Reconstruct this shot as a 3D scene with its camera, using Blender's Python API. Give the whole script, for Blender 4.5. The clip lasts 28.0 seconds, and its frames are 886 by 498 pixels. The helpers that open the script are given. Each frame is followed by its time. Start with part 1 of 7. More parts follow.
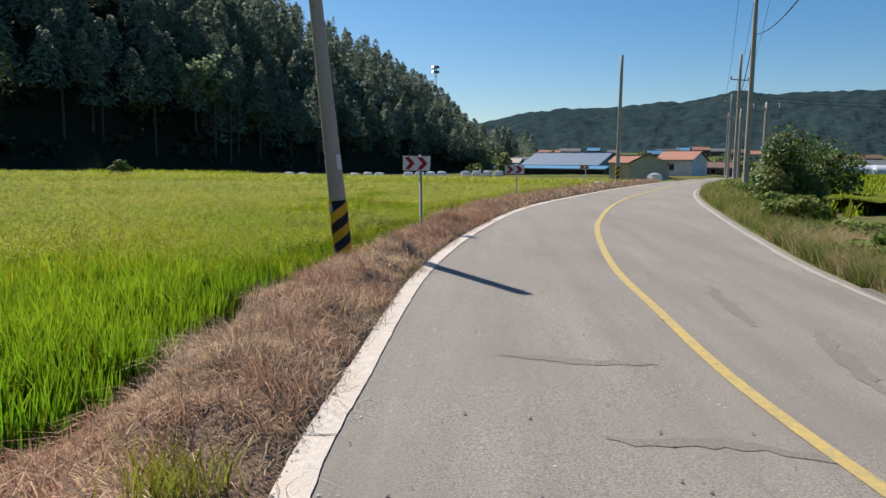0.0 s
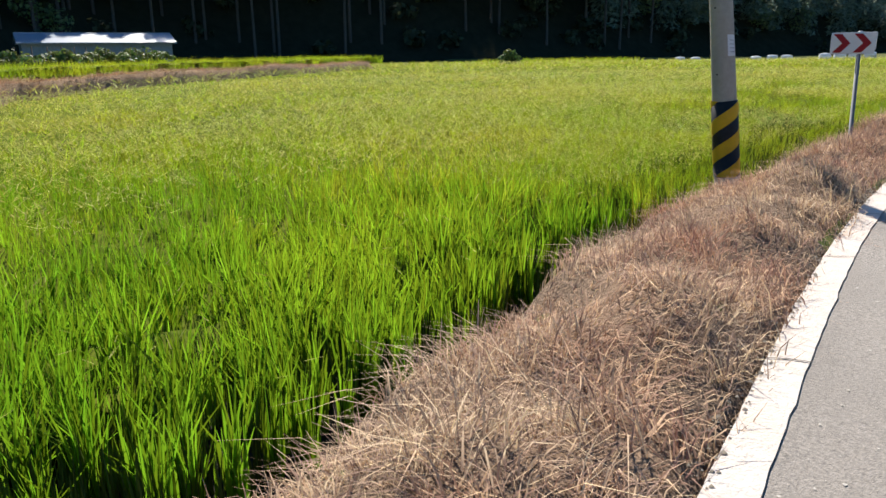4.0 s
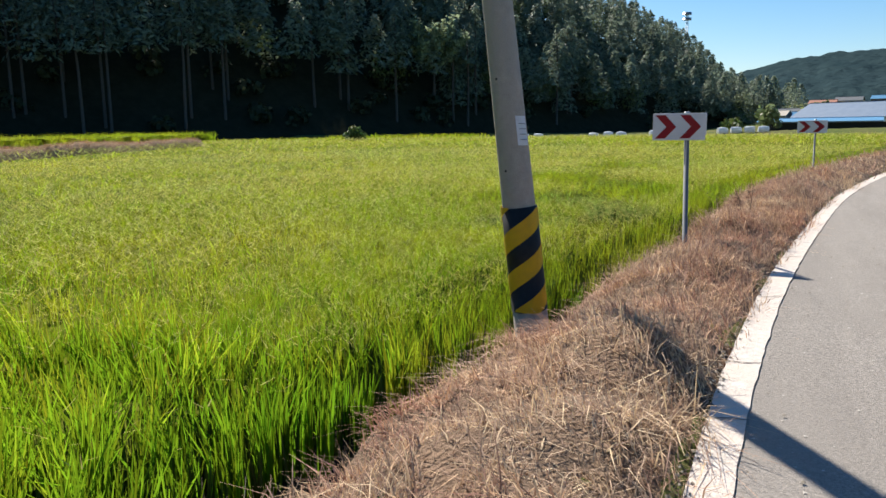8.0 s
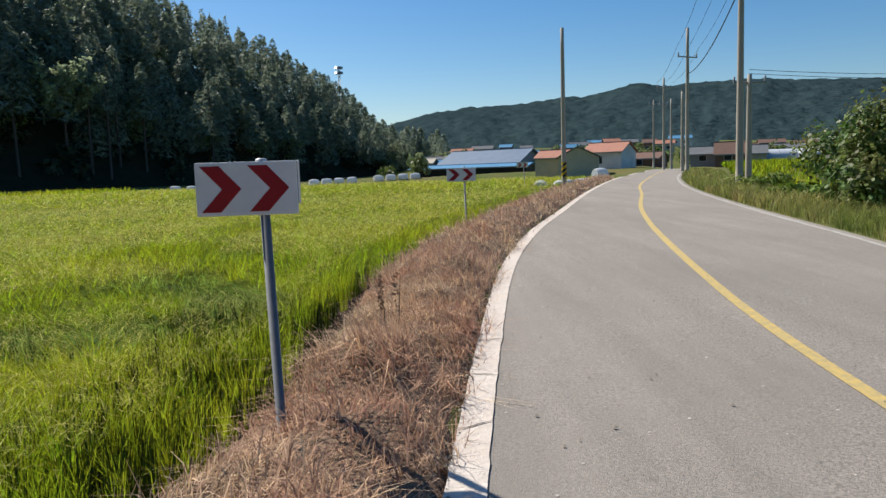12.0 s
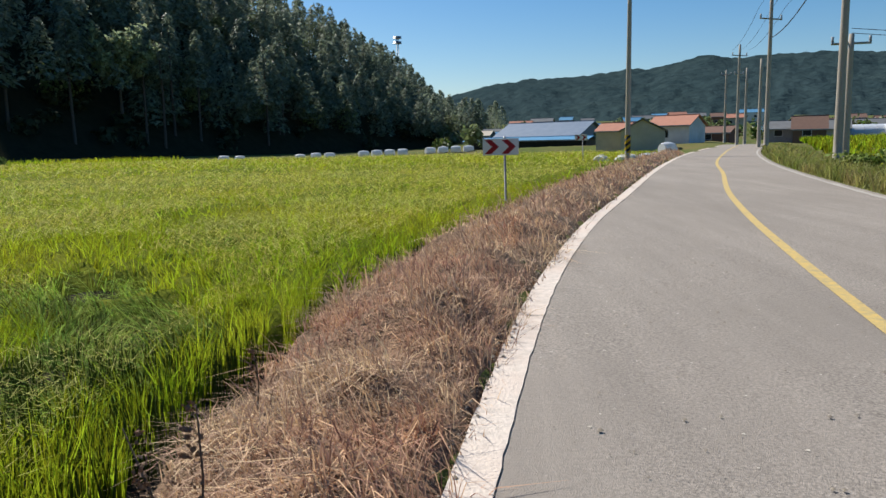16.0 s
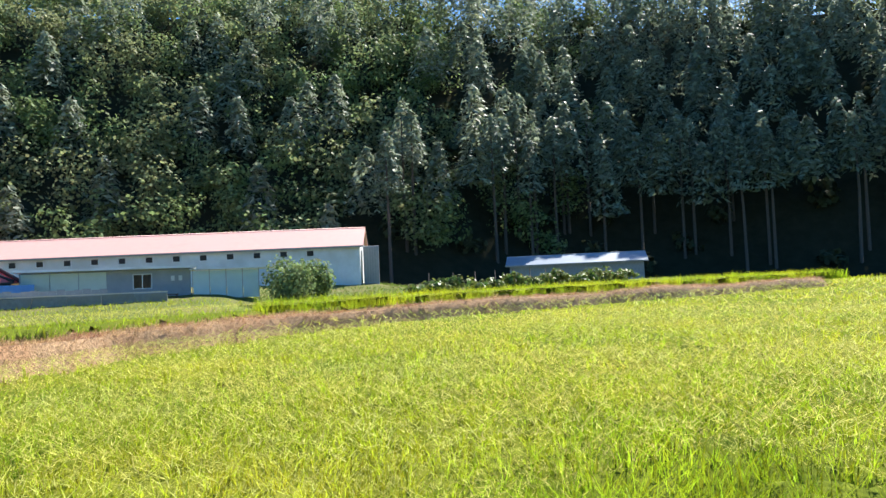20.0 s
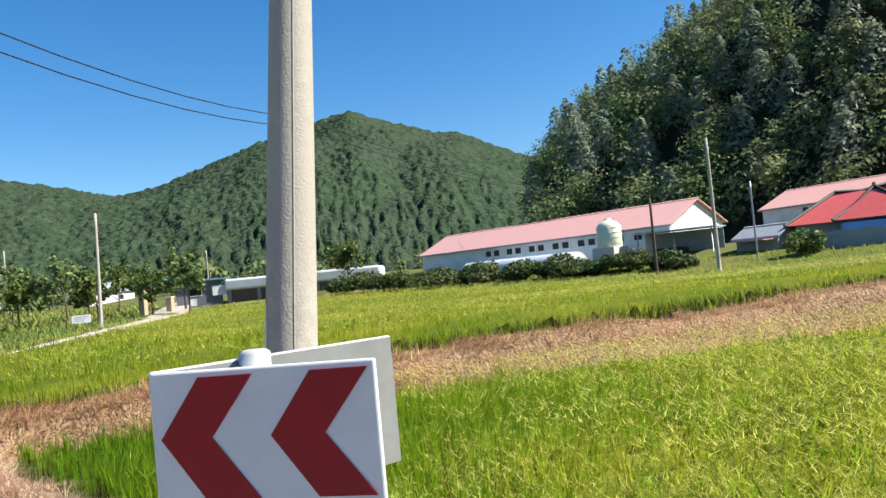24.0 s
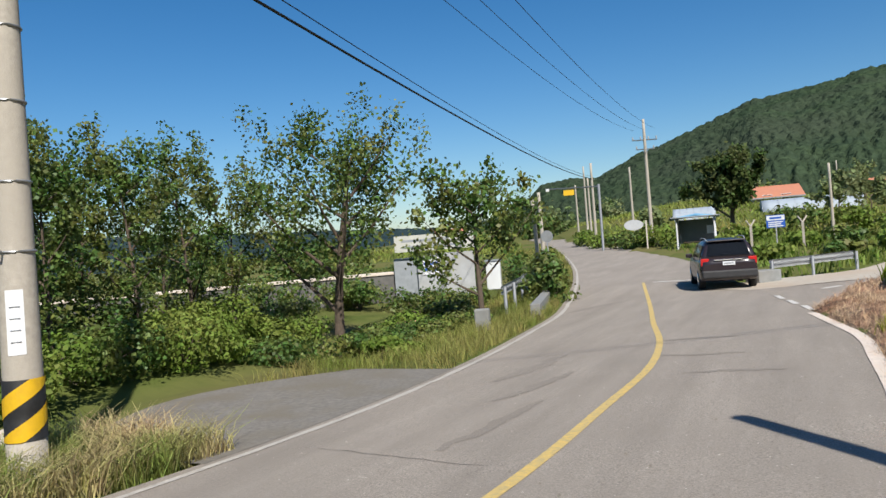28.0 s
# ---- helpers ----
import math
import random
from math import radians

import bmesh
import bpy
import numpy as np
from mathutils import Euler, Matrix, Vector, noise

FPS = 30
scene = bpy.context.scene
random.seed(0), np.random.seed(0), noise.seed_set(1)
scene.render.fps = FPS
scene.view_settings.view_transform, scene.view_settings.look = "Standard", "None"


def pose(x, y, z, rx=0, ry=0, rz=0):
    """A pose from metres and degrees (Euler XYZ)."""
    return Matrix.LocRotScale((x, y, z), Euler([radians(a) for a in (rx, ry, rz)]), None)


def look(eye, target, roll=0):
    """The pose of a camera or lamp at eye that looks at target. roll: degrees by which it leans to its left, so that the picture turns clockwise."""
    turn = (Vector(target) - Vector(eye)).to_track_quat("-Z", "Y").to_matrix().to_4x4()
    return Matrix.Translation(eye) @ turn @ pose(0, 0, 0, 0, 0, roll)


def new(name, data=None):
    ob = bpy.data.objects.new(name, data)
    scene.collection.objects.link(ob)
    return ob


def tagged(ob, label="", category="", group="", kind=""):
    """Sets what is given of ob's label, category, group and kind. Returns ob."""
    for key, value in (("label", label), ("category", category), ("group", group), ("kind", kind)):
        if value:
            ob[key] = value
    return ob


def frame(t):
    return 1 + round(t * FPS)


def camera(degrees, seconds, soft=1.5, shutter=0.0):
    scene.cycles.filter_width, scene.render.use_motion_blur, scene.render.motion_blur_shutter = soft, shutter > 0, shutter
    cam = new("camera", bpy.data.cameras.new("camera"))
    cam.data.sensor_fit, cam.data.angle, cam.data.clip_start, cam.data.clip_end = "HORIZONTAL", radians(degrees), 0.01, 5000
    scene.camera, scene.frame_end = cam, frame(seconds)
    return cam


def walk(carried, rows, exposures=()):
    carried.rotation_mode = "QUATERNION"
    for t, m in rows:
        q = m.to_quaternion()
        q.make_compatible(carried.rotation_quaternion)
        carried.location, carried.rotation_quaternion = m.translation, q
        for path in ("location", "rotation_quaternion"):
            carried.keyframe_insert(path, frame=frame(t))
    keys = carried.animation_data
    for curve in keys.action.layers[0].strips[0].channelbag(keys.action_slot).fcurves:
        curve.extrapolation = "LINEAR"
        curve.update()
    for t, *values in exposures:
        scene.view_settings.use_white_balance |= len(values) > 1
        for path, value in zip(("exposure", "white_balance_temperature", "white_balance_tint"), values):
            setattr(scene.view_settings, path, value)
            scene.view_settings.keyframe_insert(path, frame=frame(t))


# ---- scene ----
cam = camera(62.3, 28.0)
PATH = [
    (0, (0.629, 0.339, 1.509), (0.53, 2.325, 1.291), 0.9),
    (0.5, (0.525, 0.654, 1.522), (0.466, 2.642, 1.312), 0.6),
    (1, (0.496, 1.003, 1.518), (0.36, 2.985, 1.288), 0.1),
    (1.5, (0.463, 1.381, 1.504), (0.155, 3.336, 1.215), 0.1),
    (2, (0.389, 1.78, 1.501), (-0.122, 3.679, 1.138), -0.4),
    (2.5, (0.327, 2.204, 1.521), (-0.345, 4.04, 1.098), -1.0),
    (4.5, (0.069, 3.603, 1.544), (-1.262, 4.96, 0.922), -1.3),
    (5, (0.014, 3.865, 1.54), (-1.561, 4.883, 0.845), -2.2),
    (5.5, (0.015, 4.176, 1.549), (-1.519, 5.238, 0.829), -1.2),
    (6, (-0.012, 4.589, 1.586), (-1.408, 5.85, 0.909), -0.1),
    (6.5, (-0.008, 5.117, 1.6), (-1.196, 6.621, 1.028), 0.7),
    (7, (-0.039, 5.665, 1.607), (-0.984, 7.365, 1.141), 2.7),
    (7.5, (-0.088, 6.214, 1.614), (-0.876, 8.018, 1.264), 0.3),
    (8, (-0.108, 6.753, 1.629), (-0.834, 8.588, 1.302), -0.7),
    (8.5, (-0.133, 7.285, 1.635), (-0.754, 9.157, 1.302), -1.1),
    (9, (-0.094, 7.846, 1.644), (-0.579, 9.757, 1.307), -1.3),
    (9.5, (-0.102, 8.401, 1.643), (-0.435, 10.344, 1.304), -0.9),
    (10, (-0.061, 8.977, 1.65), (-0.248, 10.943, 1.336), -0.9),
    (10.5, (-0.049, 9.547, 1.649), (-0.108, 11.526, 1.365), -1.0),
    (11, (-0.01, 10.061, 1.672), (0.02, 12.046, 1.428), -1.3),
    (11.5, (0.053, 10.584, 1.682), (0.146, 12.569, 1.457), -1.8),
    (12, (0.107, 11.126, 1.673), (0.239, 13.11, 1.458), -1.9),
    (12.5, (0.176, 11.662, 1.686), (0.345, 13.644, 1.481), -1.9),
    (14.5, (0.719, 13.707, 1.612), (0.92, 15.679, 1.349), 0.0),
    (15, (0.792, 14.104, 1.594), (0.981, 16.075, 1.31), -0.2),
    (15.5, (0.863, 14.494, 1.599), (1.02, 16.464, 1.292), -0.7),
    (16, (0.903, 14.854, 1.612), (0.878, 16.834, 1.328), -1.2),
    (16.5, (0.868, 15.187, 1.638), (0.544, 17.15, 1.433), -1.8),
    (17, (0.828, 15.491, 1.686), (0.193, 17.385, 1.591), -2.2),
    (17.5, (0.768, 15.723, 1.728), (-0.131, 17.51, 1.723), -2.6),
    (18, (0.696, 15.944, 1.76), (-0.437, 17.591, 1.82), -2.9),
    (18.5, (0.615, 16.137, 1.787), (-0.712, 17.631, 1.885), -2.8),
    (19, (0.524, 16.267, 1.78), (-1.008, 17.549, 1.878), -2.2),
    (19.5, (0.428, 16.353, 1.785), (-1.327, 17.308, 1.881), -2.0),
    (20, (0.338, 16.397, 1.793), (-1.58, 16.96, 1.882), -2.5),
    (20.5, (0.25, 16.425, 1.798), (-1.738, 16.632, 1.877), -3.3),
    (22.5, (-0.049, 16.478, 1.83), (-1.997, 16.034, 1.938), -2.6),
    (23, (-0.062, 16.489, 1.835), (-1.896, 15.696, 1.916), -2.7),
    (23.5, (-0.018, 16.505, 1.842), (-1.636, 15.331, 1.91), -3.8),
    (24, (0.078, 16.536, 1.88), (-1.254, 15.045, 1.948), -5.4),
    (24.5, (0.161, 16.508, 1.932), (-0.919, 14.826, 1.991), -6.3),
    (25, (0.236, 16.452, 1.969), (-0.719, 14.695, 1.99), -6.9),
    (25.5, (0.305, 16.393, 1.962), (-0.495, 14.56, 1.962), -6.6),
    (26, (0.362, 16.359, 1.947), (-0.223, 14.447, 1.936), -5.9),
    (26.5, (0.432, 16.367, 1.934), (0.104, 14.395, 1.919), -5.4),
    (27, (0.473, 16.402, 1.919), (0.448, 14.402, 1.905), -5.4),
    (27.5, (0.528, 16.439, 1.912), (0.906, 14.475, 1.903), -5.3),
    (28, (0.589, 16.499, 1.888), (1.457, 14.698, 1.881), -4.5),
]
EXPOSURES = [(0, 0.36), (2.5, 0.32), (4.5, 0.95), (5, 0.98), (6, 1.15), (7, 0.75), (8, 0.72), (10, 0.6), (11, 0.44), (15, 0.38), (16.5, 0.38), (17, 0.52), (18, 1.1), (19, 1.0), (20, 1.56), (22.5, 1.55), (23, 1.3), (24, 1.1), (25, 0.78), (26, 0.86), (27, 0.5), (28, 0.42)]
walk(cam, [(t, look(eye, target, roll)) for t, eye, target, roll in PATH], EXPOSURES)

# ---------------------------------------------------------------- light
SUN_AZ, SUN_EL = 42.0, 45.0          # degrees left of +y, degrees up
world = bpy.data.worlds.new("sky")
scene.world = world
world.use_nodes = True
wn, wl = world.node_tree.nodes, world.node_tree.links
sky = wn.new("ShaderNodeTexSky")
sky.sky_type, sky.sun_disc = "NISHITA", False
sky.sun_elevation, sky.sun_rotation = radians(SUN_EL), radians(-SUN_AZ)
sky.air_density, sky.dust_density, sky.ozone_density = 1.0, 0.5, 4.0
vivid = wn.new("ShaderNodeHueSaturation")
vivid.inputs["Saturation"].default_value = 1.32
wl.new(sky.outputs[0], vivid.inputs["Color"])
wl.new(vivid.outputs[0], wn["Background"].inputs[0])
wn["Background"].inputs[1].default_value = 0.080
sun = new("sun", bpy.data.lights.new("sun", "SUN"))
sun.data.energy, sun.data.angle, sun.data.color = 5.0, radians(0.55), (1.0, 0.95, 0.86)
sun_dir = Vector((-math.sin(radians(SUN_AZ)) * math.cos(radians(SUN_EL)), math.cos(radians(SUN_AZ)) * math.cos(radians(SUN_EL)), math.sin(radians(SUN_EL))))
sun.matrix_world = look(sun_dir * 300, (0, 0, 0))


# ---------------------------------------------------------------- materials
def mat(name, c1, c2=None, scale=3.0, rough=0.8, bump=0.0, bump_scale=None, c3=None, big=0.3, metal=0.0, spec=0.3, island=0.0, obj=0.0, dist=0.02, trans=0.0, dim=1.0):
    """Two colours mixed by fine noise, a third by broad noise; optional relief, per-piece and per-object variation, light through leaves."""
    m = bpy.data.materials.new(name)
    m.use_nodes = True
    n, l = m.node_tree.nodes, m.node_tree.links
    b = n["Principled BSDF"]
    b.inputs["Roughness"].default_value, b.inputs["Metallic"].default_value = rough, metal
    b.inputs["Specular IOR Level"].default_value = spec
    tc = n.new("ShaderNodeTexCoord")
    n1 = n.new("ShaderNodeTexNoise")
    n1.inputs["Scale"].default_value, n1.inputs["Detail"].default_value, n1.inputs["Roughness"].default_value = scale, 6, 0.65
    geo = n.new("ShaderNodeNewGeometry")
    l.new(geo.outputs["Position"], n1.inputs["Vector"])
    mx = n.new("ShaderNodeMix")
    mx.data_type = "RGBA"
    ramp = n.new("ShaderNodeMapRange")
    ramp.inputs[1].default_value, ramp.inputs[2].default_value = 0.3, 0.7
    l.new(n1.outputs["Fac"], ramp.inputs[0])
    l.new(ramp.outputs[0], mx.inputs["Factor"])
    mx.inputs["A"].default_value, mx.inputs["B"].default_value = (*c1, 1), (*(c2 or c1), 1)
    out = mx.outputs["Result"]
    if c3:
        n2 = n.new("ShaderNodeTexNoise")
        n2.inputs["Scale"].default_value, n2.inputs["Detail"].default_value = big, 4
        l.new(geo.outputs["Position"], n2.inputs["Vector"])
        r2 = n.new("ShaderNodeMapRange")
        r2.inputs[1].default_value, r2.inputs[2].default_value = 0.42, 0.68
        l.new(n2.outputs["Fac"], r2.inputs[0])
        m2 = n.new("ShaderNodeMix")
        m2.data_type = "RGBA"
        l.new(r2.outputs[0], m2.inputs["Factor"])
        l.new(out, m2.inputs["A"])
        m2.inputs["B"].default_value = (*c3, 1)
        out = m2.outputs["Result"]
    if island or obj:
        hs = n.new("ShaderNodeHueSaturation")
        src = geo.outputs["Random Per Island"]
        if obj:
            oi = n.new("ShaderNodeObjectInfo")
            src = oi.outputs["Random"]
        mr = n.new("ShaderNodeMapRange")
        amt = island or obj
        mr.inputs[3].default_value, mr.inputs[4].default_value = 1 - amt, 1 + amt
        l.new(src, mr.inputs[0])
        l.new(mr.outputs[0], hs.inputs["Value"])
        mh = n.new("ShaderNodeMapRange")
        mh.inputs[3].default_value, mh.inputs[4].default_value = 0.5 - amt * 0.04, 0.5 + amt * 0.04
        l.new(src, mh.inputs[0])
        l.new(mh.outputs[0], hs.inputs["Hue"])
        l.new(out, hs.inputs["Color"])
        out = hs.outputs["Color"]
    l.new(out, b.inputs["Base Color"])
    if bump:
        n3 = n.new("ShaderNodeTexNoise")
        n3.inputs["Scale"].default_value, n3.inputs["Detail"].default_value = bump_scale or scale * 2, 5
        l.new(geo.outputs["Position"], n3.inputs["Vector"])
        bp = n.new("ShaderNodeBump")
        bp.inputs["Strength"].default_value, bp.inputs["Distance"].default_value = bump, dist
        l.new(n3.outputs["Fac"], bp.inputs["Height"])
        l.new(bp.outputs[0], b.inputs["Normal"])
    if trans:
        tr = n.new("ShaderNodeBsdfTranslucent")
        l.new(out, tr.inputs["Color"])
        ms = n.new("ShaderNodeMixShader")
        ms.inputs[0].default_value = trans
        if dim < 1:
            dk_ = n.new("ShaderNodeHueSaturation")
            dk_.inputs["Value"].default_value = dim
            l.new(out, dk_.inputs["Color"])
            l.new(dk_.outputs[0], b.inputs["Base Color"])
        l.new(b.outputs[0], ms.inputs[1])
        l.new(tr.outputs[0], ms.inputs[2])
        l.new(ms.outputs[0], n["Material Output"].inputs[0])
    return m


M_SOIL = mat("field_soil", (0.11, 0.13, 0.035), (0.075, 0.10, 0.025), 2.0, 0.95, 0.6, 12, (0.15, 0.13, 0.055), 0.12, spec=0.05)
M_ROAD = mat("asphalt", (0.42, 0.368, 0.315), (0.145, 0.128, 0.110), 60.0, 0.85, 0.5, 150, (0.26, 0.228, 0.195), 0.45)


def worn_lanes(m, amount):
    """Long pale and dark streaks that traffic leaves along the lanes."""
    n, l = m.node_tree.nodes, m.node_tree.links
    b = n["Principled BSDF"]
    src = b.inputs["Base Color"].links[0].from_socket
    geo = n.new("ShaderNodeNewGeometry")
    mp = n.new("ShaderNodeMapping")
    mp.inputs["Scale"].default_value = (1.5, 0.16, 1.0)
    mp.inputs["Rotation"].default_value = (0, 0, 0.12)
    l.new(geo.outputs["Position"], mp.inputs["Vector"])
    tex = n.new("ShaderNodeTexNoise")
    tex.inputs["Scale"].default_value, tex.inputs["Detail"].default_value, tex.inputs["Roughness"].default_value = 1.0, 6, 0.65
    l.new(mp.outputs[0], tex.inputs["Vector"])
    mr = n.new("ShaderNodeMapRange")
    mr.inputs[1].default_value, mr.inputs[2].default_value = 0.3, 0.7
    mr.inputs[3].default_value, mr.inputs[4].default_value = 1 - amount, 1 + amount
    l.new(tex.outputs["Fac"], mr.inputs[0])
    hs = n.new("ShaderNodeHueSaturation")
    l.new(mr.outputs[0], hs.inputs["Value"])
    l.new(src, hs.inputs["Color"])
    l.new(hs.outputs[0], b.inputs["Base Color"])


worn_lanes(M_ROAD, 0.13)
M_CONC = mat("concrete_edge", (0.72, 0.63, 0.55), (0.50, 0.44, 0.38), 18.0, 0.9, 0.5, 60, (0.62, 0.52, 0.44), 2.5)
M_WHITE = mat("road_white_paint", (0.62, 0.60, 0.57), (0.45, 0.43, 0.40), 30.0, 0.8, 0.3, 90)
M_WORN = mat("worn_line_paint", (0.52, 0.49, 0.44), (0.30, 0.275, 0.245), 9.0, 0.85, 0.3, 90, (0.42, 0.39, 0.35), 1.6)
M_YELLOW = mat("road_yellow_paint", (0.64, 0.44, 0.12), (0.36, 0.30, 0.17), 14.0, 0.8, 0.3, 90)
M_RICE = mat("rice_leaf", (0.375, 0.465, 0.022), (0.235, 0.34, 0.015), 1.2, 0.6, c3=(0.48, 0.49, 0.03), big=0.22, island=0.62, trans=0.5, spec=0.12, dim=0.55)
M_RICE2 = mat("young_rice_leaf", (0.25, 0.42, 0.017), (0.15, 0.30, 0.012), 1.2, 0.6, c3=(0.35, 0.48, 0.021), big=0.3, island=0.45, trans=0.48, spec=0.12, dim=0.5)
M_HEAD = mat("rice_grain", (0.58, 0.56, 0.17), (0.44, 0.45, 0.08), 1.5, 0.7, c3=(0.58, 0.49, 0.11), big=0.3, island=0.35, trans=0.35, spec=0.1)
# Stems coloured well below leaf tone, for the shade at the rice foot.
M_STEM_SHADE = mat("shade_rice_stem", (0.10, 0.13, 0.025), (0.06, 0.085, 0.018), 3.0, 0.8, island=0.4, spec=0.05)
# Mud tone lowered further, to carry the shade of the gap beside the rice.
M_MUD_SHADE = mat("shaded_paddy_mud", (0.045, 0.038, 0.028), (0.025, 0.022, 0.018), 8.0, 0.95, 0.8, 20, spec=0.02)
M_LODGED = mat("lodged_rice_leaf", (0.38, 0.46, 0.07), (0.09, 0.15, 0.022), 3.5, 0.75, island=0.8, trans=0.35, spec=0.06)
# Dark green that carries the shade between the rice plants.
M_RICE_SHADE = mat("rice_shade_green", (0.13, 0.155, 0.016), (0.05, 0.075, 0.009), 9.0, 0.95, 1.0, 14, (0.16, 0.17, 0.02), 0.22, spec=0.02)
M_STRAW = mat("dry_grass", (0.70, 0.52, 0.36), (0.40, 0.265, 0.17), 1.5, 0.75, c3=(0.50, 0.275, 0.185), big=0.8, island=0.5, trans=0.25, spec=0.1)
M_HAY = mat("pale_cut_hay", (0.56, 0.38, 0.21), (0.36, 0.22, 0.12), 1.5, 0.75, c3=(0.40, 0.21, 0.12), big=0.8, island=0.5, trans=0.25, spec=0.1)
M_CROP = mat("low_green_crop", (0.36, 0.43, 0.04), (0.24, 0.32, 0.03), 0.8, 0.7, c3=(0.44, 0.43, 0.06), big=0.15, island=0.35, trans=0.4, spec=0.1)
M_THATCH = mat("dead_grass_mat", (0.30, 0.20, 0.13), (0.10, 0.065, 0.04), 22.0, 0.95, 1.0, 40, (0.26, 0.16, 0.10), 0.9, dist=0.05)
M_DIKE = mat("cut_straw_mat", (0.44, 0.29, 0.165), (0.18, 0.11, 0.06), 9.0, 0.95, 1.0, 16, (0.32, 0.185, 0.10), 0.9, dist=0.08)
M_GRASS = mat("roadside_grass", (0.16, 0.23, 0.035), (0.09, 0.16, 0.02), 1.5, 0.7, c3=(0.20, 0.23, 0.05), big=0.7, island=0.3, trans=0.3)
M_PINE = mat("pine_needles", (0.25, 0.29, 0.205), (0.16, 0.20, 0.14), 0.12, 0.55, island=0.40, trans=0.40, spec=0.15)
# Leaf tone kept dark to stand for shade low in the forest.
M_SCRUB_SHADE = mat("shade_scrub_leaves", (0.07, 0.08, 0.045), (0.045, 0.055, 0.03), 0.5, 0.8, island=0.4, trans=0.25, spec=0.1)
M_LEAF = mat("broad_leaves", (0.20, 0.265, 0.10), (0.12, 0.18, 0.07), 0.10, 0.6, c3=(0.26, 0.275, 0.14), big=0.07, island=0.40, trans=0.42, spec=0.08)
M_LEAF2 = mat("orchard_leaves", (0.10, 0.17, 0.035), (0.06, 0.115, 0.03), 0.8, 0.5, c3=(0.19, 0.19, 0.05), big=1.2, island=0.5, trans=0.35, spec=0.3)
M_BARK = mat("bark", (0.12, 0.09, 0.07), (0.07, 0.055, 0.04), 6.0, 0.9, 0.8, 20)
# Floor colour set below leaf litter, to include the shade under the pines.
M_HILL = mat("shade_dark_floor", (0.036, 0.036, 0.023), (0.022, 0.024, 0.015), 0.6, 1.0, spec=0.0)
M_MOUNT = mat("mountain_forest", (0.052, 0.078, 0.040), (0.025, 0.042, 0.028), 0.05, 0.95, c3=(0.046, 0.062, 0.040), big=0.006, spec=0.0)
# Forest tone shifted to blue, so the colour itself holds the distance haze.
M_FAR_HAZE = mat("haze_blue_mountain", (0.038, 0.060, 0.062), (0.018, 0.034, 0.040), 0.014, 0.95, c3=(0.030, 0.050, 0.055), big=0.004, spec=0.0)


def tree_crowns(m, size, relief, shade):
    """The rounded tops of single trees on a far wooded slope, as relief and as tone."""
    n, l = m.node_tree.nodes, m.node_tree.links
    b = n["Principled BSDF"]
    src = b.inputs["Base Color"].links[0].from_socket
    geo = n.new("ShaderNodeNewGeometry")
    wob = n.new("ShaderNodeTexNoise")
    wob.inputs["Scale"].default_value, wob.inputs["Detail"].default_value = 2.2 / size, 4
    l.new(geo.outputs["Position"], wob.inputs["Vector"])
    vor = n.new("ShaderNodeTexVoronoi")
    vor.inputs["Scale"].default_value, vor.inputs["Randomness"].default_value = 1 / size, 1.0
    l.new(geo.outputs["Position"], vor.inputs["Vector"])
    hgt = n.new("ShaderNodeMath")
    hgt.operation = "SUBTRACT"
    l.new(wob.outputs["Fac"], hgt.inputs[0])
    l.new(vor.outputs["Distance"], hgt.inputs[1])
    bp = n.new("ShaderNodeBump")
    bp.inputs["Strength"].default_value, bp.inputs["Distance"].default_value = 1.0, relief
    l.new(hgt.outputs[0], bp.inputs["Height"])
    l.new(bp.outputs[0], b.inputs["Normal"])
    hs = n.new("ShaderNodeHueSaturation")
    mr = n.new("ShaderNodeMapRange")
    mr.inputs[3].default_value, mr.inputs[4].default_value = 1 - shade, 1 + shade
    l.new(vor.outputs["Color"], mr.inputs[0])
    l.new(mr.outputs[0], hs.inputs["Value"])
    l.new(src, hs.inputs["Color"])
    l.new(hs.outputs[0], b.inputs["Base Color"])


tree_crowns(M_MOUNT, 7.0, 3.0, 0.18)
tree_crowns(M_FAR_HAZE, 16.0, 3.0, 0.14)
M_POLE = mat("pole_concrete", (0.44, 0.40, 0.345), (0.33, 0.30, 0.255), 14.0, 0.88, 0.25, 70, (0.37, 0.335, 0.285), 1.2)
M_STEEL = mat("galvanised_steel", (0.38, 0.39, 0.40), (0.30, 0.31, 0.32), 14.0, 0.45, metal=0.7)
M_BLACK = mat("band_black", (0.012, 0.012, 0.012), (0.02, 0.02, 0.02), 20.0, 0.6)
M_BANDY = mat("band_yellow", (0.70, 0.42, 0.01), (0.58, 0.35, 0.02), 12.0, 0.6, 0.3, 200)
M_SIGNW = mat("sign_white", (0.72, 0.73, 0.75), (0.64, 0.65, 0.67), 8.0, 0.4)
M_SIGNR = mat("sign_red", (0.31, 0.008, 0.018), (0.26, 0.008, 0.015), 10.0, 0.4)
M_ALU = mat("sign_back_aluminium", (0.55, 0.56, 0.57), (0.47, 0.48, 0.49), 7.0, 0.5, metal=0.3)
M_WALLW = mat("white_panel_wall", (0.72, 0.74, 0.76), (0.62, 0.64, 0.66), 1.5, 0.6, c3=(0.55, 0.56, 0.56), big=0.5)
M_ROOFP = mat("pink_metal_roof", (0.66, 0.36, 0.31), (0.60, 0.32, 0.28), 1.5, 0.5, c3=(0.60, 0.34, 0.30), big=0.3)
M_ROOFR = mat("red_metal_roof", (0.56, 0.11, 0.10), (0.48, 0.085, 0.08), 3.0, 0.4)
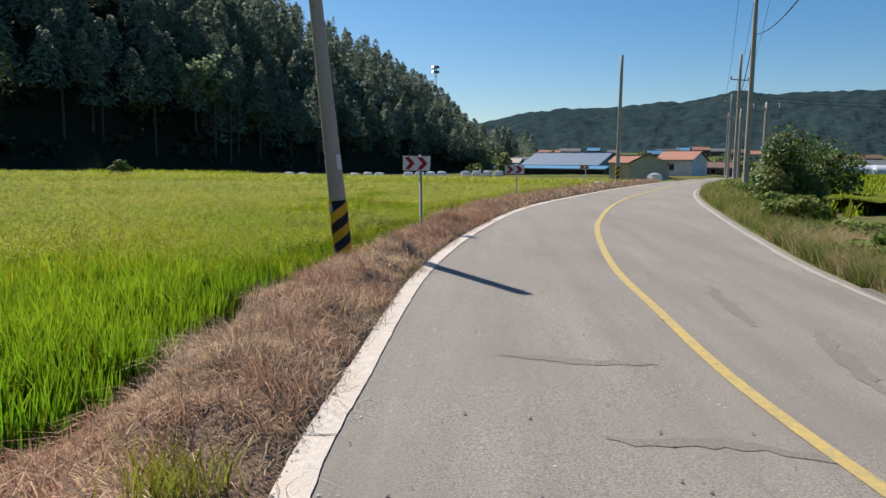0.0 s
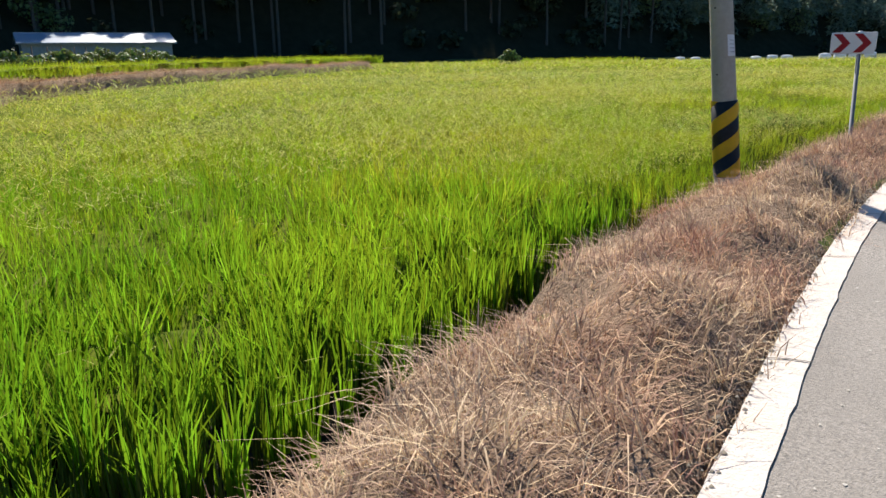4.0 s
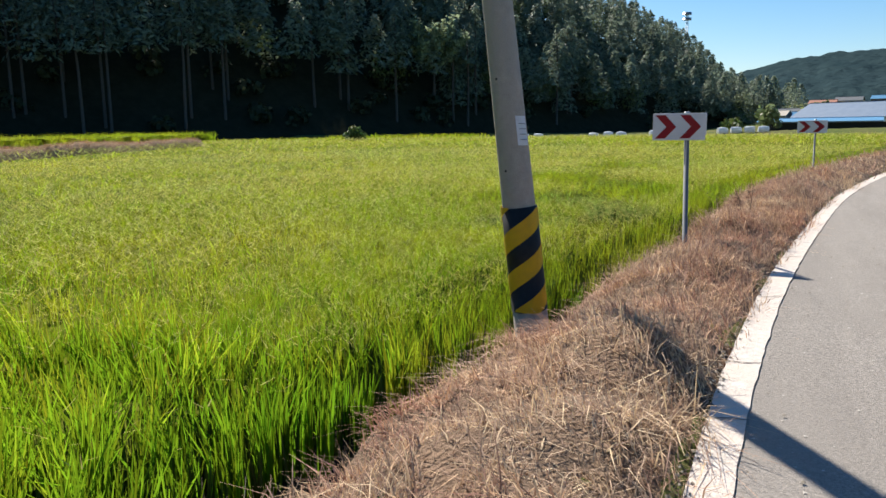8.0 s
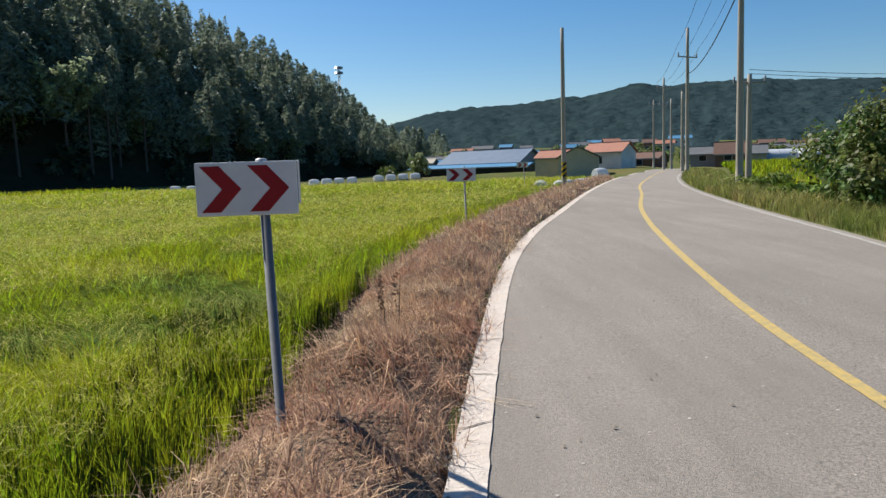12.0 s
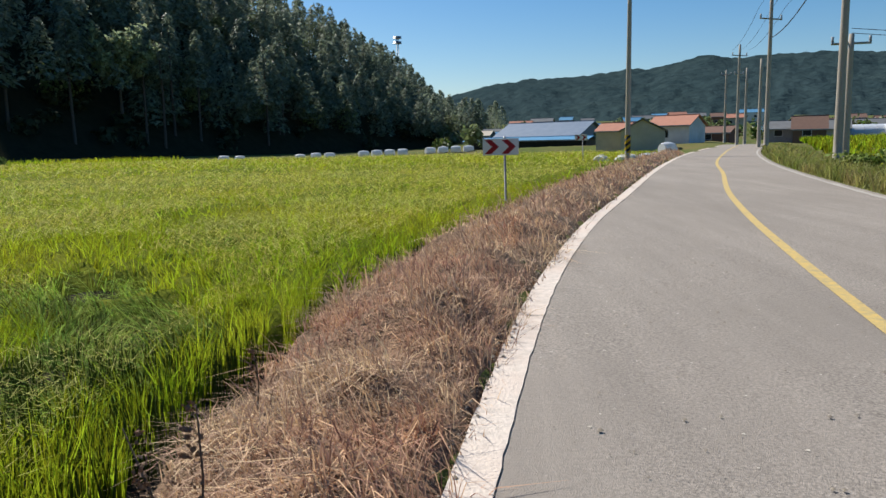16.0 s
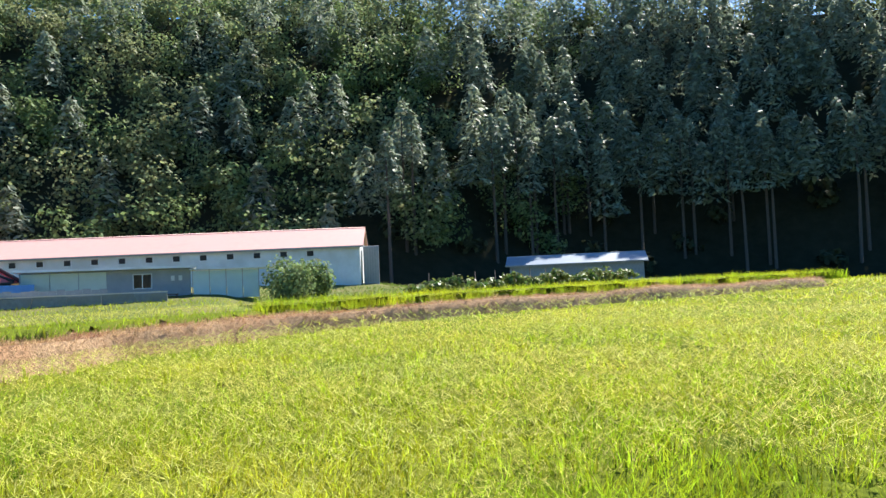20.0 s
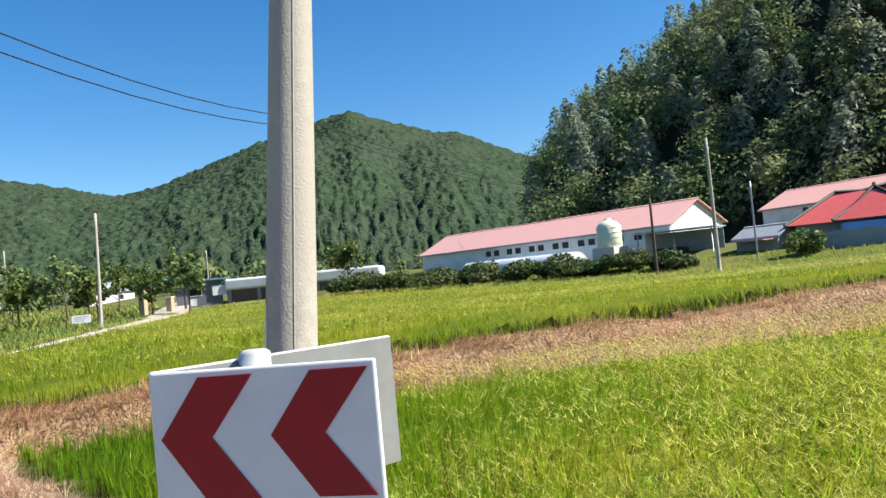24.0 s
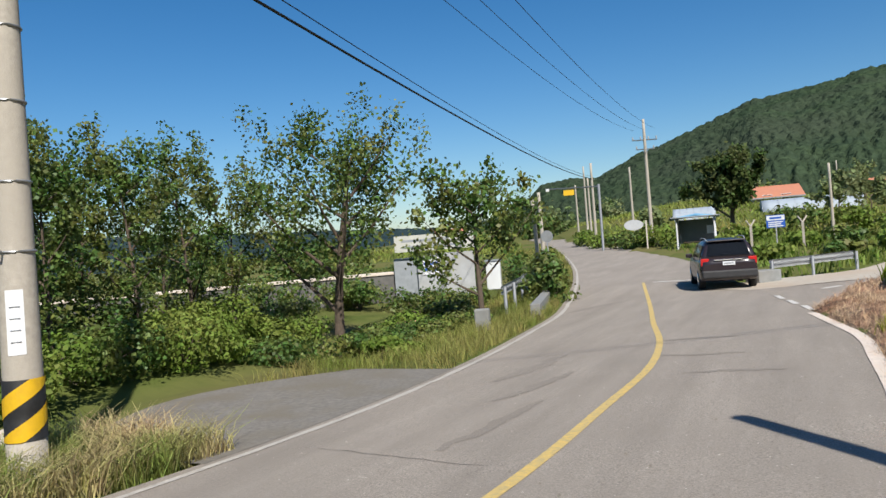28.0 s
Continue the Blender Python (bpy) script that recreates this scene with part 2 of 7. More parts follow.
M_ROOFB = mat("blue_metal_roof", (0.10, 0.25, 0.42), (0.12, 0.30, 0.45), 3.0, 0.45)
M_ROOFO = mat("orange_metal_roof", (0.46, 0.20, 0.12), (0.40, 0.17, 0.11), 2.0, 0.5)
M_GREY = mat("grey_metal_sheet", (0.30, 0.32, 0.34), (0.22, 0.24, 0.26), 4.0, 0.6)
# Near-black fill: shade inside holes, windows and porches, given as colour.
M_DARK = mat("dark_opening", (0.015, 0.016, 0.018), (0.025, 0.025, 0.027), 6.0, 0.5)
M_CABLE = mat("cable_black", (0.015, 0.015, 0.016), None, 5.0, 0.6)
M_CARP = mat("car_paint", (0.022, 0.016, 0.020), (0.026, 0.019, 0.023), 4.0, 0.25, spec=0.6)
M_GLASS = mat("dark_window_glass", (0.012, 0.014, 0.016), None, 4.0, 0.08, spec=0.6)
M_TYRE = mat("tyre_rubber", (0.02, 0.02, 0.02), (0.03, 0.03, 0.03), 20.0, 0.8)
M_LAMPR = mat("tail_lamp_red", (0.45, 0.02, 0.02), None, 4.0, 0.2)
M_BLUE = mat("sign_blue", (0.03, 0.10, 0.42), (0.04, 0.12, 0.45), 6.0, 0.4)
M_BLOCKW = mat("weathered_block", (0.26, 0.27, 0.27), (0.18, 0.185, 0.185), 4.0, 0.9, 0.5, 30, (0.22, 0.21, 0.19), 0.8)
M_CHROME = mat("bright_metal", (0.6, 0.6, 0.6), None, 5.0, 0.25, metal=0.9)


# ---------------------------------------------------------------- helpers
def mesh_np(name, verts, faces, m=None, smooth=False):
    """A mesh from arrays: verts (n, 3), faces (k, 3) or (k, 4)."""
    me = bpy.data.meshes.new(name)
    verts, faces = np.asarray(verts, np.float32), np.asarray(faces, np.int32)
    k = faces.shape[1]
    me.vertices.add(len(verts))
    me.vertices.foreach_set("co", verts.ravel())
    me.loops.add(faces.size)
    me.loops.foreach_set("vertex_index", faces.ravel())
    me.polygons.add(len(faces))
    me.polygons.foreach_set("loop_start", np.arange(0, faces.size, k, dtype=np.int32))
    if smooth:
        me.polygons.foreach_set("use_smooth", np.ones(len(faces), bool))
    me.update(calc_edges=True)
    if m:
        me.materials.append(m)
    return me


def part(name, bm, material, parent, label=""):
    """Links a bmesh as one mesh object under a thing or a part."""
    me = bpy.data.meshes.new(name)
    bm.to_mesh(me)
    bm.free()
    me.materials.append(material)
    ob = new(name, me)
    ob.parent = parent
    if label:
        tagged(ob, label)
    return ob


def thing(name, label, category, m=None, group="", kind=""):
    ob = new(name)
    ob.empty_display_size = 0.2
    if m is not None:
        ob.matrix_basis = m
    return tagged(ob, label, category, group, kind)


def solo(name, bm, material, label, category, group="", kind="", m=None):
    me = bpy.data.meshes.new(name)
    bm.to_mesh(me)
    bm.free()
    me.materials.append(material)
    ob = new(name, me)
    if m is not None:
        ob.matrix_basis = m
    return tagged(ob, label, category, group, kind)


def box(bm, x0, x1, y0, y1, z0, z1, bevel=0.0, m=None):
    vs = [bm.verts.new((x, y, z)) for x in (x0, x1) for y in (y0, y1) for z in (z0, z1)]
    fs = [bm.faces.new([vs[i] for i in q]) for q in ((0, 1, 3, 2), (4, 6, 7, 5), (0, 4, 5, 1), (2, 3, 7, 6), (0, 2, 6, 4), (1, 5, 7, 3))]
    if bevel:
        es = {e for f in fs for e in f.edges}
        r = bmesh.ops.bevel(bm, geom=list(es), offset=bevel, segments=2, affect="EDGES", profile=0.5)
        vs = list({v for f in r["faces"] for v in f.verts} | {v for v in vs if v.is_valid})
    if m is not None:
        bmesh.ops.transform(bm, matrix=m, verts=[v for v in vs if v.is_valid])
    return bm


def bx(*a, **k):
    return box(bmesh.new(), *a, **k)


def tube(bm, pts, radii, n=10, cap=True):
    """A round tube along points, with a radius at each."""
    rings, up = [], Vector((0.31, 0.95, 0.02)).normalized()
    pts = [Vector(p) for p in pts]
    for i, p in enumerate(pts):
        d = (pts[min(i + 1, len(pts) - 1)] - pts[max(i - 1, 0)]).normalized()
        a = d.cross(up)
        a = (a if a.length > 0.05 else d.cross(Vector((1, 0, 0)))).normalized()
        b = d.cross(a)
        r = float(radii[i] if hasattr(radii, "__len__") else radii)
        rings.append([bm.verts.new(p + r * (math.cos(2 * math.pi * j / n) * a + math.sin(2 * math.pi * j / n) * b)) for j in range(n)])
    for r0, r1 in zip(rings, rings[1:]):
        for j in range(n):
            f = bm.faces.new((r0[j], r0[(j + 1) % n], r1[(j + 1) % n], r1[j]))
            f.smooth = True
    if cap:
        bm.faces.new(rings[0])
        bm.faces.new(rings[-1])
    return bm


def tb(*a, **k):
    return tube(bmesh.new(), *a, **k)


def prism(outline, y0, y1, bm=None):
    """An outline in x, z drawn out from y0 to y1."""
    bm = bm or bmesh.new()
    a = [bm.verts.new((x, y0, z)) for x, z in outline]
    b = [bm.verts.new((x, y1, z)) for x, z in outline]
    bm.faces.new(a[::-1])
    bm.faces.new(b)
    for i in range(len(a)):
        j = (i + 1) % len(a)
        bm.faces.new((a[i], a[j], b[j], b[i]))
    bmesh.ops.recalc_face_normals(bm, faces=bm.faces)
    return bm


def facing(x, y, z, ax, ay):
    """A pose at x, y, z whose +x axis points along (ax, ay)."""
    return pose(x, y, z, 0, 0, math.degrees(math.atan2(ay, ax)))


rng = np.random.default_rng(7)


# ---------------------------------------------------------------- the lie of the land
def curve(xs, ys):
    """A smooth curve through a few points, straight beyond its ends."""
    xs, ys = np.array(xs, float), np.array(ys, float)
    m = np.gradient(ys, xs)

    def at(x):
        x = np.asarray(x, float)
        i = np.clip(np.searchsorted(xs, x) - 1, 0, len(xs) - 2)
        h = xs[i + 1] - xs[i]
        t = (x - xs[i]) / h
        tc = np.clip(t, 0, 1)
        v = (2 * tc**3 - 3 * tc**2 + 1) * ys[i] + (tc**3 - 2 * tc**2 + tc) * h * m[i] + (3 * tc**2 - 2 * tc**3) * ys[i + 1] + (tc**3 - tc**2) * h * m[i + 1]
        return v + np.where(t < 0, t * h * m[i], 0) + np.where(t > 1, (t - 1) * h * m[i + 1], 0)

    return at


road_z = curve([-200, -100, -60, -30, -12, 0, 9, 16, 30, 50, 90, 150, 400], [4, 1.6, 0.82, 0.06, -0.27, -0.09, 0.09, 0.28, 0.5, 0.65, 0.85, 1.0, 1.2])
left_edge = curve([-130, -78, -40, -30, -20, -10, -5, 1, 3.5, 5.7, 10.5, 13, 16.5, 21.3, 25, 30, 40, 54, 90], [45, 25, 11.2, 7.2, 4.3, 2.1, 1.12, 0.05, -0.32, -0.33, -0.18, 0.1, 0.68, 1.66, 2.7, 4.4, 7.8, 12.9, 28])
right_edge = curve([-130, -78, -40, -20, -8.5, -4.4, 0.5, 3.5, 7.5, 10, 12, 16, 19, 22, 28, 40, 52, 90], [52, 31.5, 17.3, 10.95, 8.08, 7.25, 6.6, 6.28, 6.02, 6.05, 6.2, 6.7, 7.1, 7.58, 8.9, 12.3, 16.6, 33])
mid_line = curve([-14.3, -4.5, -0.4, 3, 5.6, 8.7, 11, 14.2, 17.5, 20, 23.6, 29, 38, 42, 60, 90], [6.4, 4.40, 3.62, 2.93, 2.64, 2.64, 2.66, 2.92, 3.36, 3.88, 4.75, 6.3, 9.4, 10.7, 17.6, 30])

RICE_H = 0.86
rice_top = curve([-60, -10, 5, 22, 45, 72, 104, 160], [0.7, -0.1, 0.10, 0.55, 0.75, 0.8, 0.65, 0.65])   # rice tips in the field by the road
DIKE = [(-1.7, 1.9), (-5.0, 2.9), (-8.5, 4.0), (-13.0, 6.0), (-18.3, 8.6), (-25.0, 12.6), (-29.5, 18.5), (-33.0, 29.0), (-36.5, 42.0), (-39.5, 54.0), (-52.0, 63.0)]   # its crest, from the verge to the field's far corner


def dist_line(x, y, pts):
    """Distance to a polyline, and on which side (positive: to the left of its way)."""
    best, side = np.full(np.shape(x), 1e9), np.zeros(np.shape(x))
    for (x0, y0), (x1, y1) in zip(pts, pts[1:]):
        dx, dy = x1 - x0, y1 - y0
        t = np.clip(((x - x0) * dx + (y - y0) * dy) / (dx * dx + dy * dy), 0, 1)
        ex, ey = x - x0 - t * dx, y - y0 - t * dy
        d, s = np.hypot(ex, ey), dx * ey - dy * ex
        side = np.where(d < best, s, side)
        best = np.minimum(d, best)
    return best, side


def sstep(a, b, v):
    t = np.clip((v - a) / (b - a), 0, 1)
    return t * t * (3 - 2 * t)


FARM_ROAD = [(3.2, -9.5), (-1.8, -13.5), (-6.3, -19.2), (-12.4, -28.5), (-22.0, -42.0), (-31.0, -63.0), (-44.0, -90.0)]


def paddy1(y):
    return rice_top(y) - RICE_H


def paddy2(x, y):
    """The upper paddy's bed, banked up a little towards the dike."""
    return -0.12 + 0.01 * np.clip(-y, 0, 40) + 0.022 * np.clip(-x - 2, 0, 24) * sstep(14, 3, dist_line(x, y, DIKE)[0])

mouth_b = curve([-17, -14, -12, -9.35, -7.2, -2.9, -1.2], [-5.4, -4.2, -3.2, -2.08, -0.84, -0.02, 0.42])      # where the asphalt of the track mouth meets the grass
grass_edge = lambda y: np.where(np.asarray(y) < -1.2, mouth_b(y), left_edge(y))


def road_h(x, y):
    """The road's surface: it falls away from the field side round the bend."""
    across = np.clip(x - left_edge(y) - 0.2, 0, right_edge(y) - left_edge(y))
    return road_z(y) - 0.04 * sstep(-14, -4, y) * sstep(24, 13, y) * across


def terrain(x, y):
    """The natural land: level by the road, rising towards the hill on the left and up the valley behind."""
    z = road_z(y) * sstep(60, 20, np.abs(x - left_edge(y))) + 0.55 * sstep(20, 60, np.abs(x)) * (y > -300)
    z = z + 1.7 * sstep(-38 - 14 * sstep(14, 22, y), -66 - 10 * sstep(14, 22, y), x) * sstep(140, 70, y) * (1 - 0.65 * sstep(27, 38, y)) + 1.2 * sstep(-30, -110, y)
    z = z + 11.0 * sstep(150, 420, y) * sstep(-20, 25, x)
    z = z + 3.0 * sstep(-60, -115, y) * sstep(-30, -8, x) * sstep(40, 14, x)
    return z


bank_w = curve([-60, 0, 4, 6.5, 11, 14, 17, 18.5, 21, 26, 60, 100], [1.9, 1.9, 1.85, 1.82, 1.98, 1.8, 1.5, 1.65, 2.0, 2.3, 2.4, 2.4])   # width of the grassy bank


def berm_w(y):
    return 0.3 + bank_w(y)


def in_paddy1(x, y):
    d, s = dist_line(x, y, DIKE)
    return (s < 0) & (left_edge(y) - x > berm_w(y)) & (y > 1.5) & (y < 104) & (d > 0.85 - 0.35 * sstep(-4, -8, x))


def in_paddy2(x, y):
    d, s = dist_line(x, y, DIKE)
    f, fs = dist_line(x, y, FARM_ROAD)
    return (s > 0) & (left_edge(y) - x > 2.5) & (d > 0.52) & ((y > -1.2) | (x < mouth_b(y) - 0.9)) & (fs < 0) & (f > 2.2) & (x > -40) & (y < 40)


def ground_z(x, y):
    x, y = np.asarray(x, float), np.asarray(y, float)
    rz, d, e = road_z(y), left_edge(y) - x, x - right_edge(y)
    t = terrain(x, y)
    dk, ds = dist_line(x, y, DIKE)
    p1 = (ds < 0) & (y > 1) & (y < 104)
    fr, fs = dist_line(x, y, FARM_ROAD)
    p2 = (ds >= 0) & (fs < 0) & (x > -40)
    level = np.where(p1, paddy1(y), np.where(p2, paddy2(x, y), t))
    w = berm_w(y)
    # verge: a low grassy bank, then down to the field
    bank = rz + 0.13 * sstep(0.0, 0.5, d) - 0.36 * sstep(0.6, w - 0.3, d) + (0.07 * np.sin(y * 1.9 + x * 2.3) * np.sin(y * 0.7 + x) + 0.045 * np.sin(y * 4.3 - x * 3.1 + 1.5 * np.sin(y * 1.3)) + 0.03 * np.sin(y * 6.1 + x * 5.2)) * sstep(0.05, 0.45, d)
    z = np.where(d > 0, bank + (level - bank) * sstep(w - 0.62, w - 0.12, d), level)
    # dike between the fields
    crest = 0.20 - 0.16 * sstep(-24, -15, x) + 0.008 * np.clip(y, 0, 40) + 0.06 * np.sin(x * 1.3 + y * 0.9)
    z = np.where(d > 0.3, np.maximum(z, level + (crest - level + 0.010 * np.clip(-x, 0, 30)) * sstep(1.1, 0.6, np.where(ds < 0, dk + 0.35 * sstep(-4, -8, x), dk))), z)
    z = np.where((fs < 0) | (fr < 3), z + (t + 0.12 - z) * sstep(3.0, 1.7, fr) * (d > 0), z)
    # right side
    rr = road_h(right_edge(y), y)
    right = rr - 0.03 - 0.25 * sstep(1.2, 3.2, e) * (1 - sstep(3.8, 4.8, y) * sstep(12.2, 11.2, y)) + (t - rr + 0.25) * sstep(3.5, 9, e)
    right = np.where((y > 4.2) & (y < 11.8) & (x < 10.5), np.minimum(right, road_h(x, y) - 0.06), right)      # bed under the apron
    z = np.where(e > 0, right, z)
    z = z - 0.26 * np.exp(-((x + 1.55) ** 2 + (y - 12.7) ** 2) / 0.5)      # scoured foot of the leaning pole
    m = sstep(-0.35, 0.05, x - mouth_b(y)) * sstep(-0.9, -1.5, y) * sstep(-17, -15.5, y) * (d > 0)
    z = z + (rz - 0.07 - z) * m
    on = (d < 0.05) & (e < 0.05)
    z = np.where(on, road_h(x, y) - 0.09, z)
    bumps = 0.03 * np.sin(x * 1.7 + 0.4) * np.sin(y * 1.3) + 0.02 * np.sin(x * 4.1 + y * 3.3)
    return z + np.where(on, 0, bumps * sstep(0.1, 0.6, np.maximum(d, e)))


def steps(lo, hi, a, b, fine, grow=1.09):
    """Coordinates that are fine from a to b and widen outwards."""
    mid = np.arange(a, b + 1e-6, fine)
    up, s, v = [], fine, b
    while v < hi:
        s *= grow
        v += s
        up.append(v)
    dn, s, v = [], fine, a
    while v > lo:
        s *= grow
        v -= s
        dn.append(v)
    return np.array(dn[::-1] + list(mid) + up)


def sheet(name, X, Y, Z, m, smooth=True):
    r, c = X.shape
    idx = np.arange(r * c).reshape(r, c)
    f = np.stack([idx[:-1, :-1], idx[:-1, 1:], idx[1:, 1:], idx[1:, :-1]], -1).reshape(-1, 4)
    return mesh_np(name, np.stack([X, Y, Z], -1).reshape(-1, 3), f, m, smooth)


gx, gy = steps(-4200, 4200, -8, 9, 0.22), steps(-4200, 4200, -9, 36, 0.28)
GX, GY = np.meshgrid(gx, gy)
GZ = ground_z(GX, GY) - 0.45 * sstep(2.0, 1.3, dist_line(GX, GY, DIKE)[0]) * sstep(-7, -10, GX)      # the soil lies under the dike's own sheet
ground = new("ground", sheet("ground", GX, GY, GZ, M_SOIL))
tagged(ground, "soil and short grass of the valley floor with paddy beds", "ground", kind="structure")


# road, its concrete edge and painted lines
def ribbon(name, ys, fa, fb, lift, m, cols=2, jitter=0.0):
    ys = np.asarray(ys, float)
    a, b = fa(ys), fb(ys)
    if jitter:
        a = a + rng.normal(0, jitter, len(ys))
        b = b + rng.normal(0, jitter, len(ys))
    u = np.linspace(0, 1, cols)
    X = a[:, None] + (b - a)[:, None] * u
    Y = np.repeat(ys[:, None], cols, 1)
    Z = road_h(X, Y) + lift
    return sheet(name, X, Y, Z, m)


road_ys = np.concatenate([np.arange(-130, -20, 2.0), np.arange(-20, 60, 0.5), np.arange(60, 100, 2.0)])
road = tagged(new("road", ribbon("road", road_ys, left_edge, right_edge, 0.0, M_ROAD, 14)), "grey worn asphalt country road curving past the fields", "road", kind="structure")
edge = lambda off: (lambda y: left_edge(y) + off)
redge = lambda off: (lambda y: right_edge(y) + off)
ml = lambda off: (lambda y: mid_line(y) + off)
line_ys = np.arange(-0.6, 90, 0.12)
tagged(new("road_edge_concrete", ribbon("road_edge_concrete", line_ys, edge(0.0), edge(0.19), 0.006, M_CONC, 3, 0.0035)), "pale worn concrete and paint strip along the road edge", "road edge", kind="structure")
tagged(new("road_centre_line", ribbon("road_centre_line", np.arange(-14.3, 90, 0.4), ml(-0.06), ml(0.06), 0.006, M_YELLOW)), "solid worn yellow centre line", "road marking", kind="structure")
tagged(new("road_edge_line", ribbon("road_edge_line", np.arange(-60, 90, 0.5), redge(-0.27), redge(-0.16), 0.006, M_WORN, 2, 0.012)), "thin faded white line along the far road edge", "road marking", kind="structure")

# ---------------------------------------------------------------- forest hill and mountains
CX, CY = 0.3, 16.0
hill_el = curve([-3, 0.8, 3.6, 7.2, 13, 19, 26, 35, 50, 70, 85, 99, 108, 115, 122, 128, 130, 132, 134, 137], [0.3, 3.4, 5.9, 8.2, 10.9, 13.6, 16.8, 19.5, 21.6, 22.3, 22.2, 21.3, 20.3, 18.2, 14.2, 10.8, 8.2, 4.6, 1.5, 0.3])
hill_base = curve([-4, 2, 10, 20, 30, 45, 60, 75, 90, 110, 125, 138], [240, 205, 165, 135, 118, 108, 108, 92, 92, 98, 112, 130])


def hill_z(az, r):
    """Height of the hill's ground at an azimuth (degrees left of +y) and a distance from the standing point."""
    rb = hill_base(az)
    rr = rb + 75
    h = np.maximum(np.tan(np.radians(hill_el(az))) * rr + 1.7 - 17.5 + 7.5 * sstep(66, 88, az) + 4.0 * sstep(24, 4, az), 0.0) + 1.0
    t = np.clip((r - rb) / (rr - rb), -0.3, 2.2)
    up = np.where(t < 1, np.sin(np.clip(t, 0, 1) * math.pi / 2) ** 1.15, 1 - 0.35 * (np.clip(t, 1, 2.2) - 1) ** 2)
    return up * h + np.minimum(t, 0) * 6


azs, ts = np.linspace(-4, 138, 180), np.linspace(-0.15, 2.2, 40)
AZ, TT = np.meshgrid(azs, ts, indexing="ij")
RR = hill_base(AZ) + 75 * TT
HX, HY = CX - np.sin(np.radians(AZ)) * RR, CY + np.cos(np.radians(AZ)) * RR
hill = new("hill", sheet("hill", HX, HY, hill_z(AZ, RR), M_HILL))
tagged(hill, "steep wooded hill, its floor coloured dark for forest shade", "hill", kind="structure")


def ridge(name, azel, r0, r1, m, label, bump, n=(240, 34), seed=1.0, tree=9.0, soft=3):
    """A mountain range whose skyline follows the given azimuths and elevations."""
    azel = sorted(azel)
    a = np.linspace(azel[0][0], azel[-1][0], n[0])
    el = np.interp(a, [p[0] for p in azel], [p[1] for p in azel])
    k = soft
    el = np.convolve(np.pad(el, k, mode="edge"), np.hanning(2 * k + 1) / np.hanning(2 * k + 1).sum(), "valid")
    t = np.linspace(0, 1.35, n[1])
    A, T = np.meshgrid(a, t, indexing="ij")
    R = r0 + (r1 - r0) * T
    H = np.tan(np.radians(np.maximum(el, 0.2)))[:, None] * r1
    up = np.where(T < 1, np.clip(T, 0, 1) ** 0.85 * (1 - 0.0 * T), 1 - 1.2 * (T - 1))
    gul = np.sin(A * 0.55 * seed + 2.5 * np.sin(T * 5.0)) * 0.5 + np.sin(A * 1.3 * seed + 1.3 - 4 * np.sin(T * 4)) * 0.3 + np.sin(A * 0.31 + 2.0) * 0.3 - 0.2 * np.abs(np.sin(A * 0.42 * seed + 1.1 * np.sin(T * 6 + A * 0.2)))
    H2 = H * up + bump * (gul - 0.35) * np.sin(np.clip(T, 0, 1) * math.pi) * H * 0.035
    X, Y = CX - np.sin(np.radians(A)) * R, CY + np.cos(np.radians(A)) * R
    if tree:
        g = np.random.default_rng(3)
        w = g.random(H2.shape)
        blur = (w + np.roll(w, 1, 0) + np.roll(w, 1, 1) + np.roll(np.roll(w, 1, 0), 1, 1)) / 4
        H2 = H2 + tree * (blur - 0.5) * 1.6 * (T > 0.03) * (T < 1.2)
    return tagged(new(name, sheet(name, X, Y, H2, m)), label, "mountain", kind="structure")


ridge("mountain_behind", [(110, 5), (120, 6.5), (131.3, 8.7), (133.3, 9.6), (136.1, 11.0), (138.2, 11.2), (142.4, 12.5), (144.5, 13.3), (147.5, 12.5), (149.4, 11.85), (151.6, 11.3), (152.9, 10.8), (154.5, 10.2), (156.8, 9.25), (158.7, 8.5), (160.5, 8.05), (162.2, 7.82), (164.5, 8.4), (168.5, 9.05), (170, 9.5), (171.9, 10.0), (174, 9.75), (175.2, 9.75), (176.3, 9.4), (179.8, 8.95), (182.3, 8.75), (185.3, 7.6), (188.7, 6.35), (190.5, 5.8), (193.5, 4.4), (195.6, 4.5), (197.8, 4.2), (200, 2.2), (206, 1.2)], 330, 1100, M_MOUNT, "green forested mountain with a rounded double summit", 1.0, (560, 130), tree=5, soft=2)
ridge("mountain_ahead", [(24, 0.5), (8, 2.0), (0.0, 3.6), (-3.2, 4.4), (-6, 4.75), (-7.2, 4.82), (-9.2, 4.75), (-13.5, 5.25), (-15.0, 5.2), (-19.0, 6.0), (-20.5, 5.65), (-24, 5.75), (-27.8, 5.75), (-29.5, 5.4), (-32.6, 5.35), (-34.8, 5.08), (-40, 5.0), (-60, 4.4), (-90, 4.0), (-120, 3.0), (-155, 1.5)], 900, 2200, M_FAR_HAZE, "wooded ridge across the valley, haze blue put into its colour", 0.8, (640, 60), tree=8, soft=2)


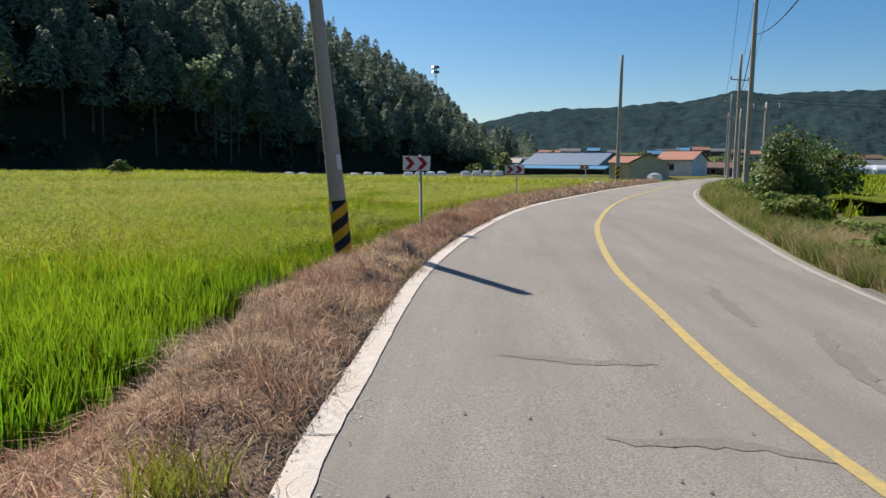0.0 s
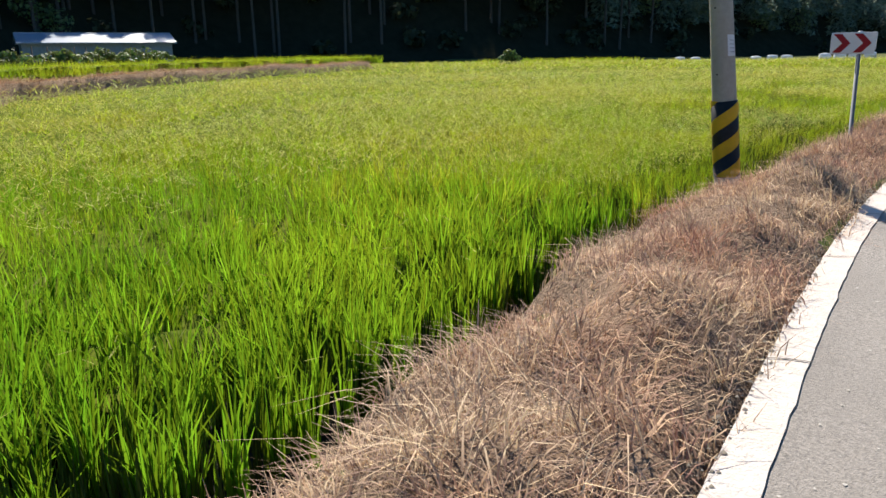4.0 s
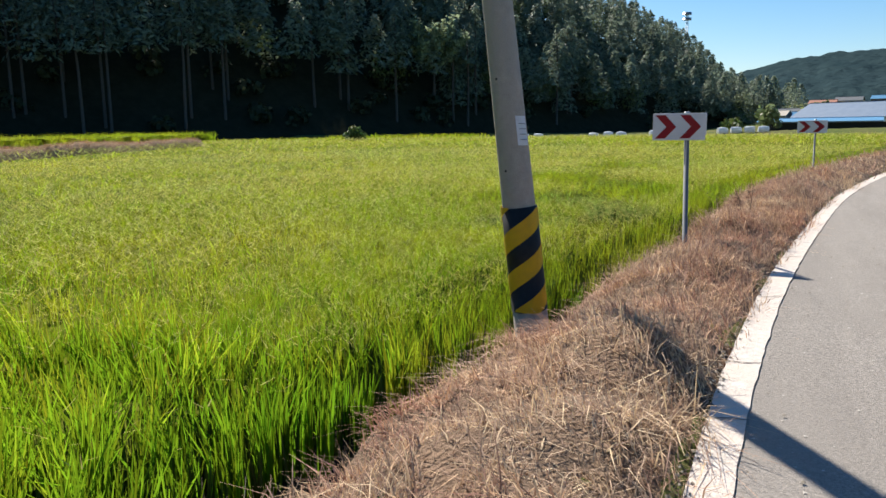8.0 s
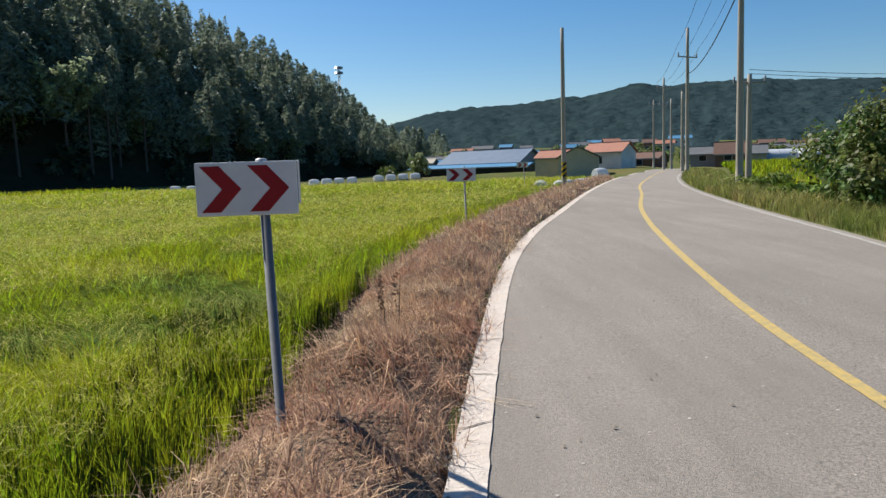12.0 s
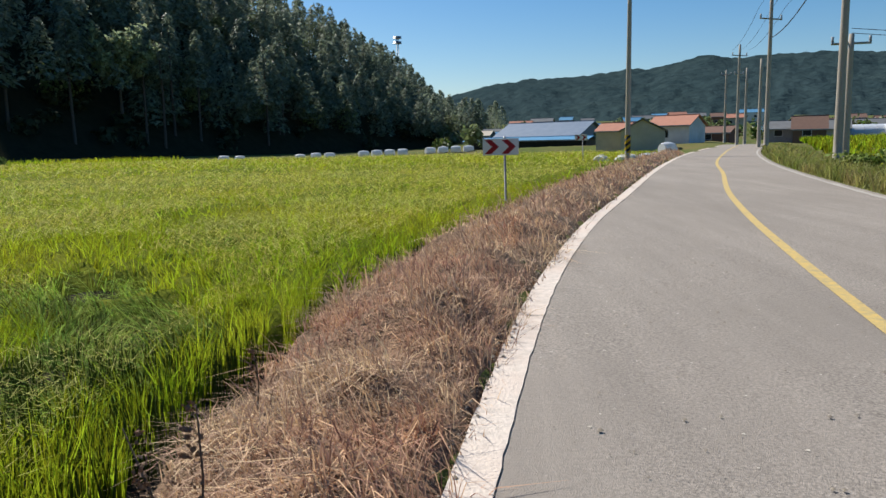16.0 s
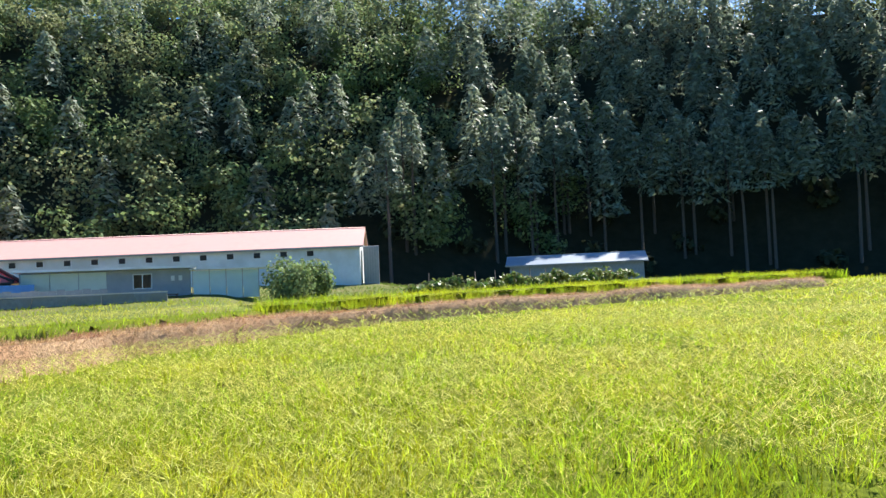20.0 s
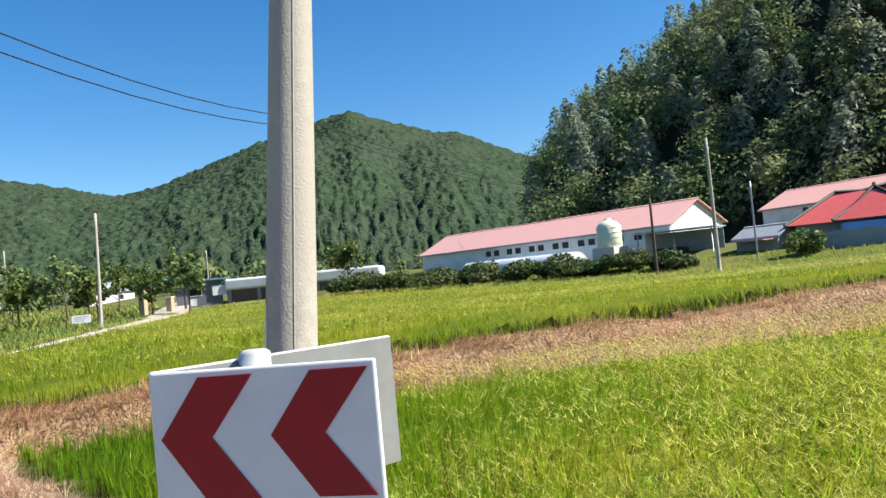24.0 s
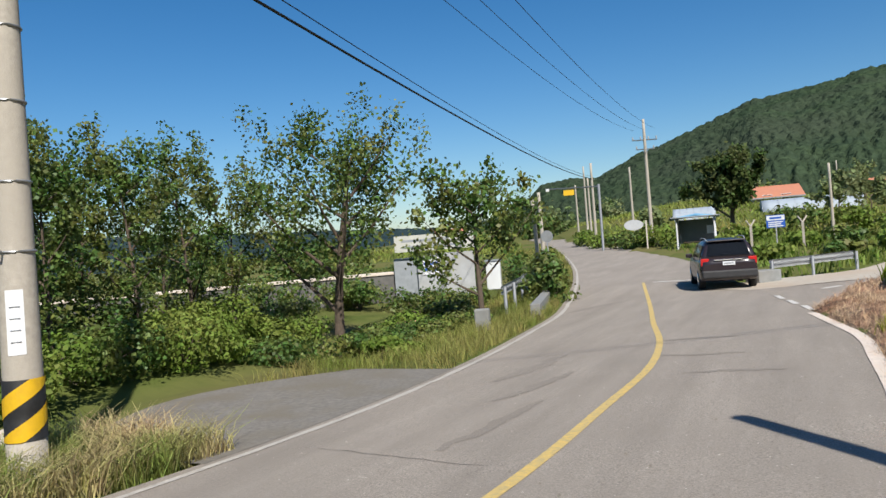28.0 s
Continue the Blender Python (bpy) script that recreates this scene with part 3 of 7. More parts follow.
# ---------------------------------------------------------------- plants
def blades(base, h, lean_az, lean, width, droop=0.25, segs=2):
    """Grass blades: base points, heights, direction and amount of lean, width at the foot; tips pointed."""
    n = len(base)
    s = np.linspace(0, 1, segs + 1)
    lx, ly = np.cos(lean_az), np.sin(lean_az)
    face = rng.random(n) * math.tau
    wx, wy = np.cos(face), np.sin(face)
    out = h * lean
    P = np.empty((n, segs + 1, 2, 3), np.float32)
    for i, si in enumerate(s):
        cx = base[:, 0] + lx * out * si**1.7
        cy = base[:, 1] + ly * out * si**1.7
        cz = base[:, 2] + h * (si - droop * si**3)
        w = width * (1.0 - 0.85 * si**1.5) * 0.5
        P[:, i, 0] = np.stack([cx - wx * w, cy - wy * w, cz], -1)
        P[:, i, 1] = np.stack([cx + wx * w, cy + wy * w, cz], -1)
    k = (segs + 1) * 2
    q = np.array([[2 * i, 2 * i + 1, 2 * i + 3, 2 * i + 2] for i in range(segs)])
    F = (np.arange(n)[:, None, None] * k + q).reshape(-1, 4)
    return P.reshape(-1, 3), F


def merge(chunks):
    V, F, o = [], [], 0
    for v, f in chunks:
        V.append(v)
        F.append(f + o)
        o += len(v)
    return np.concatenate(V), np.concatenate(F)


def stuff(name, chunks, m, label, category, smooth=False):
    v, f = merge(chunks)
    return tagged(new(name, mesh_np(name, v, f, m, smooth)), label, category, kind="stuff")


def jgrid(x0, x1, y0, y1, s, j=0.8):
    X, Y = np.meshgrid(np.arange(x0, x1, s), np.arange(y0, y1, s))
    return X.ravel() + (rng.random(X.size) - 0.5) * s * j, Y.ravel() + (rng.random(X.size) - 0.5) * s * j


LODGED = [(-1.95, 21.2, 0.9), (-2.2, 20.1, 0.95), (-3.7, 23.7, 1.0), (-4.3, 22.8, 0.75), (-3.0, 27.2, 1.1), (-3.6, 19.4, 1.0), (-2.7, 22.3, 0.9), (-3.2, 25.6, 0.5), (-3.4, 29.2, 0.6)]
PITS = [(-2.1, 21.65, 0.34), (-3.75, 24.0, 0.38), (-2.45, 20.6, 0.28), (-2.95, 27.5, 0.36), (-2.1, 19.95, 0.2), (-3.65, 19.25, 0.22), (-4.25, 23.2, 0.25), (-3.2, 25.8, 0.2)]      # dark holes where the stalks have gone down
THIN = [(-4.1, 6.6, 0.28), (-5.6, 9.0, 0.3), (-3.3, 8.4, 0.2), (-6.5, 12.0, 0.45), (-8.0, 15.5, 0.4), (-4.8, 15.0, 0.3), (-10.0, 11.0, 0.4), (-3.0, 12.1, 0.2)]


def lodge(x, y):
    v = np.zeros(len(x))
    for cx, cy, r in LODGED:
        v = np.maximum(v, np.clip(1.25 - np.hypot(x - cx, (y - cy) * 1.1) / r, 0, 1))
    return v


def patch_chance(x, y, size):
    """A steady chance value for each uneven patch of the given size."""
    i = np.floor(x / size + 0.7 * np.sin(y * 2.1 / size * 0.4)) * 157.3 + np.floor(y / size + 0.7 * np.sin(x * 1.7 / size * 0.4)) * 311.7
    return np.mod(np.sin(i) * 43758.5453, 1.0)


def rice(x, y, ground, per, wide, tall=RICE_H, segs=2, lodged=True, spread=0.05):
    """Rice hills at x, y: per blades each, arching outwards, with heavy heads near the tips."""
    keep = np.ones(len(x), bool)
    for cx, cy, r in THIN:
        keep &= np.hypot(x - cx, y - cy) > r * (0.6 + 0.5 * rng.random(len(x)))
    x, y, ground = x[keep], y[keep], ground[keep]
    lump = patch_chance(x, y, 0.36)
    keep = (lump > 0.07) | (rng.random(len(x)) < 0.2)
    x, y, ground, lump = x[keep], y[keep], ground[keep], lump[keep]
    n = len(x)
    vary = 0.74 + 0.34 * lump + 0.05 * np.sin(x * 0.9 + 1) * np.sin(y * 0.7) + 0.06 * rng.normal(size=n)
    lo = lodge(x, y) if lodged else np.zeros(n)
    x, y, ground, vary, lo = (np.repeat(a, per) for a in (x, y, ground, vary, lo))
    m = len(x)
    az = 4.2 * np.sin(x * 1.9 + 1.6 * np.sin(y * 1.3)) * np.sin(y * 1.6 + 0.7 * x) + 1.4 * rng.normal(size=m)      # clumps that lean together
    lean = 0.06 + 0.34 * rng.random(m) ** 2
    h = tall * vary * (0.80 + 0.24 * rng.random(m)) * np.where(lo > 0.25, (0.62 + 0.45 * patch_chance(x, y, 0.45)) * (0.8 + 0.3 * rng.random(m)), 1.0)
    ripe = np.maximum(sstep(11, 15, y), sstep(9, 16, -x)) * (y < 60)      # heavy heads bend the stalks
    lean = lean + 0.22 * ripe * rng.random(m)
    h = h * (1 - 0.05 * ripe)
    lean = lean * (0.45 + 0.55 * sstep(0.1, 0.5, rim1(x, y))) if lodged else lean
    down = lo > 0.25
    az = np.where(down, 3.6 + 2.2 * np.sin(x * 1.3 + 0.8 * y) * np.sin(y * 1.1) + 0.45 * rng.normal(size=m), az)      # swept over in swirls
    lean = np.where(down, 0.35 + 0.9 * rng.random(m), lean)
    droop = np.where(down, 0.30 + 0.45 * rng.random(m), 0.08 + 0.34 * rng.random(m) + 0.22 * ripe * rng.random(m))
    base = np.stack([x + spread * rng.normal(size=m), y + spread * rng.normal(size=m), ground - 0.02], -1)
    return blades(base, h, az, lean, wide * (0.7 + 0.6 * rng.random(m)), droop, segs)


rim1 = lambda x, y: np.minimum(left_edge(y) - x - berm_w(y), dist_line(x, y, DIKE)[0] - 0.85 + 0.35 * sstep(-4, -8, x))   # how far inside the paddy
eye_line = [(0.6, 0.2), (-0.1, 4.5), (0.0, 9.0), (0.8, 14.0), (0.2, 17.0)]


def near(x, y):
    return dist_line(x, y, eye_line)[0]


chunks, young, fallen = [], [], []
for s, lo_d, hi_d, per, wide, segs, (x0, x1, y0, y1) in (
    (0.205, 0, 6.0, 23, 0.023, 2, (-9, 3, 1, 12)),
    (0.205, 0, 6.0, 38, 0.0085, 2, (-9, 3, 12, 26)),
    (0.25, 6.0, 13.0, 18, 0.016, 2, (-15, 6, 1, 34)),
    (0.36, 13.0, 26.0, 11, 0.028, 2, (-30, 9, 1, 46)),
    (0.42, 26.0, 62.0, 6, 0.085, 1, (-60, 14, 10, 82)),
    (0.75, 62.0, 110.0, 5, 0.17, 1, (-62, 24, 30, 104)),
):
    x, y = jgrid(x0, x1, y0, y1, s)
    d = near(x, y)
    ok = (d >= lo_d) & (d < hi_d) & in_paddy1(x, y)
    x, y = x[ok], y[ok]
    flat = lodge(x, y) > 0.25
    pit = np.zeros(len(x), bool)
    for cx, cy, r in PITS:
        pit |= np.hypot(x - cx, (y - cy) * 0.8) < r * (0.75 + 0.5 * rng.random(len(x)))
    x, y, flat = x[~pit], y[~pit], flat[~pit]
    green = y + 0.5 * np.maximum(-x - 6, 0) + 2.0 * rng.normal(size=len(x)) < 12.5      # still unripe near the dike
    for kind, pick in ((young, green & ~flat), (chunks, ~green & ~flat)):
        if pick.any():
            kind.append(rice(x[pick], y[pick], paddy1(y[pick]), per, wide, segs=segs, spread=0.03 if lo_d == 0 else 0.05))
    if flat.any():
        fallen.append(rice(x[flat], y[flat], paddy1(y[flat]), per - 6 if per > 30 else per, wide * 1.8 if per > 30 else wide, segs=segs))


# Extra stems whose dark colour deepens the shade in the front rows.
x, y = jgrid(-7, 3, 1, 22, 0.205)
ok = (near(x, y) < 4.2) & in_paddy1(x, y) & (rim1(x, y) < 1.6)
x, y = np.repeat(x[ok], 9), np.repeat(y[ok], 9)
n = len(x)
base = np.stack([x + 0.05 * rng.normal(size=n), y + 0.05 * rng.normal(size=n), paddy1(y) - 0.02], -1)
stuff("shade_rice_stems", [blades(base, 0.40 + 0.16 * rng.random(n), rng.random(n) * math.tau, 0.05 + 0.15 * rng.random(n), 0.020 + 0.014 * rng.random(n), 0.05, 1)], M_STEM_SHADE, "crowded stems at the foot of the rice, coloured dark for shade", "rice")
stuff("rice_plants", young, M_RICE2, "deep green rice standing along the paddy's edge", "rice")
stuff("rice_plants", chunks, M_RICE, "bright yellow-green rice filling the paddy", "rice")


def grain(x, y, top, n, size, wide=0.16):
    """Drooping grain heads at the tips of rice hills."""
    x, y, top = (np.repeat(a, n) for a in (x, y, top))
    m = len(x)
    base = np.stack([x + 0.09 * rng.normal(size=m), y + 0.09 * rng.normal(size=m), top - 0.15 + 0.13 * rng.random(m)], -1)
    h = size * (0.7 + 0.6 * rng.random(m))
    return blades(base, h, rng.random(m) * math.tau, 0.7 + 0.7 * rng.random(m), h * wide, 0.3 + 0.6 * rng.random(m), 1)


ears = []
for s, lo_d, hi_d, n, size, wide, (x0, x1, y0, y1) in (
    (0.22, 0, 6.0, 3, 0.085, 0.08, (-9, 3, 1, 11)),
    (0.205, 0, 6.0, 26, 0.072, 0.07, (-9, 3, 11, 26)),
    (0.22, 6.0, 13.0, 15, 0.10, 0.10, (-15, 6, 1, 34)),
    (0.32, 13.0, 26.0, 9, 0.12, 0.13, (-30, 9, 1, 46)),
    (0.60, 26.0, 62.0, 2, 0.26, 0.16, (-60, 14, 10, 82)),
):
    x, y = jgrid(x0, x1, y0, y1, s)
    d = near(x, y)
    ripe = 0.12 + 0.88 * np.maximum(sstep(7.5, 14, y), sstep(5, 13, -x))
    ok = (d >= lo_d) & (d < hi_d) & in_paddy1(x, y) & (lodge(x, y) < 0.2) & (rng.random(len(x)) < ripe)
    ears.append(grain(x[ok], y[ok], rice_top(y[ok]), n, size, wide))
x, y = jgrid(-40, 3, -45, 32, 0.45)
ok = in_paddy2(x, y)
ears.append(grain(x[ok], y[ok], paddy2(x[ok], y[ok]) + RICE_H, 7, 0.10, 0.12))
stuff("rice_grain", ears, M_HEAD, "pale ripening grain heads over the rice", "rice")
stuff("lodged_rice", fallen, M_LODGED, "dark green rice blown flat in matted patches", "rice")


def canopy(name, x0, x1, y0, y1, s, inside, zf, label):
    """A sheet for the leaves under the tips, coloured dark for the shade there."""
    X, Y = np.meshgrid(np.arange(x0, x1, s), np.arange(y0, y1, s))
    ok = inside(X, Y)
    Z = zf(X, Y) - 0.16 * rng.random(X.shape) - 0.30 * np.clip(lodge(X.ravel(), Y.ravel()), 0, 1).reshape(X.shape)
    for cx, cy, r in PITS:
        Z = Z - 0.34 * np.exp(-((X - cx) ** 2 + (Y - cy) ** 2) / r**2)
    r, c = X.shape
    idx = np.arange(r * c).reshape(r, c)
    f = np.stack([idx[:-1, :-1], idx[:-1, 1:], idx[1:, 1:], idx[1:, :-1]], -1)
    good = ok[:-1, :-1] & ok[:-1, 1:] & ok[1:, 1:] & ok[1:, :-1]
    me = mesh_np(name, np.stack([X, Y, Z], -1).reshape(-1, 3), f[good], M_RICE_SHADE, True)
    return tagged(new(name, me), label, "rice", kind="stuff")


rim2 = lambda x, y: dist_line(x, y, DIKE)[0] - 0.52
under = lambda x, y: paddy1(y) + (0.33 + 0.20 * sstep(6, 34, near(x, y))) * sstep(0.05, 0.3, rim1(x, y))
canopy("rice_shade_sheet", -19, 12, 1, 40, 0.13, lambda x, y: in_paddy1(x, y) & (near(x, y) < 17) & ((near(x, y) > 3.6) | (rim1(x, y) > 1.1)), under, "dark sheet for the shaded lower leaves of the roadside paddy")
canopy("rice_shade_sheet", -62, 28, 1, 104, 0.8, lambda x, y: in_paddy1(x, y) & (near(x, y) > 15.5), lambda x, y: under(x, y) - 0.02, "dark sheet for the shaded leaves of the paddy's far part")

chunks = []
for s, lo_d, hi_d, per, wide, segs in ((0.24, 0, 19, 11, 0.021, 2), (0.34, 19, 32, 7, 0.05, 2), (0.6, 32, 70, 6, 0.1, 1)):
    x, y = jgrid(-40, 3, -45, 32, s)
    d = np.hypot(x - 0.4, y - 16.3)
    ok = (d >= lo_d) & (d < hi_d) & in_paddy2(x, y)
    x, y = x[ok], y[ok]
    chunks.append(rice(x, y, paddy2(x, y), per, wide, segs=segs, lodged=False))
stuff("rice_plants", chunks, M_RICE, "green rice in the upper paddy behind the dry dike", "rice")
# The same shade-dark stems along the upper paddy's front.
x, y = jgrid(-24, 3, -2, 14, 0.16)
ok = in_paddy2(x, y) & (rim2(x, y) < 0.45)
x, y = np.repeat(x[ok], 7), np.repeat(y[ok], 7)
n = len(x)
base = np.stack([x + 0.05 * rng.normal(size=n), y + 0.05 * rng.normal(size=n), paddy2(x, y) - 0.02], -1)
stuff("shade_rice_stems", [blades(base, 0.42 + 0.2 * rng.random(n), rng.random(n) * math.tau, 0.04 + 0.1 * rng.random(n), 0.026 + 0.014 * rng.random(n), 0.05, 1)], M_STEM_SHADE, "stems along the front of the upper paddy, coloured dark for shade", "rice")
canopy("rice_shade_sheet", -40, 3, -45, 32, 0.5, in_paddy2, lambda x, y: paddy2(x, y) + 0.52 * sstep(0.0, 0.6, rim2(x, y)), "dark sheet for the shaded lower leaves of the upper paddy")


# terrace strip of rice beyond the far dike
def in_strip(x, y):
    d, s = dist_line(x, y, DIKE[5:10])
    return (s > 0) & (d > 1.0) & (d < 6.0) & (y > 17.5) & (y < 57)


strip_z = lambda y: 0.64 + 0.004 * np.clip(y, 0, 60)
x, y = jgrid(-66, -20, 15, 64, 0.24)
ok = in_strip(x, y)
stuff("rice_plants", [rice(x[ok], y[ok], strip_z(y[ok]), 12, 0.034, tall=0.95, segs=1, lodged=False)], M_RICE, "narrow strip of rice on the raised terrace", "rice")
def in_far_strip(x, y):
    d, s = dist_line(x, y, [(-45.0, 89.0), (-34.5, 105.0)])
    return (d < 3.0) & (y > 86) & (y < 105)


x, y = jgrid(-60, -28, 84, 107, 0.6)
ok = in_far_strip(x, y)
stuff("rice_plants", [rice(x[ok], y[ok], 0.1 + 0 * y[ok], 7, 0.12, tall=0.95, segs=1, lodged=False)], M_RICE, "narrow raised strip of rice at the field's far end", "rice")
canopy("rice_shade_sheet", -66, -20, 15, 64, 0.7, in_strip, lambda x, y: strip_z(y) + 0.5, "dark sheet for the shaded leaves of the terrace strip")

# dry grass on the verge and on the dike
X, Y = np.meshgrid(np.linspace(0, 1, 16), np.arange(-9, 60, 0.2))
VX = grass_edge(Y) - (bank_w(Y) - 0.10 + 0.9 * sstep(4.6, 3.4, Y)) * X
verge = tagged(new("verge", sheet("verge", VX, Y, ground_z(VX, Y) + 0.015 + 0.02 * rng.random(VX.shape), M_THATCH)), "bank of flattened dead grass along the road", "verge", kind="structure")


MX = left_edge(Y) - bank_w(Y) + 0.22 - 4.6 * X
tagged(new("paddy_bed", sheet("paddy_bed", MX[69:], Y[69:], ground_z(MX, Y)[69:] + 0.02, M_MUD_SHADE)), "wet mud under the rice beside the bank, darkened for the shaded gap", "paddy", kind="structure")


def along(pts, step):
    out = []
    for (x0, y0), (x1, y1) in zip(pts, pts[1:]):
        n = max(int(math.hypot(x1 - x0, y1 - y0) / step), 1)
        out += [(x0 + (x1 - x0) * i / n, y0 + (y1 - y0) * i / n, (x1 - x0), (y1 - y0)) for i in range(n)]
    return np.array(out)


dk = along(DIKE, 0.4)
dn = np.stack([-dk[:, 3], dk[:, 2]], -1) / np.hypot(dk[:, 2], dk[:, 3])[:, None]
u = np.linspace(-0.95, 0.75, 11)
DX, DY = dk[:, 0:1] + dn[:, 0:1] * u, dk[:, 1:2] + dn[:, 1:2] * u
tagged(new("dike", sheet("dike", DX, DY, ground_z(DX, DY) + 0.075, M_DIKE)), "low earth dike between paddies under dry cut grass", "dike", kind="structure")


def dry(x, y, per_h, width, lift=0.02, flat=0.6, segs=2):
    n = len(x)
    base = np.stack([x, y, ground_z(x, y) + lift], -1)
    upright = rng.random(n) > flat
    az = 2.2 + 1.3 * np.sin(y * 0.8 + x) + 1.1 * rng.normal(size=n)
    lean = np.where(upright, 0.25 + 0.6 * rng.random(n), 1.2 + 1.5 * rng.random(n))
    droop = np.where(upright, 0.1 + 0.4 * rng.random(n), 0.55 + 0.3 * rng.random(n))
    cell = np.floor(x * 4.2 + 0.6 * np.sin(y * 5)) * 157.3 + np.floor(y * 4.2 + 0.6 * np.sin(x * 6)) * 311.7
    tuft = np.mod(np.sin(cell) * 43758.5453, 1.0)
    az = az + (tuft - 0.5) * 3.4
    h = per_h * (0.45 + 0.75 * rng.random(n)) * (0.55 + 0.9 * tuft) * np.where(upright, 0.85, 0.6) * (0.75 + 0.5 * np.sin(y * 1.1 + 2 * np.sin(x)) ** 2)
    kept = rng.random(n) < 0.45 + 0.75 * tuft
    return blades(base[kept], h[kept], az[kept], lean[kept], (width * (0.6 + 0.8 * rng.random(n)))[kept], droop[kept], segs)


chunks = []
for dens, lo_d, hi_d, hh, ww in ((1100, 0, 3.6, 0.22, 0.0075), (480, 3.6, 8, 0.25, 0.011), (150, 8, 20, 0.30, 0.02), (40, 20, 45, 0.34, 0.045)):
    n = int(dens * 69 * 2.2)
    y = -9 + 69 * rng.random(n)
    dd = (bank_w(y) - 0.20 + 0.05 * rng.normal(size=n) + 0.9 * sstep(4.6, 3.4, y)) * rng.random(n)
    x = grass_edge(y) + 0.08 - dd
    d = near(x, y)
    ok = (d >= lo_d) & (d < hi_d) & (np.hypot(x + 1.757, y - 13.035) > 0.30 + 0.12 * rng.random(n))
    chunks.append(dry(x[ok], y[ok], hh, ww))
stuff("dry_grass", chunks, M_STRAW, "tangled straw-coloured dead grass on the road bank", "dry grass")
chunks = []
i = np.minimum((len(dk) * rng.random(52000) ** 1.7).astype(int), len(dk) - 1)
off = (rng.random(len(i)) - 0.5) * 1.3 - 0.15
off = off + 0.2 * sstep(-4, -8, dk[i, 0])
x, y = dk[i, 0] + dn[i, 0] * off + 0.2 * rng.normal(size=len(i)), dk[i, 1] + dn[i, 1] * off + 0.2 * rng.normal(size=len(i))
keepd = (left_edge(y) - x > 1.2)
stuff("dry_grass", [dry(x[keepd], y[keepd], 0.30, 0.013, 0.09, 0.7)], M_HAY, "cut dry grass lying on the dike between the fields", "dry grass")


# ---------------------------------------------------------------- trees
def tufts(c, size, up=0.35, slim=0.7, out=None):
    """Ragged leaf clumps: small tilted diamonds at points c, facing roughly outwards."""
    n = len(c)
    d = rng.normal(size=(n, 3))
    if out is not None:
        d = d * 0.42 + out
    d[:, 2] += up
    d /= np.linalg.norm(d, axis=1)[:, None]
    r = rng.normal(size=(n, 3))
    a = np.cross(d, r)
    a /= np.linalg.norm(a, axis=1)[:, None]
    b = np.cross(d, a)
    s = (size * (0.6 + 0.8 * rng.random(n)))[:, None]
    el = (slim * (0.7 + 0.6 * rng.random(n)))[:, None]
    P = np.stack([c - a * s, c - b * s * el + d * s * 0.15, c + a * s, c + b * s * el - d * s * 0.1], 1)
    return P.reshape(-1, 3), np.arange(4 * n).reshape(-1, 4)


def pine_crown(x, y, z, h, r, n):
    """Clump points of a pine: layered boughs in an open cone."""
    t = rng.random(n) ** 1.15
    ring = (np.floor(t * 8) + rng.random(n) ** 2 * 0.8) / 8
    rad = r * np.clip(1.03 - ring, 0, 1) ** 0.72 * (0.55 + 0.45 * np.sqrt(rng.random(n)))
    az = rng.random(n) * math.tau
    rad = rad * (0.82 + 0.18 * np.sin(az * 5 + np.floor(t * 8) * 2.1))
    zz = z + h * (ring + 0.02 * rng.normal(size=n)) - 0.28 * rad + 0.10 * h
    return np.stack([x + rad * np.cos(az), y + rad * np.sin(az), zz], -1), np.stack([np.cos(az), np.sin(az), 0.4 + 0 * az], -1)


def round_crown(x, y, z, h, r, n, lobes=6):
    """Clump points of a broadleaf crown: several uneven lobes with gaps."""
    k = rng.integers(0, lobes, n)
    la, lr, lz = rng.random(lobes) * math.tau, r * (0.2 + 0.45 * rng.random(lobes)), z + h * (0.25 + 0.6 * rng.random(lobes))
    d = rng.normal(size=(n, 3))
    d /= np.linalg.norm(d, axis=1)[:, None]
    q = r * (0.42 + 0.25 * rng.random(lobes))[k][:, None] * (0.75 + 0.3 * rng.random(n))[:, None]
    c = np.stack([x + lr[k] * np.cos(la[k]), y + lr[k] * np.sin(la[k]), lz[k]], -1) + d * q * (1, 1, 0.75)
    return c, d


def hill_xy(az, r):
    return CX - math.sin(math.radians(az)) * r, CY + math.cos(math.radians(az)) * r


pine_c, leaf_c = [], []
sites = []
for r_off in np.arange(4.5, 90, 5.0):
    for a in np.arange(-3 + 2.3 * rng.random(), 137, 2.3 - 0.4 * (r_off > 60)):
        sites.append((a + rng.normal() * 0.75, r_off + rng.normal() * 1.7))
for _ in range(420):
    sites.append((-3 + 31 * rng.random(), 3 + 88 * rng.random()))
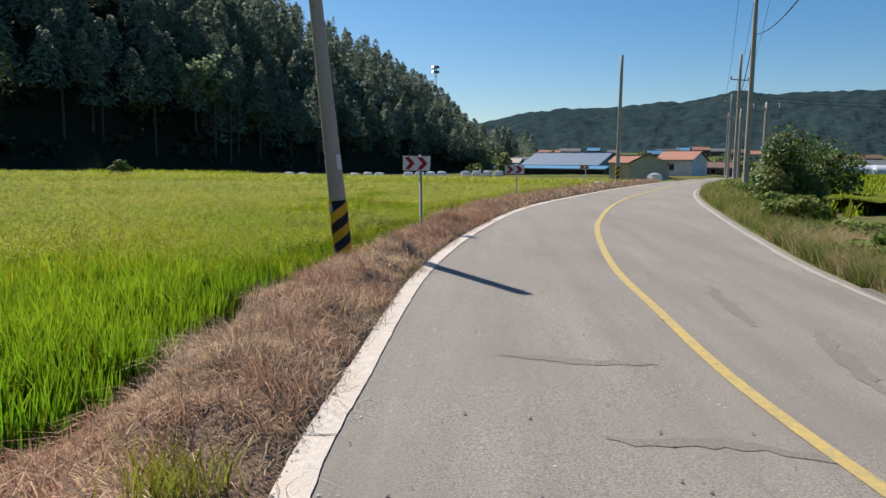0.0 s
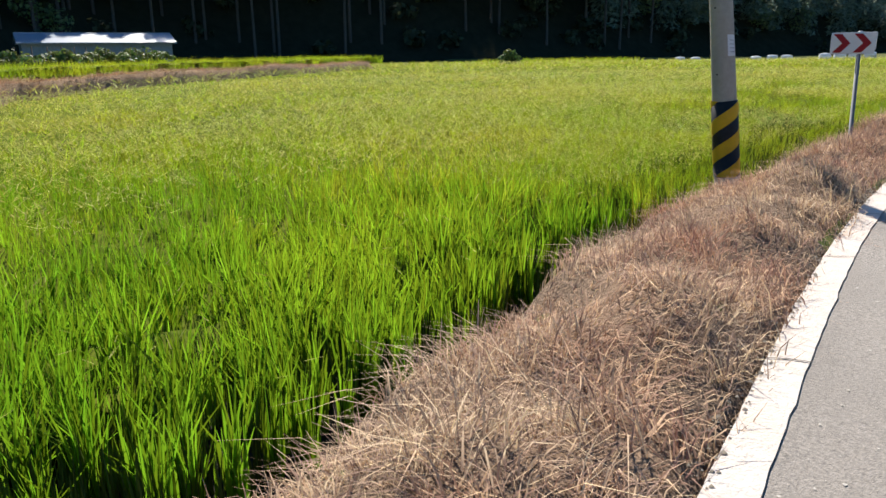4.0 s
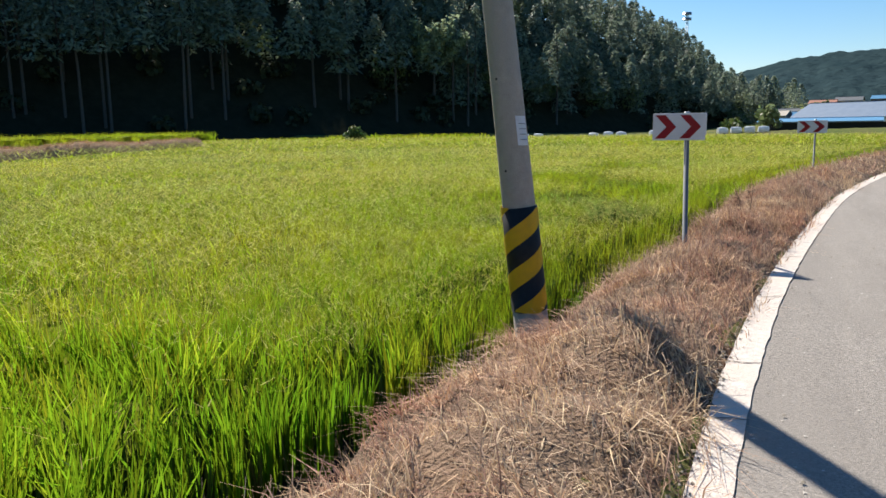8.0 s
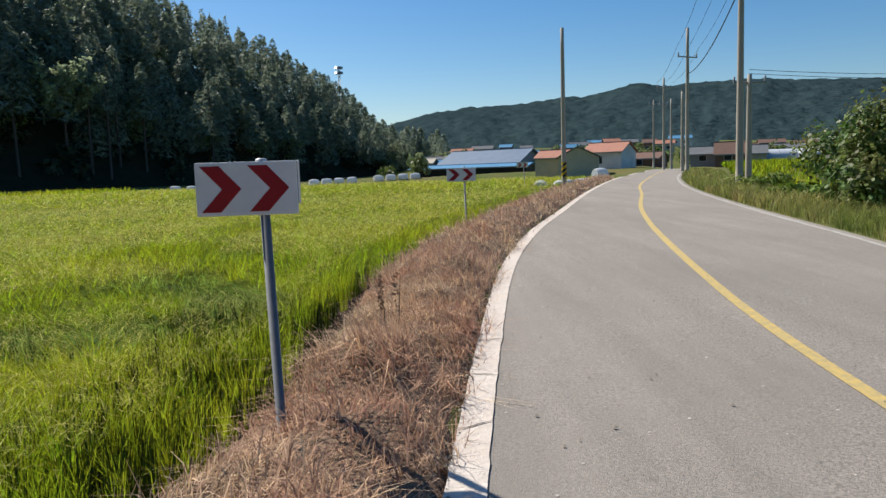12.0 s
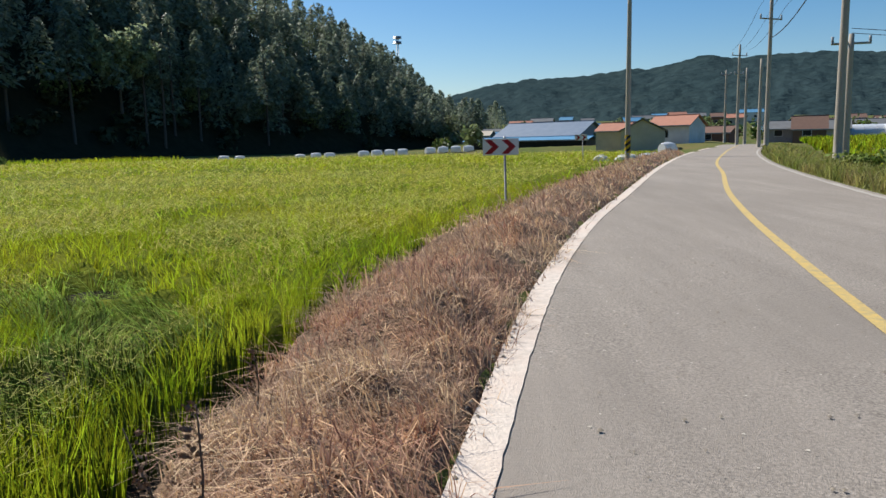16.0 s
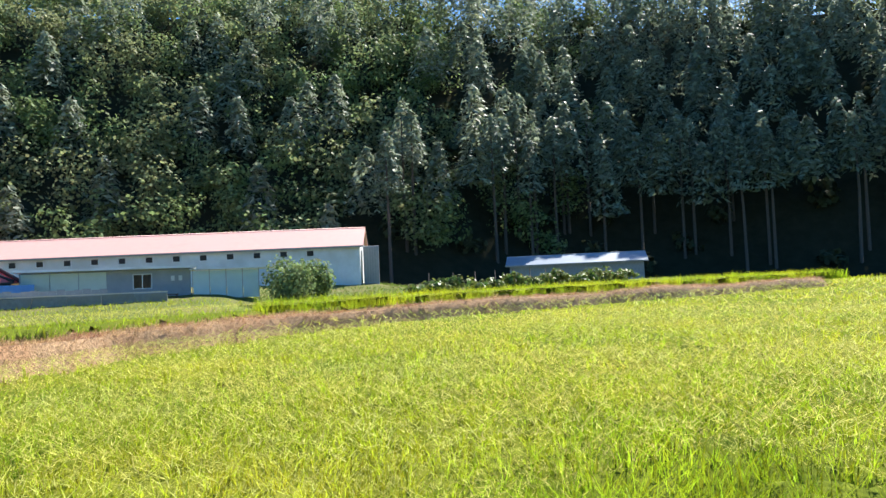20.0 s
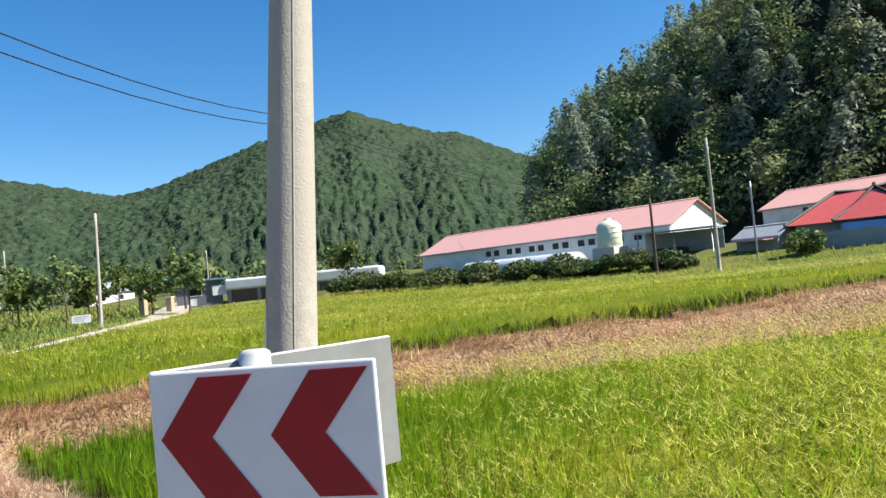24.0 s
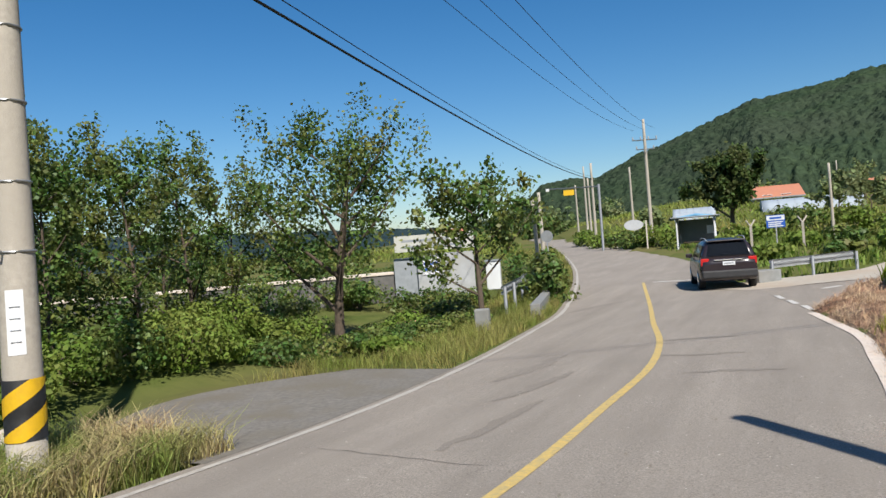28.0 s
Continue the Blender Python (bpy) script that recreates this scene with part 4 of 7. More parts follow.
for a, ro in sites:
    if a > 131:
        continue
    rb = float(hill_base(a))
    x, y = hill_xy(a, rb + ro)
    z = float(hill_z(a, rb + ro))
    broad = (a > 72 and rng.random() < 0.66) or (a < 72 and rng.random() < 0.06) or (rng.random() < 0.3 and a > 60)
    n = 440 if ro < 30 else 290
    if broad:
        h, r, n = 7.0 + 3.5 * rng.random(), 3.5 + 1.5 * rng.random(), 540
        c, o = round_crown(x, y, z + 0.6, h, r, n, 10)
        leaf_c.append((c, o, 0.28))
    else:
        h, r = 17.0 - 4.0 * float(sstep(24, 4, a)) - 7.0 * float(sstep(66, 88, a)) + 3.4 * rng.random(), 2.6 + 1.0 * rng.random()
        low = (ro > 68 and a > 12) or len(pine_c) + len(leaf_c) >= len(sites) - 420
        c, o = pine_crown(x, y, z + (2.0 if low else h - 8.4), (h - 2.4 if ro > 68 else 8.5) if low else 8.0, r * (1.0 if low else 1.15), n - 60 * low)
        pine_c.append((c, o, 0.62 if ro > 68 else 0.52))
# Dark scrub added to hide sunlit floor and hold the shade between trunks.
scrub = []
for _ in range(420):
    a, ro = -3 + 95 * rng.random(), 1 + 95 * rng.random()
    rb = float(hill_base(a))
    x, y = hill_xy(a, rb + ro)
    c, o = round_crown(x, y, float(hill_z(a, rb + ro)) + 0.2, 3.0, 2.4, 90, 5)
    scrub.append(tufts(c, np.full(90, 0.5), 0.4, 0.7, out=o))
stuff("forest_shade_scrub", scrub, M_SCRUB_SHADE, "dark scrub added for the shade between the pine trunks", "undergrowth")
for nm, lst, m, lab in (("pine_forest", pine_c, M_PINE, "dense dark pine forest covering the hill"), ("broadleaf_forest", leaf_c, M_LEAF, "green broadleaf woodland on the hill above the barns")):
    c = np.concatenate([p[0] for p in lst])
    o = np.concatenate([p[1] for p in lst])
    s = np.concatenate([np.full(len(p[0]), p[2]) for p in lst])
    stuff(nm, [tufts(c, s, 0.75, 0.3 if m is M_PINE else 0.7, out=o)], m, lab, "forest")


# ---------------------------------------------------------------- signs, poles and lines along the road
def gz(x, y):
    return float(ground_z(np.array([x]), np.array([y]))[0])


M_BACK = mat("bare_sign_metal", (0.27, 0.28, 0.27), (0.20, 0.21, 0.20), 9.0, 0.6, metal=0.2)


def plate_part(parent, m, w, h, right=True, label=""):
    """A chevron plate: x along its width, y away from the reader, its foot edge at z 0."""
    p = part("plate", bx(-w / 2, w / 2, 0, 0.012, 0, h, bevel=0.004), M_SIGNW, parent, label or "white reflective plate, slightly scratched")
    p.matrix_basis = m
    for o in (0.05, 0.52):
        pts = [(o, 0.93), (o + 0.19, 0.93), (o + 0.40, 0.5), (o + 0.19, 0.07), (o, 0.07), (o + 0.21, 0.5)]
        if not right:
            o = 0.03 if o < 0.3 else 0.53
            pts = [(o, 0.95), (o + 0.245, 0.95), (o + 0.435, 0.5), (o + 0.245, 0.05), (o, 0.05), (o + 0.20, 0.5)]
            pts = [(1 - u, v) for u, v in pts]
        c = part("chevron", prism([((u - 0.5) * w, v * h) for u, v in pts], -0.003, 0.0), M_SIGNR, p, "dark red chevron")
    part("backing", bx(-w / 2 + 0.003, w / 2 - 0.003, 0.012, 0.0145, 0.003, h - 0.003), M_BACK, p, "dull bare metal back")
    b = part("bracket", bx(-w * 0.36, w * 0.36, 0.0145, 0.03, h * 0.70, h * 0.78, bevel=0.003), M_ALU, p)
    part("bracket", bx(-w * 0.36, w * 0.36, 0.0145, 0.03, h * 0.22, h * 0.30, bevel=0.003), M_ALU, p)
    return p


M_POST = mat("dull_grey_paint", (0.17, 0.18, 0.20), (0.13, 0.14, 0.155), 20.0, 0.6)


def chevron_sign(foot, top, plates, label):
    s = thing("chevron_sign", label, "road sign", pose(*foot), group="chevron signs on the bend")
    f, t = Vector(foot), Vector(top)
    part("post", tb([(0, 0, -0.15), t - f], [0.027, 0.027], 14), M_POST, s, "dull grey steel post")
    part("cap", tb([t - f, t - f + Vector((0, 0, 0.025)), t - f + Vector((0, 0, 0.032))], [0.031, 0.031, 0.022], 14), M_ALU, s, "pale plastic cap")
    for (cx, cy, cz, ax, ay, w, h, right) in plates:
        m = Matrix.Translation((-f.x, -f.y, -f.z)) @ facing(cx, cy, cz, ax, ay)
        plate_part(s, m, w, h, right)
    return s


chevron_sign((-0.56, 15.17, 0.20), (-0.597, 15.197, 1.735), [(-0.676, 15.160, 1.462, 1.0, -0.02, 0.545, 0.289, True), (-0.5145, 15.368, 1.516, -0.584, 0.811, 0.42, 0.236, False)], "two white chevron plates with red arrows on one post")
chevron_sign((-1.27, 2.05, 0.05), (-1.31, 2.05, 1.63), [(-1.29, 2.085, 1.315, -0.93, 0.36, 0.63, 0.305, False)], "small white chevron sign with red arrows near the junction")
chevron_sign((2.15, 31.6, 0.45), (2.13, 31.6, 1.72), [(2.04, 31.54, 1.335, 0.98, -0.10, 0.81, 0.37, True)], "white chevron sign with red arrows on the grassy bank")
chevron_sign((9.25, 61.4, 0.5), (9.2, 61.4, 2.0), [(9.1, 61.36, 1.65, 0.9, -0.4, 0.80, 0.36, True)], "far chevron sign with dark arrows beside the paddy")


def band(parent, axis, z0, z1, r, pitch=0.35, rise=0.70, thick=0.175):
    """A black sleeve with slanting yellow stripes on a pole."""
    part("band", tb([axis(z0), axis((z0 + z1) / 2), axis(z1)], [r + 0.006, r + 0.005, r + 0.004], 24), M_BLACK, parent, "black warning sleeve")
    for k in range(-2, int((z1 - z0) / pitch) + 1):
        bm, n = bmesh.new(), 40
        rows = []
        for i in range(n + 1):
            a = math.tau * i / n
            zc = z0 + k * pitch + 0.08 + rise * i / n
            lo, hi = zc, zc + thick
            lo, hi = min(max(lo, z0), z1), min(max(hi, z0), z1)
            rows.append([bm.verts.new(axis(q) + Vector(((r + 0.009) * math.cos(a), (r + 0.009) * math.sin(a), 0))) for q in (lo, hi)] if hi - lo > 0.004 else None)
        for p, q in zip(rows, rows[1:]):
            if p and q:
                bm.faces.new((p[0], q[0], q[1], p[1]))
        if bm.faces:
            part("stripe", bm, M_BANDY, parent, "yellow slanting stripe")
        else:
            bm.free()


def pole(x, y, z, h, r0, r1, label, lean=(0, 0), m=None, holes=False, stripe=None, arms=(), steps_at=(), name="utility_pole", tag=None):
    """A tapered pole with its cross-arms, insulators, step bolts, sleeve and tags."""
    s = thing(name, label, "pole", pose(x, y, z), group="poles along the road")
    axis = lambda q: Vector((lean[0] * q, lean[1] * q, q))
    rad = lambda q: r0 + (r1 - r0) * q / h
    zs = np.linspace(-0.4, h, 9)
    part("shaft", tb([axis(q) for q in zs], [rad(q) for q in zs], 24), m or M_POLE, s, "tapered concrete shaft" if m is None else "")
    if holes:
        for q in np.arange(1.25, h, 0.78):
            for a in (2.62, -1.9):
                c = axis(q) + Vector((math.cos(a), math.sin(a), 0)) * (rad(q) - 0.004)
                part("hole", tb([c, c + Vector((math.cos(a), math.sin(a), 0)) * 0.006], 0.011, 8), M_DARK, s)
        # seam left by the mould
        part("seam", tb([axis(q) + Vector((math.cos(1.15), math.sin(1.15), 0)) * rad(q) for q in zs], 0.004, 6), M_POLE, s)
    if stripe:
        band(s, axis, stripe[0], stripe[1], rad(stripe[0]))
    if tag:
        a, q0, q1, w = tag
        bm = bmesh.new()
        rows = [[bm.verts.new(axis(q) + Vector((math.cos(a + da), math.sin(a + da), 0)) * (rad(q) + 0.004)) for da in np.linspace(-w, w, 5)] for q in (q0, q1)]
        for i in range(4):
            bm.faces.new((rows[0][i], rows[0][i + 1], rows[1][i + 1], rows[1][i]))
        part("tag", bm, M_SIGNW, s, "white notice plate")
        for k in range(4):
            q = q0 + (q1 - q0) * (0.2 + 0.18 * k)
            c = axis(q) + Vector((math.cos(a), math.sin(a), 0)) * (rad(q) + 0.006)
            d = Vector((-math.sin(a), math.cos(a), 0)) * w * r0 * 0.55
            part("text_bar", tb([c - d, c + d], 0.004, 6), M_GREY, s)
    for q, w, az, n in arms:
        d = Vector((math.cos(az), math.sin(az), 0))
        c = axis(q)
        arm = part("crossarm", tb([c - d * w / 2, c + d * w / 2], 0.05, 8), M_STEEL, s, "steel crossarm")
        for k in range(n):
            u = (k / (n - 1) - 0.5) * w * 0.94 if n > 1 else 0
            b = c + d * u
            part("insulator", tb([b, b + Vector((0, 0, 0.10)), b + Vector((0, 0, 0.16)), b + Vector((0, 0, 0.30))], [0.03, 0.07, 0.05, 0.06], 10), M_GREY, arm, "grey porcelain insulator")
    for q in steps_at:
        a = 0.9 if int(q * 10) % 2 else 4.0
        c = axis(q) + Vector((math.cos(a), math.sin(a), 0)) * rad(q)
        part("step_bolt", tb([c, c + Vector((math.cos(a), math.sin(a), 0)) * 0.16, c + Vector((math.cos(a), math.sin(a), 0.25)) * 0.18], 0.009, 6), M_STEEL, s)
    return s


pole(-1.757, 13.035, 0.0, 5.25, 0.155, 0.1035, "leaning grey concrete pole with a black and yellow sleeve", (-0.107, -0.023), holes=True, stripe=(0.0, 0.93), tag=(-0.52, 1.47, 1.72, 0.42))
pole(-8.5, 2.2, 0.10, 5.7, 0.055, 0.045, "thin weathered steel pole on the dike, carrying two wires", (0.0, 0.02), m=M_STEEL, name="service_pole")
pole(7.20, 12.07, 0.05, 9.5, 0.178, 0.12, "thick concrete pole with step bolts and notice plates beside the road", (-0.015, -0.01), stripe=(0.35, 0.92), tag=(2.34, 1.15, 1.75, 0.45), steps_at=(1.9, 2.3, 2.7, 3.1, 3.5, 3.9, 4.3))
pole(11.05, 57.3, 0.5, 9.7, 0.16, 0.11, "dark weathered concrete pole at the end of the paddy", stripe=(0.4, 1.4))
for x, y, h, arms in ((15.83, 43.5, 11.5, ()), (18.4, 47.8, 5.6, ((5.2, 1.6, -0.2, 2),)), (23.3, 67.6, 11.2, ((9.0, 2.0, 0.4, 3),)), (31.2, 93.5, 10.4, ((9.3, 2.0, 0.4, 3), (7.4, 1.2, 0.4, 2))), (38.7, 117.4, 9.6, ((9.0, 1.8, 0.4, 3),)), (34.2, 99.0, 8.5, ()), (27.5, 79.0, 7.5, ())):
    pole(x, y, gz(x, y), h, 0.17, 0.11, "pale concrete utility pole on the far verge", arms=arms)
pole(-16.35, -39.1, gz(-16.35, -39.1), 8.3, 0.13, 0.09, "slim pale concrete pole beside the farm track", (-0.02, 0.0))
pole(-1.7, -39.5, gz(-1.7, -39.5), 5.1, 0.11, 0.08, "short pale concrete pole behind the guard rail")
pole(11.8, -48.5, gz(11.8, -48.5), 10.8, 0.17, 0.11, "concrete power pole with crossarms at the junction", arms=((9.0, 2.2, 0.5, 4), (8.2, 1.6, 0.5, 3), (7.9, 1.2, 1.9, 2)))
pole(-44.2, -6.8, gz(-44.2, -6.8), 8.5, 0.13, 0.09, "pale concrete pole at the edge of the farmyard")
pole(-43.2, -10.7, gz(-43.2, -10.7), 5.2, 0.10, 0.08, "dark wooden pole in front of the barn", m=M_BARK)
pole(-49.0, -6.5, gz(-49.0, -6.5), 5.2, 0.07, 0.06, "grey steel pole by the farmhouse", m=M_STEEL)
for x, y, h in ((17.9, -53.5, 8.2), (23.5, -74.0, 8.0), (26.0, -82.0, 8.5), (30.0, -92.0, 8.0), (17.5, -70.0, 7.5)):
    pole(x, y, gz(x, y), h, 0.15, 0.1, "concrete pole along the road up the valley")
for x, y, h in ((-20, -88, 8), (-48, -92, 7), (8, -112, 7), (14, -120, 7), (-6, -118, 6)):
    pole(x, y, gz(x, y), h, 0.12, 0.09, "distant pale pole among the fields")


# clamps and loose leads on the thick pole
hw = thing("pole_hardware", "steel clamps and black leads strapped to the thick pole", "clamp", pose(7.20, 12.07, 0.05))
for q in (2.1, 2.75, 3.5, 4.2):
    r = 0.185 - 0.0061 * q
    part("clamp", tb([(-0.015 * q + r * math.cos(a), -0.01 * q + r * math.sin(a), q) for a in np.linspace(0, math.tau, 21)], 0.012, 6, cap=False), M_STEEL, hw)
    part("hook", tb([(-0.015 * q + r * math.cos(1.9), -0.01 * q + r * math.sin(1.9), q), (-0.015 * q - 0.12, 0.24, q + 0.03), (-0.015 * q - 0.14, 0.30, q + 0.12)], 0.010, 6), M_STEEL, hw)
part("lead", tb([(-0.015 * q + 0.17 * math.cos(0.9) - 0.0, -0.01 * q + 0.185 * math.sin(1.0), q) for q in np.linspace(0.9, 7.5, 12)], 0.014, 6), M_CABLE, hw, "black lead running up the pole")


def cable(a, b, sag, r=0.012, label="thin black overhead wire", n=14):
    a, b = Vector(a), Vector(b)
    pts = [a.lerp(b, i / n) - Vector((0, 0, sag * 4 * (i / n) * (1 - i / n))) for i in range(n + 1)]
    solo("overhead_wire", tb(pts, r, 5), M_CABLE, label, "wire", group="overhead wires")


cable((7.2, 12.0, 6.05), (17.9, -53.5, 7.25), 0.55, 0.028, "thick twisted black cable over the road")
cable((7.2, 12.0, 6.35), (17.9, -53.5, 7.5), 0.62, 0.012)
for dx in (-0.9, 0.0, 0.9):
    cable((7.2 + dx, 12.0, 9.4), (11.8 + dx, -48.5, 10.6), 1.0, 0.011)
    cable((7.2 + dx, 12.0, 9.4), (15.8 + dx, 43.5, 12.0), 0.6, 0.011)
    cable((15.8 + dx, 43.5, 12.0), (23.3 + dx, 67.6, 10.4), 0.5, 0.012)
    cable((23.3 + dx, 67.6, 10.4), (31.2 + dx, 93.5, 10.6), 0.5, 0.014)
cable((15.8, 43.5, 9.3), (23.3, 67.6, 8.4), 0.7, 0.03, "twisted black telephone cable along the road")
cable((7.2, 12.0, 7.4), (15.8, 43.5, 9.3), 1.0, 0.022, "twisted black telephone cable along the road")
for dz in (0.0, 0.22):
    cable((-8.5, 2.31, 5.72 - dz), (7.2, 12.0, 7.5 - 1.3 * dz), 1.1, 0.010, "thin service wire to the pole on the dike")
    cable((-8.5, 2.31, 5.72 - dz), (-43.2, -10.7, 5.9 - dz), 0.8, 0.010, "thin service wire to the farm")
cable((-43.2, -10.7, 5.8), (-62, -48, 7.2), 0.6, 0.014)
cable((18.4, 47.8, 6.2), (48, 60, 7.5), 0.4, 0.014)
cable((18.4, 47.8, 6.0), (48, 60, 7.2), 0.4, 0.014)


# ---------------------------------------------------------------- the car
def wheel(parent, x, y, r=0.35, w=0.22):
    t = part("wheel", tb([(x - w / 2, y, r), (x - w / 2 + 0.03, y, r), (x + w / 2 - 0.03, y, r), (x + w / 2, y, r)], [r * 0.88, r, r, r * 0.88], 28), M_TYRE, parent, "black rubber tyre")
    sgn = 1 if x > 0 else -1
    e = x + sgn * w / 2
    part("rim", tb([(e - sgn * 0.02, y, r), (e + sgn * 0.006, y, r), (e + sgn * 0.012, y, r)], [r * 0.64, r * 0.62, r * 0.2], 24), M_CHROME, t, "grey alloy rim")


def loft(rows):
    """A skin through rows of (y, half width, z) rings, mirrored across x 0."""
    bm = bmesh.new()
    rings = [[bm.verts.new(p) for p in row] for row in rows]
    for a, b in zip(rings, rings[1:]):
        for i in range(len(a) - 1):
            f = bm.faces.new((a[i], a[i + 1], b[i + 1], b[i]))
            f.smooth = True
    bm.faces.new(rings[0][::-1])
    bm.faces.new(rings[-1])
    bmesh.ops.recalc_face_normals(bm, faces=bm.faces)
    return bm


car = thing("car", "dark plum sport utility vehicle waiting at the junction, seen from behind", "car", facing(3.09, -11.36, -0.27, -0.978, -0.208))


def car_ring(y, hw, z0, z1, tuck=0.06):
    zz = np.linspace(z0, z1, 6)
    side = [(hw - tuck * abs(k / 5 - 0.45) ** 1.5 * 2, zk) for k, zk in enumerate(zz)]
    pts = [(x, y, z) for x, z in side] + [(hw * 0.6, y, z1 + 0.03), (0, y, z1 + 0.04), (-hw * 0.6, y, z1 + 0.03)] + [(-x, y, z) for x, z in side[::-1]]
    return pts + [(-hw * 0.5, y, z0 - 0.02), (hw * 0.5, y, z0 - 0.02), pts[0]]


part("body", loft([car_ring(2.18, 0.80, 0.42, 0.80), car_ring(2.08, 0.88, 0.30, 0.96), car_ring(1.2, 0.92, 0.26, 1.02), car_ring(0, 0.925, 0.26, 1.04), car_ring(-1.2, 0.92, 0.26, 1.06), car_ring(-1.95, 0.91, 0.30, 1.06), car_ring(-2.12, 0.87, 0.36, 1.00), car_ring(-2.18, 0.82, 0.45, 0.85)]), M_CARP, car, "dark plum painted body")


def cab_ring(y, hb, ht, z0, z1):
    pts = [(hb, y, z0), (hb * 0.72 + ht * 0.28, y, z0 + (z1 - z0) * 0.4), (ht * 1.02, y, z0 + (z1 - z0) * 0.86), (ht * 0.90, y, z1 - 0.02), (ht * 0.5, y, z1 + 0.015), (0, y, z1 + 0.025)]
    pts = pts + [(-x, y_, z) for x, y_, z in pts[:-1][::-1]]
    return pts + [pts[0]]


part("cabin", loft([cab_ring(1.15, 0.86, 0.78, 1.0, 1.10), cab_ring(0.35, 0.88, 0.68, 1.0, 1.60), cab_ring(-0.6, 0.885, 0.70, 1.0, 1.67), cab_ring(-1.6, 0.88, 0.68, 1.0, 1.64), cab_ring(-1.92, 0.86, 0.66, 1.0, 1.56), cab_ring(-2.08, 0.84, 0.78, 1.0, 1.12)]), M_CARP, car)
bm = bmesh.new()
vs = [bm.verts.new(p) for p in ((-0.68, -2.10, 1.13), (0.68, -2.10, 1.13), (0.58, -1.955, 1.53), (-0.58, -1.955, 1.53))]
bm.faces.new(vs)
bmesh.ops.solidify(bm, geom=bm.faces[:], thickness=0.01)
part("rear_window", bm, M_GLASS, car, "dark tinted rear window")
for sx in (-1, 1):
    for y0, y1 in ((0.55, -0.35), (-0.42, -1.2), (-1.27, -1.82)):
        bm = bmesh.new()
        vs = [bm.verts.new(p) for p in ((sx * 0.882, y0, 1.08), (sx * 0.882, y1, 1.08), (sx * 0.745, y1 + (0.06 if y1 < -1.5 else 0), 1.50), (sx * 0.745, y0 - (0.28 if y0 > 0.4 else 0), 1.50))]
        bm.faces.new(vs)
        bmesh.ops.solidify(bm, geom=bm.faces[:], thickness=0.012)
        part("side_window", bm, M_GLASS, car, "dark side window")
    part("tail_lamp", bx(sx * 0.64 - 0.13, sx * 0.64 + 0.13, -2.17, -2.05, 0.82, 1.06, bevel=0.02), M_LAMPR, car, "red tail lamp").matrix_basis = pose(sx * 0.10, 0.03, 0)
    part("door_mirror", bx(-0.11, 0.11, -0.06, 0.06, 0, 0.16, bevel=0.03), M_CARP, car).matrix_basis = pose(sx * 0.99, 0.75, 1.02)
    part("roof_rail", tb([(sx * 0.60, 0.3, 1.66), (sx * 0.62, -0.2, 1.73), (sx * 0.62, -1.4, 1.72), (sx * 0.60, -1.75, 1.64)], 0.018, 8), M_GREY, car)
    for y in (1.35, -1.32):
        wheel(car, sx * 0.81, y)
part("bumper", bx(-0.86, 0.86, -2.26, -2.06, 0.40, 0.66, bevel=0.05), mat("bumper_plastic", (0.03, 0.03, 0.032), (0.04, 0.04, 0.042), 8.0, 0.6), car, "dark grey plastic bumper")
plate_ob = part("number_plate", bx(-0.19, 0.19, -2.20, -2.185, 0.82, 0.94, bevel=0.003), M_SIGNW, car, "pale blank number plate")
part("text_bar", bx(-0.15, 0.15, -2.204, -2.201, 0.86, 0.90), M_GREY, plate_ob)
part("trim_strip", bx(-0.45, 0.45, -2.20, -2.17, 0.975, 1.01, bevel=0.006), M_CHROME, car, "bright trim strip")
part("spoiler", bx(-0.60, 0.60, -2.02, -1.78, 1.60, 1.65, bevel=0.02), M_CARP, car)
part("wiper", tb([(0.1, -2.10, 1.15), (-0.35, -2.05, 1.22)], 0.01, 6), M_BLACK, car)


# ---------------------------------------------------------------- guard rails
def guard_rail(pts, label, h=0.72):
    s = thing("guard_rail", label, "guard rail", pose(pts[0][0], pts[0][1], pts[0][2]))
    o = Vector(pts[0])
    P = [Vector(p) - o for p in pts]
    prof = [(-0.02, 0.155), (0.035, 0.12), (0.035, 0.07), (-0.02, 0.02), (-0.02, -0.02), (0.035, -0.07), (0.035, -0.12), (-0.02, -0.155)]
    for z in (h - 0.13,):
        bm, rows = bmesh.new(), []
        for i, p in enumerate(P):
            d = (P[min(i + 1, len(P) - 1)] - P[max(i - 1, 0)]).normalized()
            nrm = Vector((-d.y, d.x, 0))
            rows.append([bm.verts.new(p + nrm * (u + 0.10) + Vector((0, 0, z + v))) for u, v in prof])
        for a, b in zip(rows, rows[1:]):
            for i in range(len(prof) - 1):
                bm.faces.new((a[i], a[i + 1], b[i + 1], b[i]))
        bmesh.ops.solidify(bm, geom=bm.faces[:], thickness=0.006)
        part("beam", bm, M_ALU, s, "pale corrugated steel beam")
    L = sum((b - a).length for a, b in zip(P, P[1:]))
    n = max(int(L / 2.0), 1)
    for k in range(n + 1):
        q = k / n * (len(P) - 1)
        i = min(int(q), len(P) - 2)
        c = P[i].lerp(P[i + 1], q - i)
        part("post", tb([c + Vector((0, 0, -0.4)), c + Vector((0, 0, h))], 0.057, 12), M_STEEL, s)
    return s


guard_rail([(1.45, -12.6, -0.28), (0.1, -14.2, -0.27), (-1.45, -15.9, -0.26)], "short pale steel guard rail beside the junction")
guard_rail([(9.3, -6.0, -0.3), (10.4, -11.0, -0.28), (11.9, -16.0, -0.2), (13.6, -21.0, -0.1)], "weathered steel guard rail at the culvert")
